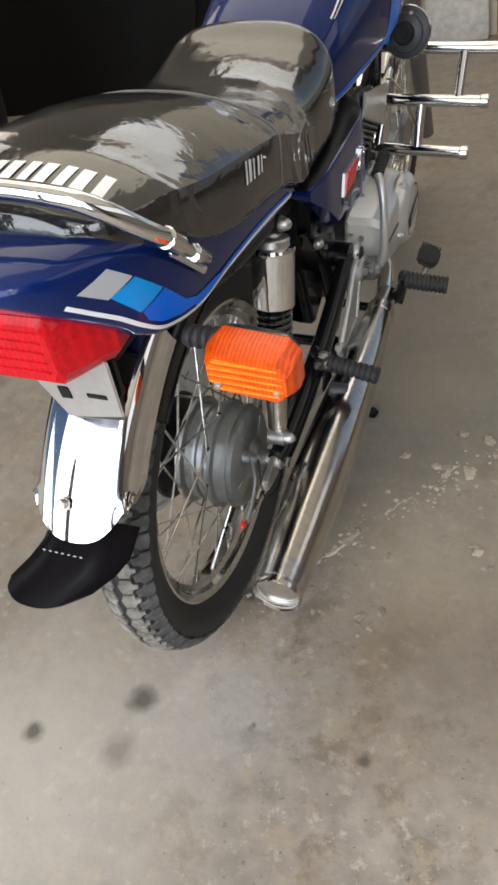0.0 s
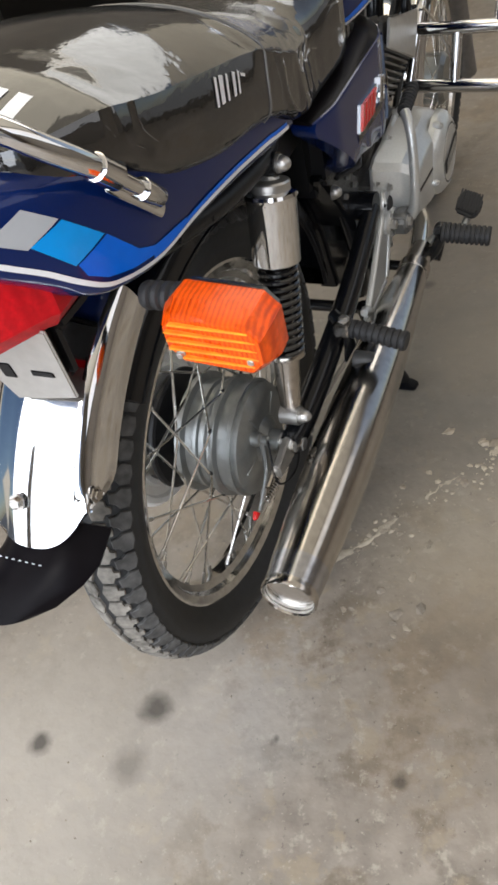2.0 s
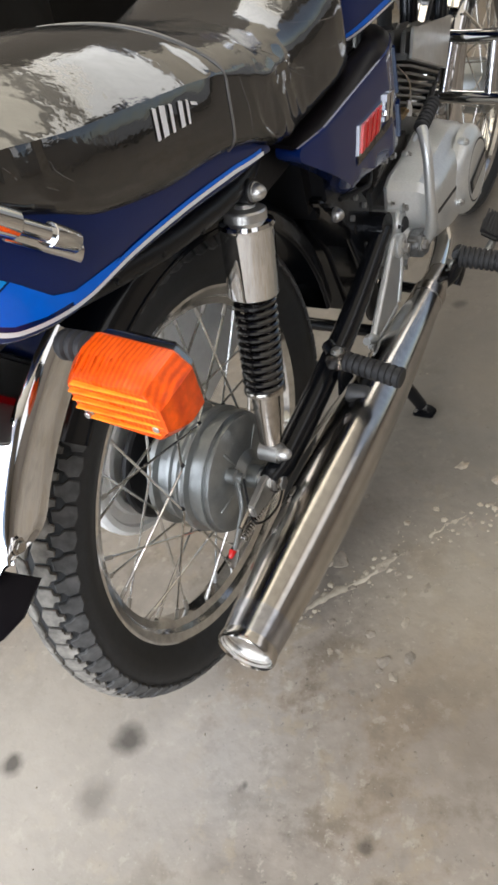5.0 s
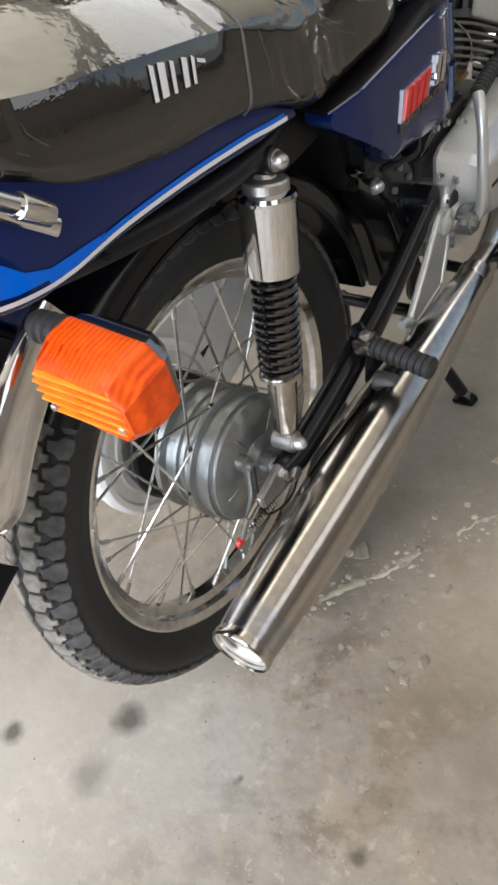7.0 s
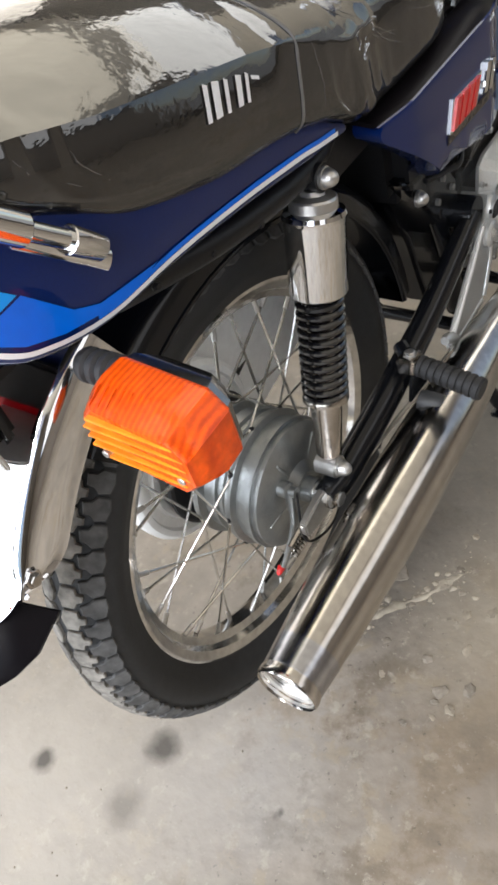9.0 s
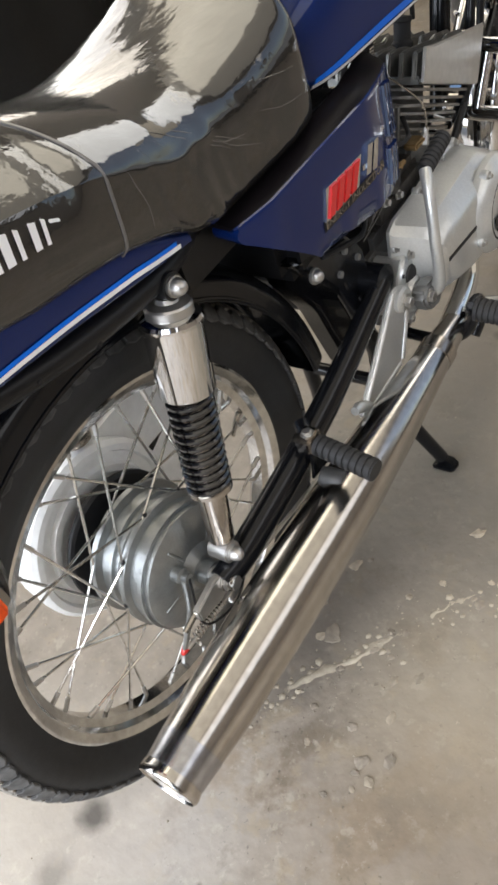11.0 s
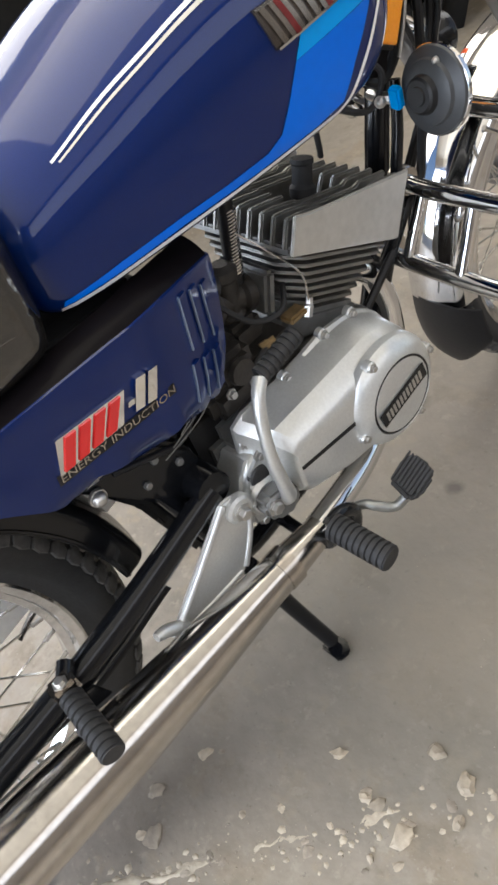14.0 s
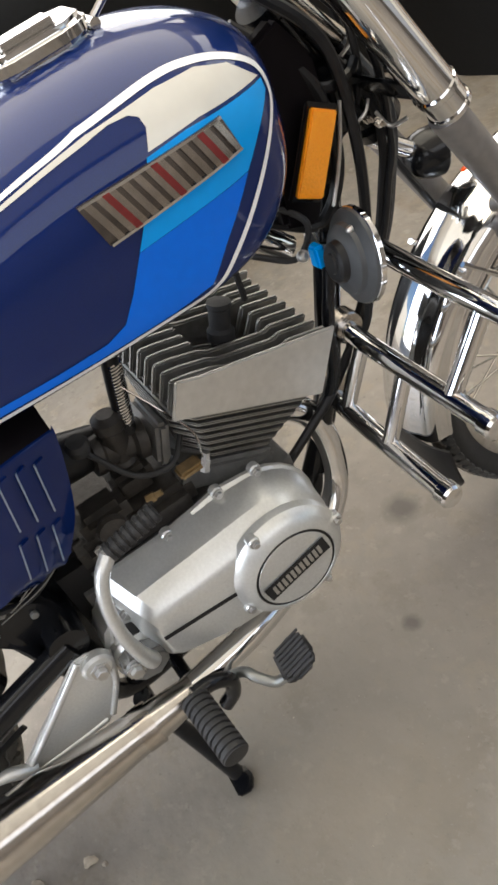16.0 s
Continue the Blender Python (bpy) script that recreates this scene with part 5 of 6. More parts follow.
for k in range(4):
    band("panel_foot_rib", [(0.448 - 0.014 * k, 0.557 - 0.006 * k), (0.474 - 0.005 * k, 0.58 - 0.010 * k), (0.502 - 0.003 * k, 0.603 - 0.011 * k)], 0.0018, lambda y, z: 0.122 - 0.004 * (0.5 - y), ALLOY_DARK, panel, "thin grey rib")

# fuel tank graphics
skin("cream_block", [(0.8552, 0.8799), (0.7847, 0.8824), (0.7342, 0.8792), (0.7428, 0.8942), (0.7421, 0.9018), (0.7351, 0.9056), (0.7178, 0.9063), (0.6985, 0.9036), (0.6985, 0.9072), (0.7655, 0.9121), (0.8037, 0.9104), (0.8329, 0.9006)], tank_x, CREAM, tank, "cream colour block", cuts=4)
skin("light_blue_block", [(0.8575, 0.8772), (0.8577, 0.868), (0.8289, 0.8443), (0.8078, 0.8252), (0.6916, 0.8153), (0.7078, 0.8386), (0.7312, 0.8765), (0.7713, 0.8798)], tank_x, SKY_BLUE, tank, "light blue colour block", cuts=4)
skin("blue_block", [(0.8078, 0.8248), (0.7848, 0.800), (0.7648, 0.7800), (0.7406, 0.7520), (0.70, 0.7475), (0.62, 0.7462), (0.53, 0.7470), (0.46, 0.7440), (0.398, 0.7425), (0.400, 0.7475), (0.46, 0.7525), (0.53, 0.7555), (0.5827, 0.7555), (0.6329, 0.757), (0.6542, 0.7647), (0.6718, 0.7862), (0.6916, 0.8150)], tank_x, BLUE, tank, "blue colour block", cuts=4)
band("white_outline", [(0.396, 0.7395), (0.46, 0.7405), (0.53, 0.7425), (0.62, 0.7425), (0.70, 0.7438), (0.7436, 0.7466), (0.7735, 0.7695), (0.817, 0.810), (0.8512, 0.846), (0.8628, 0.8649), (0.8586, 0.8868), (0.8365, 0.9037), (0.805, 0.9145), (0.7658, 0.9177), (0.692, 0.9107)], 0.0046, tank_x, WHITE, tank, "white outline stripe")
band("white_upper_stripe", [(0.694, 0.9109), (0.6706, 0.9064), (0.6412, 0.9015), (0.6121, 0.8956), (0.5827, 0.8886), (0.5154, 0.8700), (0.451, 0.8475)], (0.0042, 0.0016), tank_x, WHITE, tank, "white stripe")
band("cream_lower_stripe", [(0.700, 0.9056), (0.6661, 0.9008), (0.6367, 0.8957), (0.608, 0.8901), (0.5789, 0.8832), (0.5154, 0.8655), (0.456, 0.8458)], (0.0040, 0.0012), tank_x, CREAM, tank, "cream stripe tapering backwards")
skin("badge_back", [(0.6627, 0.8705), (0.6725, 0.8335), (0.8083, 0.8462), (0.801, 0.8760)], tank_x, BADGE_DARK, tank, "dark bronze badge backing", 0.0030, 0.003, 3)
for n_bars, gap, m, lift in ((12, 0.42, CHROME_WORN, 0.0052), (3, 0.86, RED_DARK, 0.0058)):
    quad_strip("badge_bar", [(0.6645, 0.8695), (0.6740, 0.8345), (0.8073, 0.8468), (0.800, 0.8750)], n_bars, gap, 0.03, tank_x, m, tank, "slanted chrome badge bar", lift, 0.004)
for line in ([(0.6632, 0.8700), (0.73, 0.8725), (0.8005, 0.8755)], [(0.6735, 0.8340), (0.74, 0.8400), (0.8078, 0.8467)]):
    band("badge_edge", line, 0.0022, tank_x, CHROME, tank, "chrome badge edge", 0.0054)


def filler_cap():
    """Hinged chrome filler cap on the crown of the tank."""
    cap = slab("filler_cap", [(-0.036, -0.030), (-0.024, -0.046), (0.024, -0.046), (0.036, -0.030), (0.036, 0.030), (0.022, 0.052), (-0.022, 0.052), (-0.036, 0.030)], 0.020, lambda a, b, c: (a + 0.0, 0.715 + b, 0.9425 + c + 0.05 * b), CHROME, tank, "polished hinged filler cap", 0.006, 3)
    slab("cap_keyhole_cover", [(-0.015, -0.026), (0.015, -0.026), (0.015, 0.028), (-0.015, 0.028)], 0.006, lambda a, b, c: (a, 0.715 + b, 0.9615 + c + 0.05 * b), CHROME, cap, "", 0.0025)
    tube("cap_hinge", [(-0.018, 0.772, 0.949), (0.018, 0.772, 0.949)], 0.005, CHROME, cap, n=12, res=1)


filler_cap()
tube("tank_breather", [(0.008, 0.775, 0.952), (0.012, 0.80, 0.966), (0.014, 0.835, 0.957), (0.01, 0.87, 0.935)], 0.0035, CHROME_WORN, tank, "thin bright breather pipe", n=8)

# ---- exhaust
tube("exhaust_pipe", [(0.02, 0.79, 0.49), (0.034, 0.826, 0.455), (0.044, 0.834, 0.395), (0.056, 0.815, 0.330), (0.090, 0.745, 0.300), (0.140, 0.63, 0.310), (0.166, 0.50, 0.318)], 0.0175, CHROME, moto, "chrome exhaust pipe", n=20)
MUFFLER = [(0.000, 0.0335), (0.003, 0.0355), (0.008, 0.0355), (0.014, 0.0340), (0.04, 0.0360), (0.10, 0.0405), (0.20, 0.0440), (0.30, 0.0440), (0.42, 0.0415), (0.52, 0.0365), (0.60, 0.0305), (0.68, 0.0245), (0.745, 0.0190)]


def muffler():
    a, b = Vector((0.181, -0.222, 0.327)), Vector((0.168, 0.53, 0.319))
    d = (b - a).normalized()
    prof = [(0.0305, 0.010), (0.0305, 0.006)] + [(r, y) for y, r in MUFFLER]
    m = lathe("muffler", prof, a, d, pbr("scuffed_chrome", (0.49, 0.468, 0.44), 0.165, 1.0, var=0.16, scale=14, rough_var=0.5, bump=0.03, bump_scale=150, stretch=(1, 0.05, 1)), moto, "long chrome muffler", n=56, angle=60)
    lathe("muffler_end_sleeve", [(0.0335, 0.0135), (0.0343, 0.014), (0.0363, 0.040), (0.0370, 0.048), (0.0355, 0.049)], a, d, pbr("bluish_chrome", (0.40, 0.405, 0.43), 0.22, 1.0, var=0.3, scale=25), m, "bluish chrome end sleeve", n=56)
    v, f = lathe_geo([(0.0, 0.046), (0.012, 0.046), (0.0135, 0.040), (0.022, 0.034), (0.0290, 0.014), (0.0315, 0.0025)], a, d, 48)
    obj("muffler_mouth", v, f, MOUTH, m, "bright dished muffler mouth", 30)
    lathe("tail_pipe", [(0.0125, 0.03), (0.0125, 0.085), (0.0105, 0.085), (0.0105, 0.03), (0.0125, 0.03)], a, d, BLACK_SATIN, m, "sooty inner pipe", n=24)
    # thin dark raised line along the lower flank of the body
    tube("muffler_dark_line", [(0.181 + 0.029, -0.18, 0.3105), (0.178 + 0.0345, -0.06, 0.3045), (0.175 + 0.0352, 0.09, 0.3030), (0.173 + 0.0345, 0.20, 0.3030), (0.170 + 0.031, 0.31, 0.306)], 0.0016, pbr("rusty_seam", (0.06, 0.04, 0.03), 0.6, 0.4), m, "dark rusty seam", n=6)
    lathe("muffler_clamp", [(0.0235, 0.0), (0.027, 0.0), (0.027, 0.022), (0.0235, 0.022)], a + d * 0.665, d, CHROME_WORN, m, "chrome clamp", n=32)
    slab("muffler_stay", [(0.165, 0.358), (0.215, 0.352), (0.205, 0.385), (0.175, 0.392)], 0.004, side(0.138), BLACK, m, "black muffler stay", 0.0015)
    lathe("rubber_stop", [(0.0125, 0.0), (0.0135, 0.004), (0.0135, 0.026), (0.0115, 0.030), (0, 0.031)], (0.150, 0.172, 0.361), (0.80, 0.1, -0.10), pbr("grey_rubber", (0.045, 0.045, 0.046), 0.5, var=0.3), m, "black rubber stop")


muffler()

# triangular alloy hanger with ribbed edges
hanger = slab("muffler_hanger", [(0.432, 0.438), (0.450, 0.437), (0.470, 0.412), (0.452, 0.365), (0.425, 0.318), (0.323, 0.316), (0.302, 0.326), (0.320, 0.343)], 0.006, side(0.124), ALLOY, moto, "cast alloy hanger plate", 0.0025)
for line in ([(0.129, 0.312, 0.327), (0.1295, 0.37, 0.376), (0.129, 0.436, 0.434)], [(0.129, 0.468, 0.420), (0.129, 0.455, 0.372), (0.129, 0.428, 0.325)], [(0.129, 0.42, 0.322), (0.129, 0.38, 0.320), (0.129, 0.315, 0.320)]):
    tube("hanger_rib", line, 0.0043, ALLOY, hanger, n=10, res=3)
lathe("hanger_eye", [(0.017, 0), (0.019, 0.003), (0.019, 0.012), (0.015, 0.015), (0, 0.015)], (0.124, 0.451, 0.415), X, ALLOY, hanger, n=28)
bolt("hanger_bolt", (0.138, 0.451, 0.412), X, 0.008, 0.010, STEEL, hanger, "dull steel bolt")
tube("hanger_toe", [(0.131, 0.324, 0.328), (0.132, 0.312, 0.341), (0.132, 0.300, 0.350), (0.133, 0.288, 0.355)], [0.008, 0.0085, 0.008, 0.0060], ALLOY, hanger, n=10, res=3)

# ---- engine
def crankcase():
    """Right-hand crankcase cover: three stacked outlines with a sloping shoulder, cap, bolts and stripe."""
    arc = lambda r, a0, a1, n: [(0.690 + r * math.cos(a), 0.413 + r * math.sin(a)) for a in np.linspace(radians(a0), radians(a1), n)]
    base = [(0.522, 0.490), (0.503, 0.482), (0.497, 0.440), (0.500, 0.375), (0.523, 0.350), (0.600, 0.333)] + arc(0.084, -80, 86, 14) + [(0.664, 0.501), (0.628, 0.495), (0.590, 0.490)]

    def outline(top, rear, low, r, rise):
        return [(rear + 0.012, top), (rear, top - 0.010), (rear - 0.003, 0.435), (rear - 0.001, low + 0.012), (rear + 0.010, low), (0.605, low - 0.022)] + arc(r, -76, 84, 14) + [(0.664, top + rise), (0.628, top + 0.7 * rise), (0.590, top + 0.4 * rise)]

    rings = []
    for x, ring in ((0.094, base), (0.099, base), (0.103, outline(0.486, 0.504, 0.366, 0.081, 0.010)), (0.141, outline(0.479, 0.516, 0.371, 0.076, 0.008)), (0.1445, outline(0.4765, 0.518, 0.373, 0.074, 0.007)),
                    (0.163, outline(0.465, 0.5255, 0.381, 0.066, 0.004)), (0.1685, outline(0.457, 0.529, 0.388, 0.060, 0.003)), (0.1700, outline(0.450, 0.531, 0.393, 0.056, 0.002))):
        rings.append([(x, a, b) for a, b in ring])
    cover = loft("crankcase_cover", rings, ALLOY, moto, "silver-painted crankcase cover", 24)
    cap = lathe("clutch_cap", [(0.0735, 0.0), (0.0725, 0.010), (0.0690, 0.0165), (0.0630, 0.0215), (0.0555, 0.0265), (0.0525, 0.0275), (0.0515, 0.026), (0.0495, 0.026), (0.0485, 0.0275), (0.0, 0.0285)], (0.158, 0.690, 0.413), X, ALLOY, cover, "round silver cap", n=64, angle=22)
    lathe("cap_ring", [(0.0485, 0.0262), (0.0515, 0.0262), (0.0515, 0.0272), (0.0485, 0.0272), (0.0485, 0.0262)], (0.158, 0.690, 0.413), X, BLACK_SATIN, cap, "black ring line", n=64)
    turn = radians(12)
    at = lambda a, b, c: (0.1867 + c, 0.690 + a * math.cos(turn) - b * math.sin(turn), 0.413 + a * math.sin(turn) + b * math.cos(turn))
    plate = slab("cap_plate", [(-0.044, -0.0115), (0.044, -0.0115), (0.044, 0.0115), (-0.044, 0.0115)], 0.0014, at, BLACK_SATIN, cap, "black plate with raised silver bars", 0.0004)
    for k in range(11):
        x = -0.036 + 0.0066 * k
        slab("plate_bar", [(x, -0.007), (x + 0.0042, -0.007), (x + 0.0052, 0.007), (x + 0.001, 0.007)], 0.001, lambda a, b, c: at(a, b, c + 0.0013), STEEL, plate, "", 0.0002)
    for a, r in ((114, 0.069), (12, 0.070), (-62, 0.069), (200, 0.069)):
        w = radians(a)
        q = (0.172, 0.690 + r * math.cos(w), 0.413 + r * math.sin(w))
        lathe("cap_lug", [(0.0074, -0.008), (0.0074, 0.002), (0.0062, 0.004), (0, 0.004)], q, X, ALLOY, cover, n=18)
        bolt("cap_screw", (q[0] + 0.004, q[1], q[2]), X, 0.0042, 0.005, STEEL, cover)
    for y, z in ((0.593, 0.488), (0.664, 0.499), (0.715, 0.494), (0.507, 0.455), (0.545, 0.352), (0.61, 0.339)):
        lathe("cover_lug", [(0.0075, -0.004), (0.0075, 0.004), (0.006, 0.006), (0, 0.006)], (0.098, y, z), X, ALLOY, cover, n=16)
        bolt("cover_screw", (0.104, y, z), X, 0.0045, 0.006, STEEL, cover)
    slab("cover_stripe", [(0.528, 0.4265), (0.528, 0.4325), (0.628, 0.4215), (0.628, 0.4155)], 0.0014, side(0.1694), BLACK_SATIN, cover, "black stripe line", 0.0003)
    # rear boss with the rubber plug and the kick shaft
    slab("kick_boss", [(0.480, 0.440), (0.500, 0.452), (0.530, 0.440), (0.534, 0.372), (0.516, 0.350), (0.490, 0.346), (0.468, 0.362), (0.464, 0.405)], 0.058, side(0.066), ALLOY, cover, "", 0.009, 3)
    slab("boss_web", [(0.462, 0.400), (0.486, 0.412), (0.500, 0.372), (0.486, 0.352), (0.464, 0.360)], 0.016, side(0.112), ALLOY, cover, "", 0.005, 2)
    lathe("rubber_plug", [(0.0155, 0), (0.0155, 0.004), (0.013, 0.008), (0.006, 0.010), (0, 0.010)], (0.119, 0.4976, 0.4205), X, RUBBER, cover, "dark rubber plug", n=24)
    lathe("kick_shaft_boss", [(0.026, 0), (0.026, 0.018), (0.022, 0.024), (0, 0.024)], (0.110, 0.492, 0.392), X, ALLOY, cover, n=28)
    for y, z in ((0.470, 0.384), (0.480, 0.356), (0.508, 0.446)):
        bolt("boss_bolt", (0.122, y, z), X, 0.0055, 0.007, STEEL, cover)
    return cover


crankcase()
block("crankcase", (0.005, 0.625, 0.392), (0.176, 0.29, 0.16), ALLOY_DARK, moto, "grey cast crankcase", 0.02)
block("gearbox_housing", (-0.02, 0.50, 0.43), (0.17, 0.11, 0.16), BLACK_SATIN, moto, "dark gearbox housing", 0.02)

kick = tube("kick_starter", [(0.146, 0.503, 0.390), (0.162, 0.503, 0.405), (0.169, 0.498, 0.440), (0.170, 0.496, 0.480), (0.168, 0.502, 0.525), (0.161, 0.514, 0.552), (0.152, 0.530, 0.563)], [0.0120, 0.0100, 0.0082, 0.0076, 0.0074, 0.0076, 0.0085], ALLOY, moto, "silver-grey kick starter arm", n=16)
slab("kick_clamp", [(-0.014, -0.016), (-0.004, -0.027), (0.020, -0.028), (0.038, -0.010), (0.040, 0.010), (0.024, 0.018), (-0.008, 0.016), (-0.017, 0.004)], 0.028, lambda a, b, c: (0.131 + c, 0.486 + a, 0.398 + b - 0.2 * a), ALLOY_DARK, kick, "rough grey casting", 0.006, 3)
bolt("kick_bolt", (0.157, 0.4832, 0.399), X, 0.0080, 0.008, STEEL, kick)


def ribbed(name, a, b, r, ribs, material, parent, label, flat=1.0, taper=1.0):
    """A rubber grip with raised rings."""
    a, b = Vector(a), Vector(b)
    L = (b - a).length
    prof = [(r * 0.8, 0.0)]
    for k in range(ribs):
        s, e = L * (k + 0.1) / ribs, L * (k + 0.75) / ribs
        g = 1 + (taper - 1) * (k + 0.5) / ribs
        prof += [(r * 0.84 * g, s), (r * g, s + 0.15 * (e - s)), (r * g, e), (r * 0.84 * g, e + 0.12 * (e - s))]
    prof += [(r * 0.95 * taper, L * 0.985), (r * 0.9 * taper, L), (0, L)]
    return lathe(name, prof, a, b - a, material, parent, label, n=24)


ribbed("kick_rubber", (0.150, 0.531, 0.563), (0.150, 0.593, 0.5745), 0.0112, 8, RUBBER, kick, "black ribbed kick rubber")

# pegs, brake pedal and stand
peg = ribbed("rear_footrest", (0.150, 0.181, 0.411), (0.232, 0.174, 0.401), 0.0136, 9, RUBBER, moto, "black ribbed rubber pillion footrest", taper=1.06)
block("footrest_clevis", (0.138, 0.182, 0.413), (0.024, 0.030, 0.024), CHROME_WORN, peg, "bright folding clevis", 0.004)
bolt("clevis_pin", (0.140, 0.182, 0.425), (0, 0, 1), 0.006, 0.005, STEEL, peg)
tube("footrest_stay", [(0.118, 0.20, 0.418), (0.134, 0.186, 0.414)], 0.010, BLACK, peg, n=10, res=1)
ribbed("front_footrest", (0.205, 0.517, 0.358), (0.286, 0.522, 0.349), 0.0172, 10, RUBBER, moto, "black ribbed rubber rider footrest", taper=0.96)
tube("footrest_bar", [(0.06, 0.52, 0.29), (0.14, 0.52, 0.285), (0.185, 0.518, 0.31), (0.205, 0.517, 0.352)], 0.009, BLACK, moto, "black footrest bar", n=12)
tube("footrest_hook", [(0.200, 0.518, 0.358), (0.197, 0.543, 0.352), (0.193, 0.560, 0.330), (0.190, 0.557, 0.302), (0.186, 0.542, 0.284)], 0.0095, BLACK, moto, "black hooked footrest end", n=12)
pedal = slab("brake_pedal", [(-0.024, -0.022), (0.014, -0.024), (0.025, -0.010), (0.025, 0.016), (0.012, 0.024), (-0.016, 0.022), (-0.026, 0.008)], 0.011, lambda a, b, c: (0.230 + 0.85 * a + 0.1 * b, 0.633 + 0.95 * b - 0.1 * a, 0.337 + 0.45 * b + c - 0.25 * a), RUBBER, moto, "black ribbed rubber brake pedal", 0.004)
for k in range(8):
    t = -0.021 + 0.006 * k
    slab("pedal_rib", [(t, -0.019), (t + 0.0028, -0.019), (t + 0.0028, 0.019), (t, 0.019)], 0.003, lambda a, b, c: (0.230 + 0.85 * a + 0.1 * b, 0.633 + 0.95 * b - 0.1 * a, 0.3478 + 0.45 * b + c - 0.25 * a), RUBBER, pedal, "", 0.0006)
tube("pedal_arm", [(0.232, 0.628, 0.330), (0.222, 0.604, 0.312), (0.205, 0.588, 0.318), (0.185, 0.575, 0.318), (0.155, 0.53, 0.29), (0.13, 0.46, 0.285)], 0.0066, ALLOY_HUB, moto, "dull grey pedal arm", n=10)
stand = tube("centre_stand", [(0.07, 0.455, 0.24), (0.088, 0.475, 0.13), (0.124, 0.496, 0.030)], [0.013, 0.0125, 0.0115], BLACK, moto, "black centre stand", n=12, res=3)
slab("stand_foot", [(-0.020, -0.014), (0.020, -0.016), (0.024, 0.006), (0.006, 0.018), (-0.018, 0.014)], 0.010, lambda a, b, c: (0.129 + a, 0.496 + b, 0.010 + c + 0.07 * a), BLACK, stand, "", 0.003)
tube("stand_leg", [(-0.07, 0.455, 0.24), (-0.088, 0.475, 0.13), (-0.132, 0.500, 0.020)], [0.013, 0.0125, 0.0115], BLACK, stand, n=12, res=3)
tube("stand_cross", [(-0.08, 0.46, 0.23), (0.08, 0.46, 0.23)], 0.011, BLACK, stand, n=12, res=1)

# cylinder: tilted forward
CU, CW = Vector((0, 0.891, -0.454)), Vector((0, 0.454, 0.891))
CQ = Vector((0, 0.743, 0.570))


def cyl_at(x, u, w):
    return Vector((x, 0, 0)) + CQ + CU * u + CW * w


barrel = lathe("cylinder", [(0.052, -0.125), (0.052, 0.0), (0.0, 0.0)], CQ - CU * 0.012, CW, ALLOY_DARK, moto, "dark finned alloy cylinder", n=40)
for k in range(7):
    h, fwd, back = 0.088 - 0.003 * k, 0.090 - 0.005 * k, -0.090 + 0.006 * k
    c = 0.026
    ring = [(-h + c, back), (h - c, back), (h, back + c), (h, fwd - c * 0.5), (h - c * 0.5, fwd), (-h + c * 0.5, fwd), (-h, fwd - c * 0.5), (-h, back + c)]
    w = -0.006 - 0.0105 * k
    slab("cylinder_fin", ring, 0.0040, lambda a, b, d, w=w: cyl_at(a, b, w - d), ALLOY_FIN, barrel, "", 0.0014, 2)
head = slab("cylinder_head", [(-0.090, -0.092), (0.090, -0.092), (0.090, 0.092), (-0.090, 0.092)], 0.010, lambda a, b, d: cyl_at(a, b, d - 0.002), ALLOY_DARK, moto, "finned alloy cylinder head", 0.003)
plate_pts = [(-0.094, -0.001), (0.094, -0.001), (0.096, 0.082), (-0.070, 0.046), (-0.094, 0.044)]
for s in (1, -1):
    slab("head_side_plate", plate_pts, 0.005, lambda a, b, c, s=s: cyl_at(s * (0.0915 + c), a, b), HEAD_PLATE, head, "smooth silver head side plate", 0.0018)
for k in range(9):
    x = -0.0800 + 0.0200 * k
    deep = abs(x) < 0.034
    pts = [(-0.093, 0.002), (0.092, 0.002), (0.094, 0.076), (0.045, 0.066), (0.040, 0.026 if deep else 0.060), (-0.030, 0.022 if deep else 0.046), (-0.040, 0.050 if deep else 0.048), (-0.075, 0.043), (-0.093, 0.038)]
    slab("head_fin", pts, 0.0078, lambda a, b, c, x=x: cyl_at(x + c - 0.0039, a, b), ALLOY_FIN, head, "", 0.0022, 2)
plug = lathe("spark_plug_cap", [(0.009, 0.0), (0.012, 0.004), (0.012, 0.022), (0.016, 0.025), (0.016, 0.036), (0.0125, 0.040), (0.0125, 0.062), (0.014, 0.064), (0.014, 0.070), (0.0, 0.072)], cyl_at(0.012, 0.008, 0.020), (0, 0.30, 0.95), RUBBER, moto, "black rubber spark plug cap", n=20)
tube("ignition_lead", [cyl_at(0.012, 0.030, 0.088), (0.02, 0.815, 0.690), (0.05, 0.865, 0.668), (0.062, 0.885, 0.705), (0.04, 0.86, 0.735)], 0.0038, RUBBER, moto, "black ignition lead", n=8)
lathe("stud_nut", [(0.006, 0), (0.006, 0.014), (0.0045, 0.016), (0.0045, 0.024), (0, 0.024)], (0.080, 0.668, 0.517), (0, 0.45, 0.89), STEEL, moto, "", n=6)
block("cylinder_base", cyl_at(0, -0.005, -0.098), (0.14, 0.13, 0.035), ALLOY_DARK, moto, "", 0.006, Matrix.Rotation(radians(-27), 3, "X"))

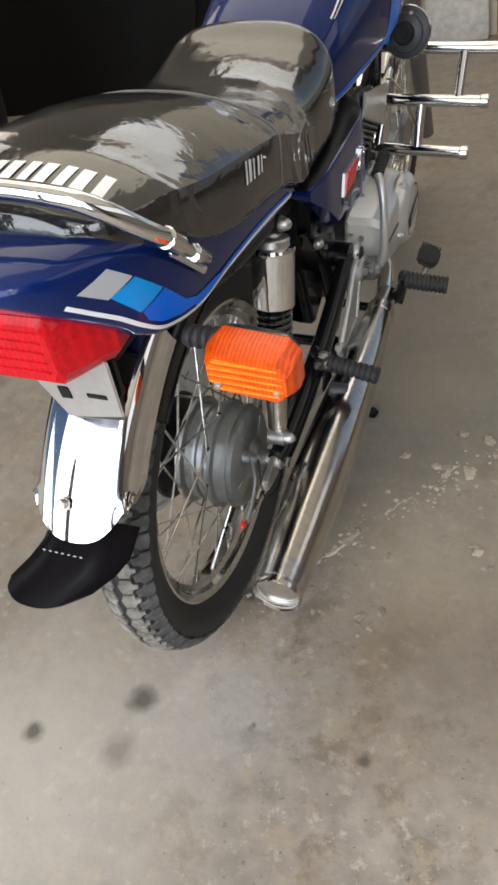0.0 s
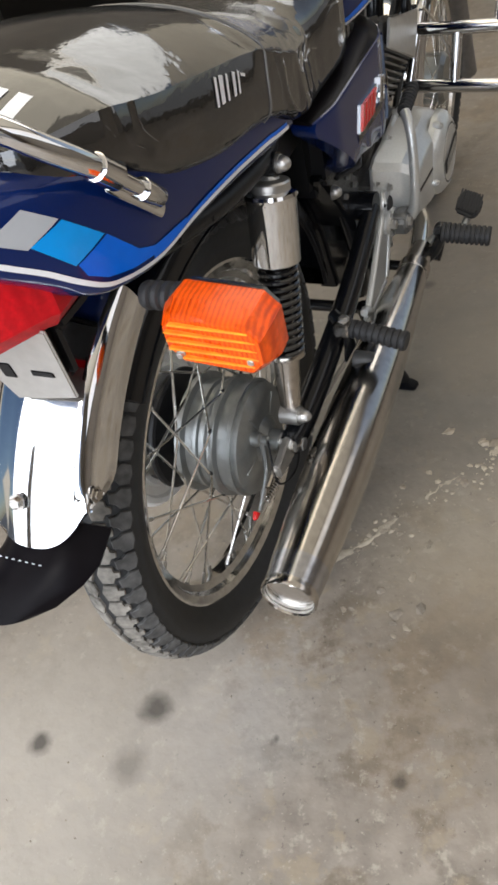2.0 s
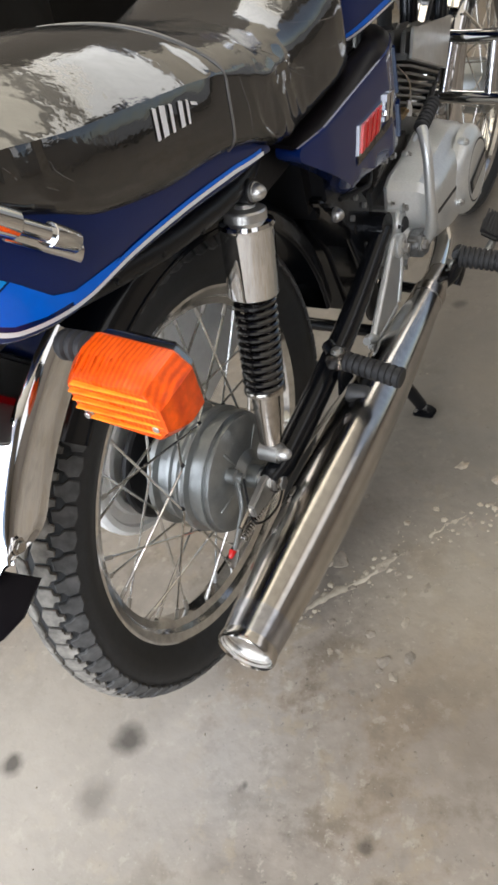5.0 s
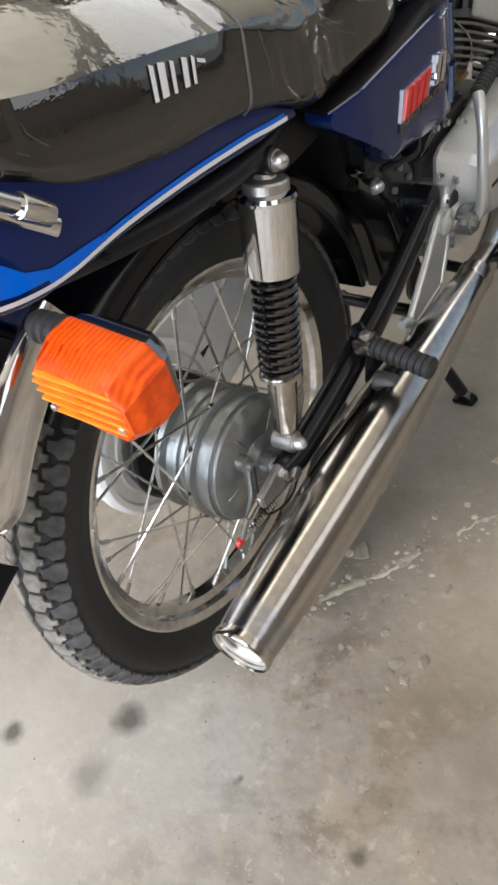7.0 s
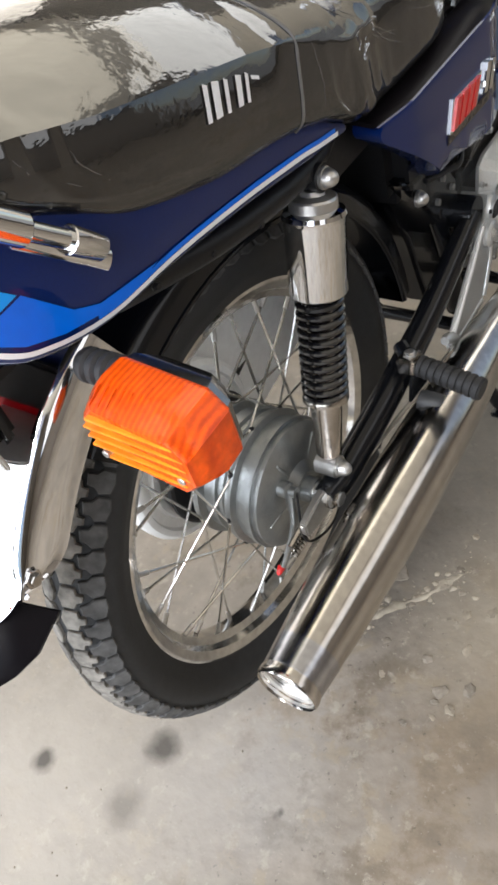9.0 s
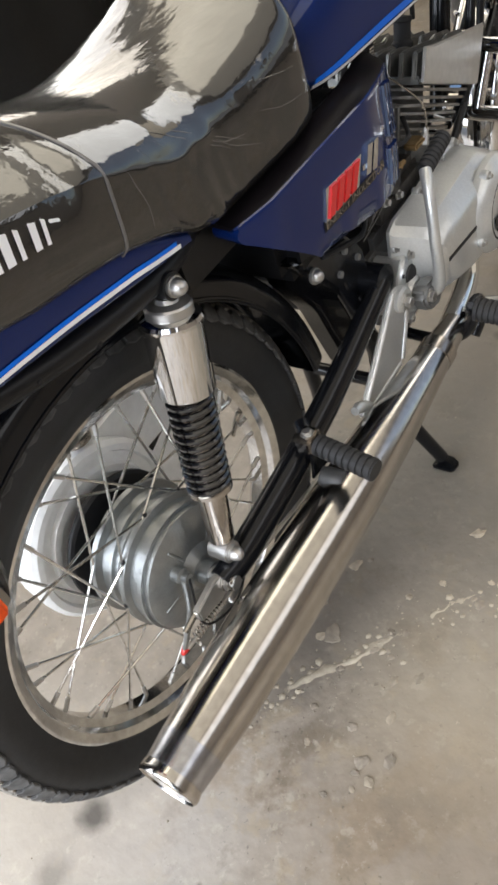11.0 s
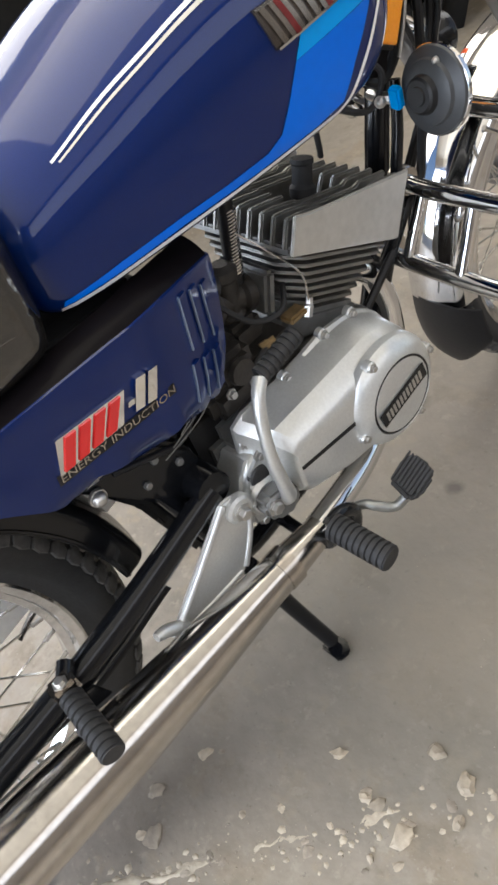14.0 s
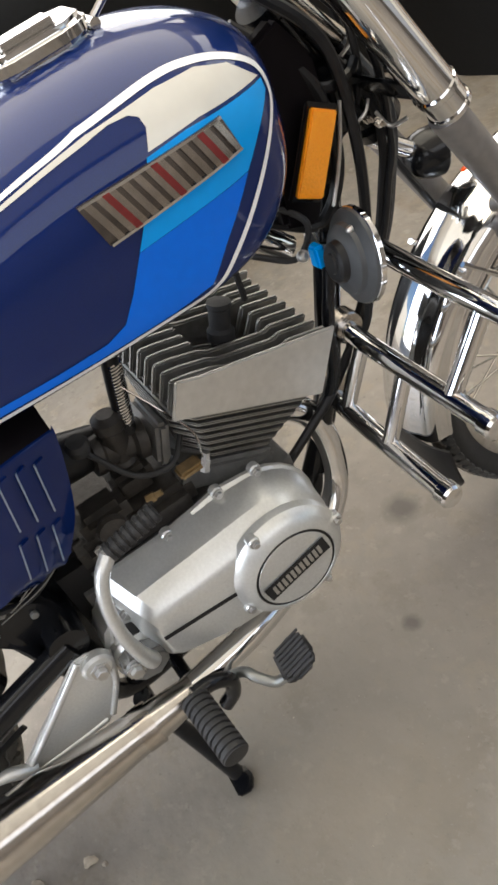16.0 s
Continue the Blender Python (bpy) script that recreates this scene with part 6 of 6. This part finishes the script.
# carburettor, intake boot and air box
carb = lathe("carburettor", [(0.020, -0.03), (0.024, -0.028), (0.024, -0.018), (0.019, -0.014), (0.019, 0.018), (0.024, 0.022), (0.024, 0.034), (0, 0.034)], (0.025, 0.60, 0.572), (0, 0.93, -0.25), CARB, moto, "dull grey carburettor", n=28)
lathe("carb_slide_body", [(0.0, -0.05), (0.014, -0.05), (0.019, -0.040), (0.019, -0.010), (0.016, -0.005), (0.016, 0.035), (0.018, 0.038), (0.018, 0.050), (0.010, 0.056), (0, 0.056)], (0.028, 0.602, 0.566), (0.05, 0.12, 0.99), CARB, carb, n=24)
sleeve = tube("throttle_cable_sleeve", [(0.030, 0.622, 0.585), (0.030, 0.629, 0.625), (0.030, 0.642, 0.675), (0.028, 0.660, 0.735)], 0.0098, BLACK_SATIN, moto, "black sleeve of the throttle cable", n=14)
pts = []
for i in range(20 * 10 + 1):
    w, f = 2 * math.pi * i / 10, i / 200
    pts.append((0.030 + 0.0098 * math.cos(w), 0.6235 + 0.019 * f + 0.0098 * math.sin(w), 0.597 + 0.074 * f))
tube("cable_coil", pts, 0.0016, CHROME, sleeve, "bright coil over the throttle cable", n=6, res=1)
tube("fuel_hose", [(0.045, 0.57, 0.60), (0.065, 0.60, 0.555), (0.072, 0.64, 0.545), (0.05, 0.67, 0.56)], 0.0035, RUBBER, moto, "black fuel hose", n=8)
tube("oil_hose", [(0.06, 0.52, 0.515), (0.078, 0.56, 0.512), (0.072, 0.605, 0.520)], 0.004, RUBBER, moto, "black oil hose", n=8)
lathe("brass_union", [(0.006, 0), (0.006, 0.010), (0.004, 0.012), (0.004, 0.020), (0, 0.020)], (0.070, 0.596, 0.520), (0.2, 0.9, 0.1), BRASS, moto, "brass oil union", n=6)
tube("air_boot", [(0.01, 0.585, 0.578), (0.015, 0.545, 0.590), (0.02, 0.50, 0.605)], [0.024, 0.029, 0.034], BLACK_SATIN, moto, "black rubber intake boot", n=20)
block("air_box", (0.0, 0.40, 0.620), (0.18, 0.20, 0.17), BLACK_SATIN, moto, "black air box", 0.02)
block("tool_tray", (0.0, 0.22, 0.690), (0.20, 0.20, 0.07), BLACK_SATIN, moto, "black under-seat tray", 0.015)
lathe("junction_cap", [(0.012, 0), (0.013, 0.010), (0.010, 0.016), (0, 0.017)], (0.062, 0.565, 0.622), (0.3, 0.1, 0.95), RUBBER, moto, n=18)

block("float_bowl", (0.035, 0.597, 0.535), (0.045, 0.050, 0.036), CARB, carb, "", 0.008)
block("intake_flange", (0.02, 0.645, 0.560), (0.075, 0.016, 0.055), ALLOY_DARK, moto, "", 0.005, Matrix.Rotation(radians(-20), 3, "X"))
block("gearbox_top", (0.02, 0.575, 0.497), (0.13, 0.15, 0.045), CARB, moto, "dark oily crankcase top", 0.012)
block("oil_pump", (0.062, 0.548, 0.532), (0.045, 0.060, 0.040), CARB, moto, "dull grey oil pump", 0.010)
lathe("oil_pump_cap", [(0.016, 0), (0.018, 0.004), (0.016, 0.010), (0, 0.010)], (0.085, 0.548, 0.532), X, CARB, moto, n=20)

# frame
tube("down_tube", [(0.0, 0.790, 0.262), (0.0, 0.832, 0.350), (0.0, 0.881, 0.455), (0.0, 0.924, 0.60), (0.0, 0.972, 0.76)], 0.0165, BLACK, moto, "black frame down tube", n=16, res=4)
tube("engine_stay", [(0.066, 0.900, 0.690), (0.070, 0.888, 0.640), (0.070, 0.872, 0.588), (0.066, 0.862, 0.520), (0.050, 0.848, 0.470), (0.038, 0.832, 0.420), (0.028, 0.806, 0.360)], [0.0070, 0.0072, 0.0076, 0.0082, 0.0105, 0.0130, 0.0140], BLACK, moto, "black engine stay beside the cylinder head", n=14)
tube("cradle_tube", [(0.0, 0.790, 0.270), (0.02, 0.74, 0.245), (0.045, 0.60, 0.255), (0.07, 0.46, 0.27), (0.085, 0.43, 0.34), (0.08, 0.40, 0.46), (0.06, 0.36, 0.60), (0.05, 0.34, 0.70)], 0.013, BLACK, moto, "black frame cradle", n=12)
tube("top_tube", [(0.0, 0.985, 0.82), (0.0, 0.80, 0.78), (0.0, 0.45, 0.72)], 0.02, BLACK, moto, "black frame top tube", n=14, res=3)
lathe("steering_head", [(0.028, -0.10), (0.030, -0.098), (0.030, -0.085), (0.024, -0.08), (0.024, 0.08), (0.030, 0.085), (0.030, 0.10), (0, 0.10)], (0.0, 0.985, 0.815), (0, -0.50, 0.865), BLACK, moto, "black steering head", n=28)
for s in (1, -1):
    tube("seat_rail", [(0.060 * s, 0.36, 0.715), (0.080 * s, 0.20, 0.712), (0.108 * s, 0.10, 0.716), (0.113 * s, -0.02, 0.732), (0.106 * s, -0.12, 0.752), (0.09 * s, -0.22, 0.775)], 0.0120, BLACK_SATIN, moto, "black seat rail tube", n=12)
slab("battery_box", [(0.33, 0.57), (0.45, 0.57), (0.50, 0.43), (0.478, 0.33), (0.412, 0.305), (0.388, 0.39), (0.375, 0.44), (0.33, 0.52)], 0.04, side(0.010), BLACK, moto, "black battery box behind the gearbox", 0.006)
slab("frame_gusset", [(0.30, 0.575), (0.40, 0.560), (0.45, 0.50), (0.46, 0.44), (0.41, 0.43), (0.36, 0.50)], 0.05, side(0.040), BLACK, moto, "black frame gusset", 0.006)
dome("panel_fixing", (0.092, 0.332, 0.538), X, 0.009, 0.014, STEEL, moto, "bright dome bolt")
for y, z in ((0.405, 0.522), (0.43, 0.495), (0.385, 0.50), (0.455, 0.545)):
    bolt("frame_bolt", (0.086, y, z), X, 0.0050, 0.009, ALLOY_DARK, moto)
tube("wiring", [(0.09, 0.36, 0.545), (0.098, 0.40, 0.535), (0.10, 0.44, 0.525), (0.085, 0.48, 0.535)], 0.004, BLACK_SATIN, moto, n=8)
tube("wiring_loom", [(0.10, -0.05, 0.735), (0.104, -0.12, 0.75), (0.10, -0.18, 0.765)], 0.006, BLACK_SATIN, moto, n=8)
for y, z in ((0.0, 0.722), (-0.065, 0.738), (-0.13, 0.755)):
    bolt("rail_clip", (0.120, y, z), X, 0.003, 0.004, BLACK_SATIN, moto)

tube("tyre_valve", [(0.002, 0.212, 0.388), (0.006, 0.196, 0.384), (0.010, 0.180, 0.378)], [0.0045, 0.0035, 0.0030], CHROME_WORN, rear, "bright tyre valve", n=8, res=2)
# brake rod spring, wires and small fittings beside the hub
pts = []
for i in range(12 * 8 + 1):
    w = 2 * math.pi * i / 8
    f = i / 96
    pts.append((0.0825 + 0.004 * f + 0.0055 * math.cos(w), -0.058 + 0.055 * f, AX - 0.066 + 0.004 * f + 0.0055 * math.sin(w)))
tube("brake_rod_spring", pts, 0.0012, CHROME_WORN, moto, "bright brake rod spring", n=5, res=1)
tube("brake_switch_wire", [(0.098, 0.06, AX - 0.03), (0.112, 0.0, AX - 0.05), (0.106, -0.05, AX - 0.03), (0.094, -0.03, AX + 0.03)], 0.0016, BLACK_SATIN, moto, n=6)
bolt("adjuster_nut", (0.116, 0.0, AX), X, 0.0095, 0.014, CHROME_WORN, moto)
bolt("torque_arm_bolt", (0.080, 0.034, AX - 0.058), X, 0.0065, 0.012, CHROME_WORN, moto)
tube("decompressor_wire", [(0.03, 0.63, 0.655), (0.06, 0.655, 0.615), (0.082, 0.675, 0.575), (0.085, 0.672, 0.540)], 0.0012, CHROME_WORN, moto, "thin bright wire", n=6)
for y, z in ((0.545, 0.475), (0.525, 0.515), (0.56, 0.505)):
    bolt("case_bolt", (0.088, y, z), X, 0.005, 0.008, STEEL, moto)
block("oil_tank_bracket", (0.072, 0.655, 0.527), (0.022, 0.030, 0.010), BRASS, moto, "tarnished brass bracket", 0.003)

# ---- front end
front = wheel("front_wheel", 1.30, 0.290, 0.290, 0.036, 0.2425, 0.026, "chrome spoked front wheel", [(0.01, -0.05), (0.05, -0.05), (0.06, -0.04), (0.06, 0.04), (0.05, 0.05), (0.01, 0.05)], (0.055, 0.035, 0.035), "grey front hub")
fg = guard("front_mudguard", 1.30, 0.290, 0.330, 35, 181, 0.054, 0.032, CHROME, "chrome front mudguard")
rings = []
for i in range(15):
    f = i / 14
    hw = 0.066 + 0.014 * f if i < 10 else 0.0772 * math.sqrt(max(0.05, 1 - ((i - 9.5) / 5.2) ** 2.6))
    row = []
    for k in range(13):
        x = hw * (-1 + k / 6)
        a = radians(180 + (26 - 150 * x) * f)
        row.append((x + 0.020, 1.30 + (0.332 - 0.014 * abs(x / hw) ** 2.5) * math.cos(a), 0.29 + (0.332 - 0.014 * abs(x / hw) ** 2.5) * math.sin(a)))
    rings.append(row + [(x, y + 0.0035, z + 0.0005) for x, y, z in reversed(row)])
loft("front_mud_flap", rings, BLACK_SATIN, fg, "black rubber front mud flap", 50)
for dx, a0, a1 in ((0.062, 92, 150), (-0.062, 92, 150)):
    tube("mudguard_stay", [(dx * 1.25, 1.30, 0.30), (dx * 1.1, 1.18, 0.44), (dx * 0.8, 1.08, 0.53)], 0.004, CHROME, fg, n=8, res=2)
for s in (1, -1):
    low = (0.10 * s, 1.308, 0.30)
    leg = tube("fork_leg", [(0.10 * s, 1.047, 0.752), low], 0.0195, FORK, moto, "grey alloy fork lower leg", n=24, res=1)
    ax = Vector((0, 0.50, -0.866))
    lathe("fork_shroud", [(0.0205, -0.20), (0.0222, -0.198), (0.0222, -0.008), (0.0238, -0.006), (0.0238, 0.0), (0.0220, 0.002), (0.0220, 0.020), (0.0234, 0.022), (0.0234, 0.027), (0.0196, 0.030)], (0.10 * s, 1.040, 0.778), ax, CHROME, leg, "chrome fork shroud", n=32)
    tube("fork_brace_lug", [(0.10 * s, 1.13, 0.605), (0.070 * s, 1.12, 0.600)], 0.010, FORK, leg, n=12, res=1)
tri = slab("lower_yoke", [(-0.090, -0.020), (-0.06, -0.034), (0.06, -0.034), (0.090, -0.020), (0.090, 0.022), (0.04, 0.030), (-0.04, 0.030), (-0.090, 0.022)], 0.030, lambda a, b, c: (a, 1.020 + 0.866 * b - 0.5 * c, 0.775 - 0.5 * b + 0.866 * c), BLACK, moto, "black lower fork yoke", 0.006)
for x in (0.045, 0.065):
    bolt("yoke_bolt", (x, 0.995, 0.762), (0, -0.8, -0.4), 0.005, 0.006, CHROME_WORN, tri)
slab("upper_yoke", [(-0.086, -0.02), (0.086, -0.02), (0.086, 0.024), (-0.086, 0.024)], 0.02, lambda a, b, c: (a, 0.925 + 0.866 * b - 0.5 * c, 0.950 - 0.5 * b + 0.866 * c), BLACK, moto, "black upper fork yoke", 0.006)
cup = lathe("front_indicator", [(0.0, -0.034), (0.010, -0.0325), (0.020, -0.027), (0.028, -0.017), (0.032, -0.003), (0.0325, 0.008), (0.0325, 0.013), (0.030, 0.016), (0.018, 0.020), (0, 0.021)], (-0.063, 1.140, 0.622), (0.15, 0.95, -0.1), BLACK, moto, "black indicator cup", n=28)
tube("indicator_arm", [(-0.063, 1.115, 0.640), (-0.060, 1.06, 0.685)], 0.011, CHROME, cup, n=12, res=1)
dome("orange_dome", (-0.040, 1.180, 0.580), (0.4, -0.6, 0.5), 0.008, 0.012, AMBER, fg, "small orange dome on the mudguard")
# Red dome added where the chrome only mirrors something red.
dome("red_reflection_dome", (0.045, 1.12, 0.535), (0.7, -0.5, 0.3), 0.007, 0.010, RED, fg, "red dome standing in for a reflection in the chrome")

# horn behind a bracket
hc, ha = Vector((0.128, 0.896, 0.684)), Vector((-0.10, -0.96, 0.20)).normalized()
horn = lathe("horn", [(0.0, -0.020), (0.020, -0.018), (0.044, -0.004), (0.0485, 0.0), (0.0485, 0.004), (0.047, 0.007), (0.0365, 0.0115), (0.0350, 0.0165), (0.0245, 0.0215), (0.0, 0.0215)], hc, ha, HORN_GREY, moto, "dark grey disc horn", n=48)
lathe("horn_boss", [(0.0225, 0.020), (0.0210, 0.024), (0.0200, 0.028), (0.0170, 0.030), (0.0110, 0.030), (0.0100, 0.032), (0.0, 0.032)], hc, ha, BLACK_SATIN, horn, "black horn boss", n=32)
lathe("horn_rim", [(0.0480, -0.003), (0.0494, -0.002), (0.0494, 0.003), (0.0480, 0.004), (0.0480, -0.003)], hc, ha, CHROME, horn, "bright rim", n=48)
u, v, _ = frame_of(ha)
dome("horn_screw", hc + ha * 0.012 + u * 0.034 - v * 0.010, ha, 0.004, 0.006, STEEL, horn)
tube("horn_bracket", [hc - ha * 0.015, (0.07, 0.885, 0.675), (0.02, 0.905, 0.665)], 0.007, STEEL, horn, n=8, res=2)
block("connector", (0.090, 0.872, 0.684), (0.016, 0.012, 0.026), SKY_BLUE, horn, "light blue plastic connector", 0.003)
dome("bracket_bolt", (0.070, 0.866, 0.680), (0.7, -0.6, 0.2), 0.006, 0.008, STEEL, moto)

# side reflector, with a black slab behind it that stands for shade
slab("head_shade_slab", [(0.875, 0.880), (0.915, 0.895), (0.945, 0.850), (0.948, 0.790), (0.905, 0.690), (0.865, 0.705), (0.872, 0.80)], 0.020, side(0.034), FLAP, moto, "black slab for the shaded space between tank and reflector", 0.005)
refl = slab("side_reflector", [(0.9175, 0.815), (0.943, 0.800), (0.9035, 0.727), (0.876, 0.742)], 0.007, side(0.069), REFLECTOR, moto, "amber side reflector", 0.0015)
slab("reflector_back", [(0.9165, 0.821), (0.950, 0.802), (0.9045, 0.720), (0.870, 0.739)], 0.006, side(0.063), BLACK, refl, "", 0.002)
for name, pts, r in (("control_cable", [(0.03, 0.90, 0.93), (0.055, 0.955, 0.86), (0.06, 0.965, 0.76), (0.058, 0.955, 0.66), (0.06, 0.927, 0.556), (0.06, 0.893, 0.527), (0.06, 0.851, 0.484), (0.06, 0.818, 0.461), (0.06, 0.762, 0.425)], 0.0062),
                     ("throttle_cable", [(0.02, 0.90, 0.955), (0.05, 0.975, 0.90), (0.048, 0.99, 0.80), (0.02, 0.95, 0.74), (0.025, 0.80, 0.725), (0.03, 0.63, 0.69)], 0.004),
                     ("brake_cable", [(-0.02, 0.93, 0.95), (0.050, 1.00, 0.85), (0.052, 1.012, 0.738), (0.050, 1.000, 0.690), (0.048, 0.980, 0.632), (0.035, 0.955, 0.57), (0.02, 0.93, 0.50)], 0.0045),
                     ("wiring_loom", [(0.03, 0.88, 0.90), (0.05, 0.935, 0.83), (0.05, 0.945, 0.74), (0.035, 0.915, 0.68), (0.03, 0.86, 0.71)], 0.007),
                     ("speedometer_cable", [(-0.03, 0.95, 0.94), (-0.02, 1.02, 0.86), (-0.05, 1.05, 0.72), (-0.06, 1.16, 0.50)], 0.0045)):
    tube(name, pts, r, BLACK_SATIN, moto, "black cable", n=8)
for k, (dx, dy, r) in enumerate(((-0.012, 0.014, 0.0055), (-0.006, 0.006, 0.0045), (0.0, -0.010, 0.005))):
    tube("bundled_cable", [(0.03 + dx, 0.97 + dy, 0.86), (0.044 + dx, 1.010 + dy, 0.78), (0.046 + dx, 1.014 + dy, 0.730), (0.044 + dx, 1.004 + dy, 0.685), (0.042 + dx, 0.984 + dy, 0.625), (0.03 + dx, 0.955 + dy, 0.56), (0.01 + dx, 0.93 + dy, 0.49)], r, BLACK_SATIN if k else HORN_GREY, moto, "black cable", n=8)
tube("tail_of_cable", [(0.058, 0.958, 0.80), (0.062, 0.946, 0.767), (0.062, 0.934, 0.735), (0.060, 0.921, 0.705)], 0.0022, STEEL, moto, "thin grey wire", n=8)
tube("yoke_wire", [(0.060, 0.994, 0.771), (0.066, 1.000, 0.757), (0.072, 1.004, 0.754), (0.084, 1.013, 0.760)], 0.0022, STEEL, moto, "bent bright wire clip", n=8)
tube("handlebar_clamp", [(0.030, 0.940, 0.905), (0.030, 0.970, 0.867), (0.030, 0.990, 0.843)], 0.010, CHROME_WORN, moto, "dull chrome clamp bar", n=14, res=1)
tube("ferrule_wire", [(0.034, 1.000, 0.842), (0.034, 0.996, 0.833), (0.034, 0.985, 0.827)], 0.0022, STEEL, moto, "bright wire end", n=8)
tube("cable_elbow", [(0.050, 0.990, 0.826), (0.052, 0.978, 0.816), (0.050, 0.960, 0.812), (0.048, 0.940, 0.818)], 0.006, BLACK, moto, "black cable", n=8)
tube("lock_wire", [(0.052, 0.994, 0.783), (0.056, 0.985, 0.774), (0.052, 0.974, 0.767)], 0.0018, STEEL, moto, "bright wire", n=6)
block("switch_housing", (0.02, 0.972, 0.792), (0.05, 0.05, 0.07), BLACK, moto, "black ignition switch housing", 0.01)
block("coil_box", (0.0, 0.925, 0.755), (0.07, 0.06, 0.09), BLACK_SATIN, moto, "black junction box", 0.01)
tube("coil_bright_tube", [(0.015, 0.84, 0.705), (0.02, 0.875, 0.665)], 0.015, CHROME, moto, "bright coil body", n=16, res=1)

# chrome leg guard
gd = tube("leg_guard", [(0.02, 0.868, 0.470), (0.08, 0.860, 0.462), (0.262, 0.854, 0.458)], 0.0120, CHROME, moto, "chrome tubular leg guard", n=16, res=4)
tube("guard_bar", [(0.045, 0.900, 0.556), (0.10, 0.898, 0.550), (0.292, 0.898, 0.548)], 0.0120, CHROME, gd, n=16, res=4)
tube("guard_bar", [(0.06, 0.952, 0.640), (0.20, 0.952, 0.634), (0.42, 0.952, 0.634)], 0.0120, CHROME, gd, n=16, res=3)
for x, y, z in ((0.262, 0.854, 0.458), (0.292, 0.898, 0.548), (0.42, 0.952, 0.634)):
    lathe("guard_end_cap", [(0.0122, -0.012), (0.0145, -0.010), (0.0145, 0.003), (0.012, 0.006), (0, 0.0065)], (x, y, z), X, CHROME, gd, n=24)
for (a, b) in (((0.075, 0.861, 0.465), (0.085, 0.898, 0.549)), ((0.160, 0.857, 0.462), (0.160, 0.897, 0.545)), ((0.234, 0.899, 0.552), (0.236, 0.951, 0.632))):
    tube("guard_strut", [a, b], 0.0098, CHROME, gd, n=14, res=1)
for q in ((0.04, 0.868, 0.475), (0.05, 0.900, 0.556)):
    lathe("guard_clamp", [(0.018, -0.012), (0.020, -0.010), (0.020, 0.010), (0.018, 0.012), (0, 0.012)], q, X, CHROME_WORN, gd, n=20)
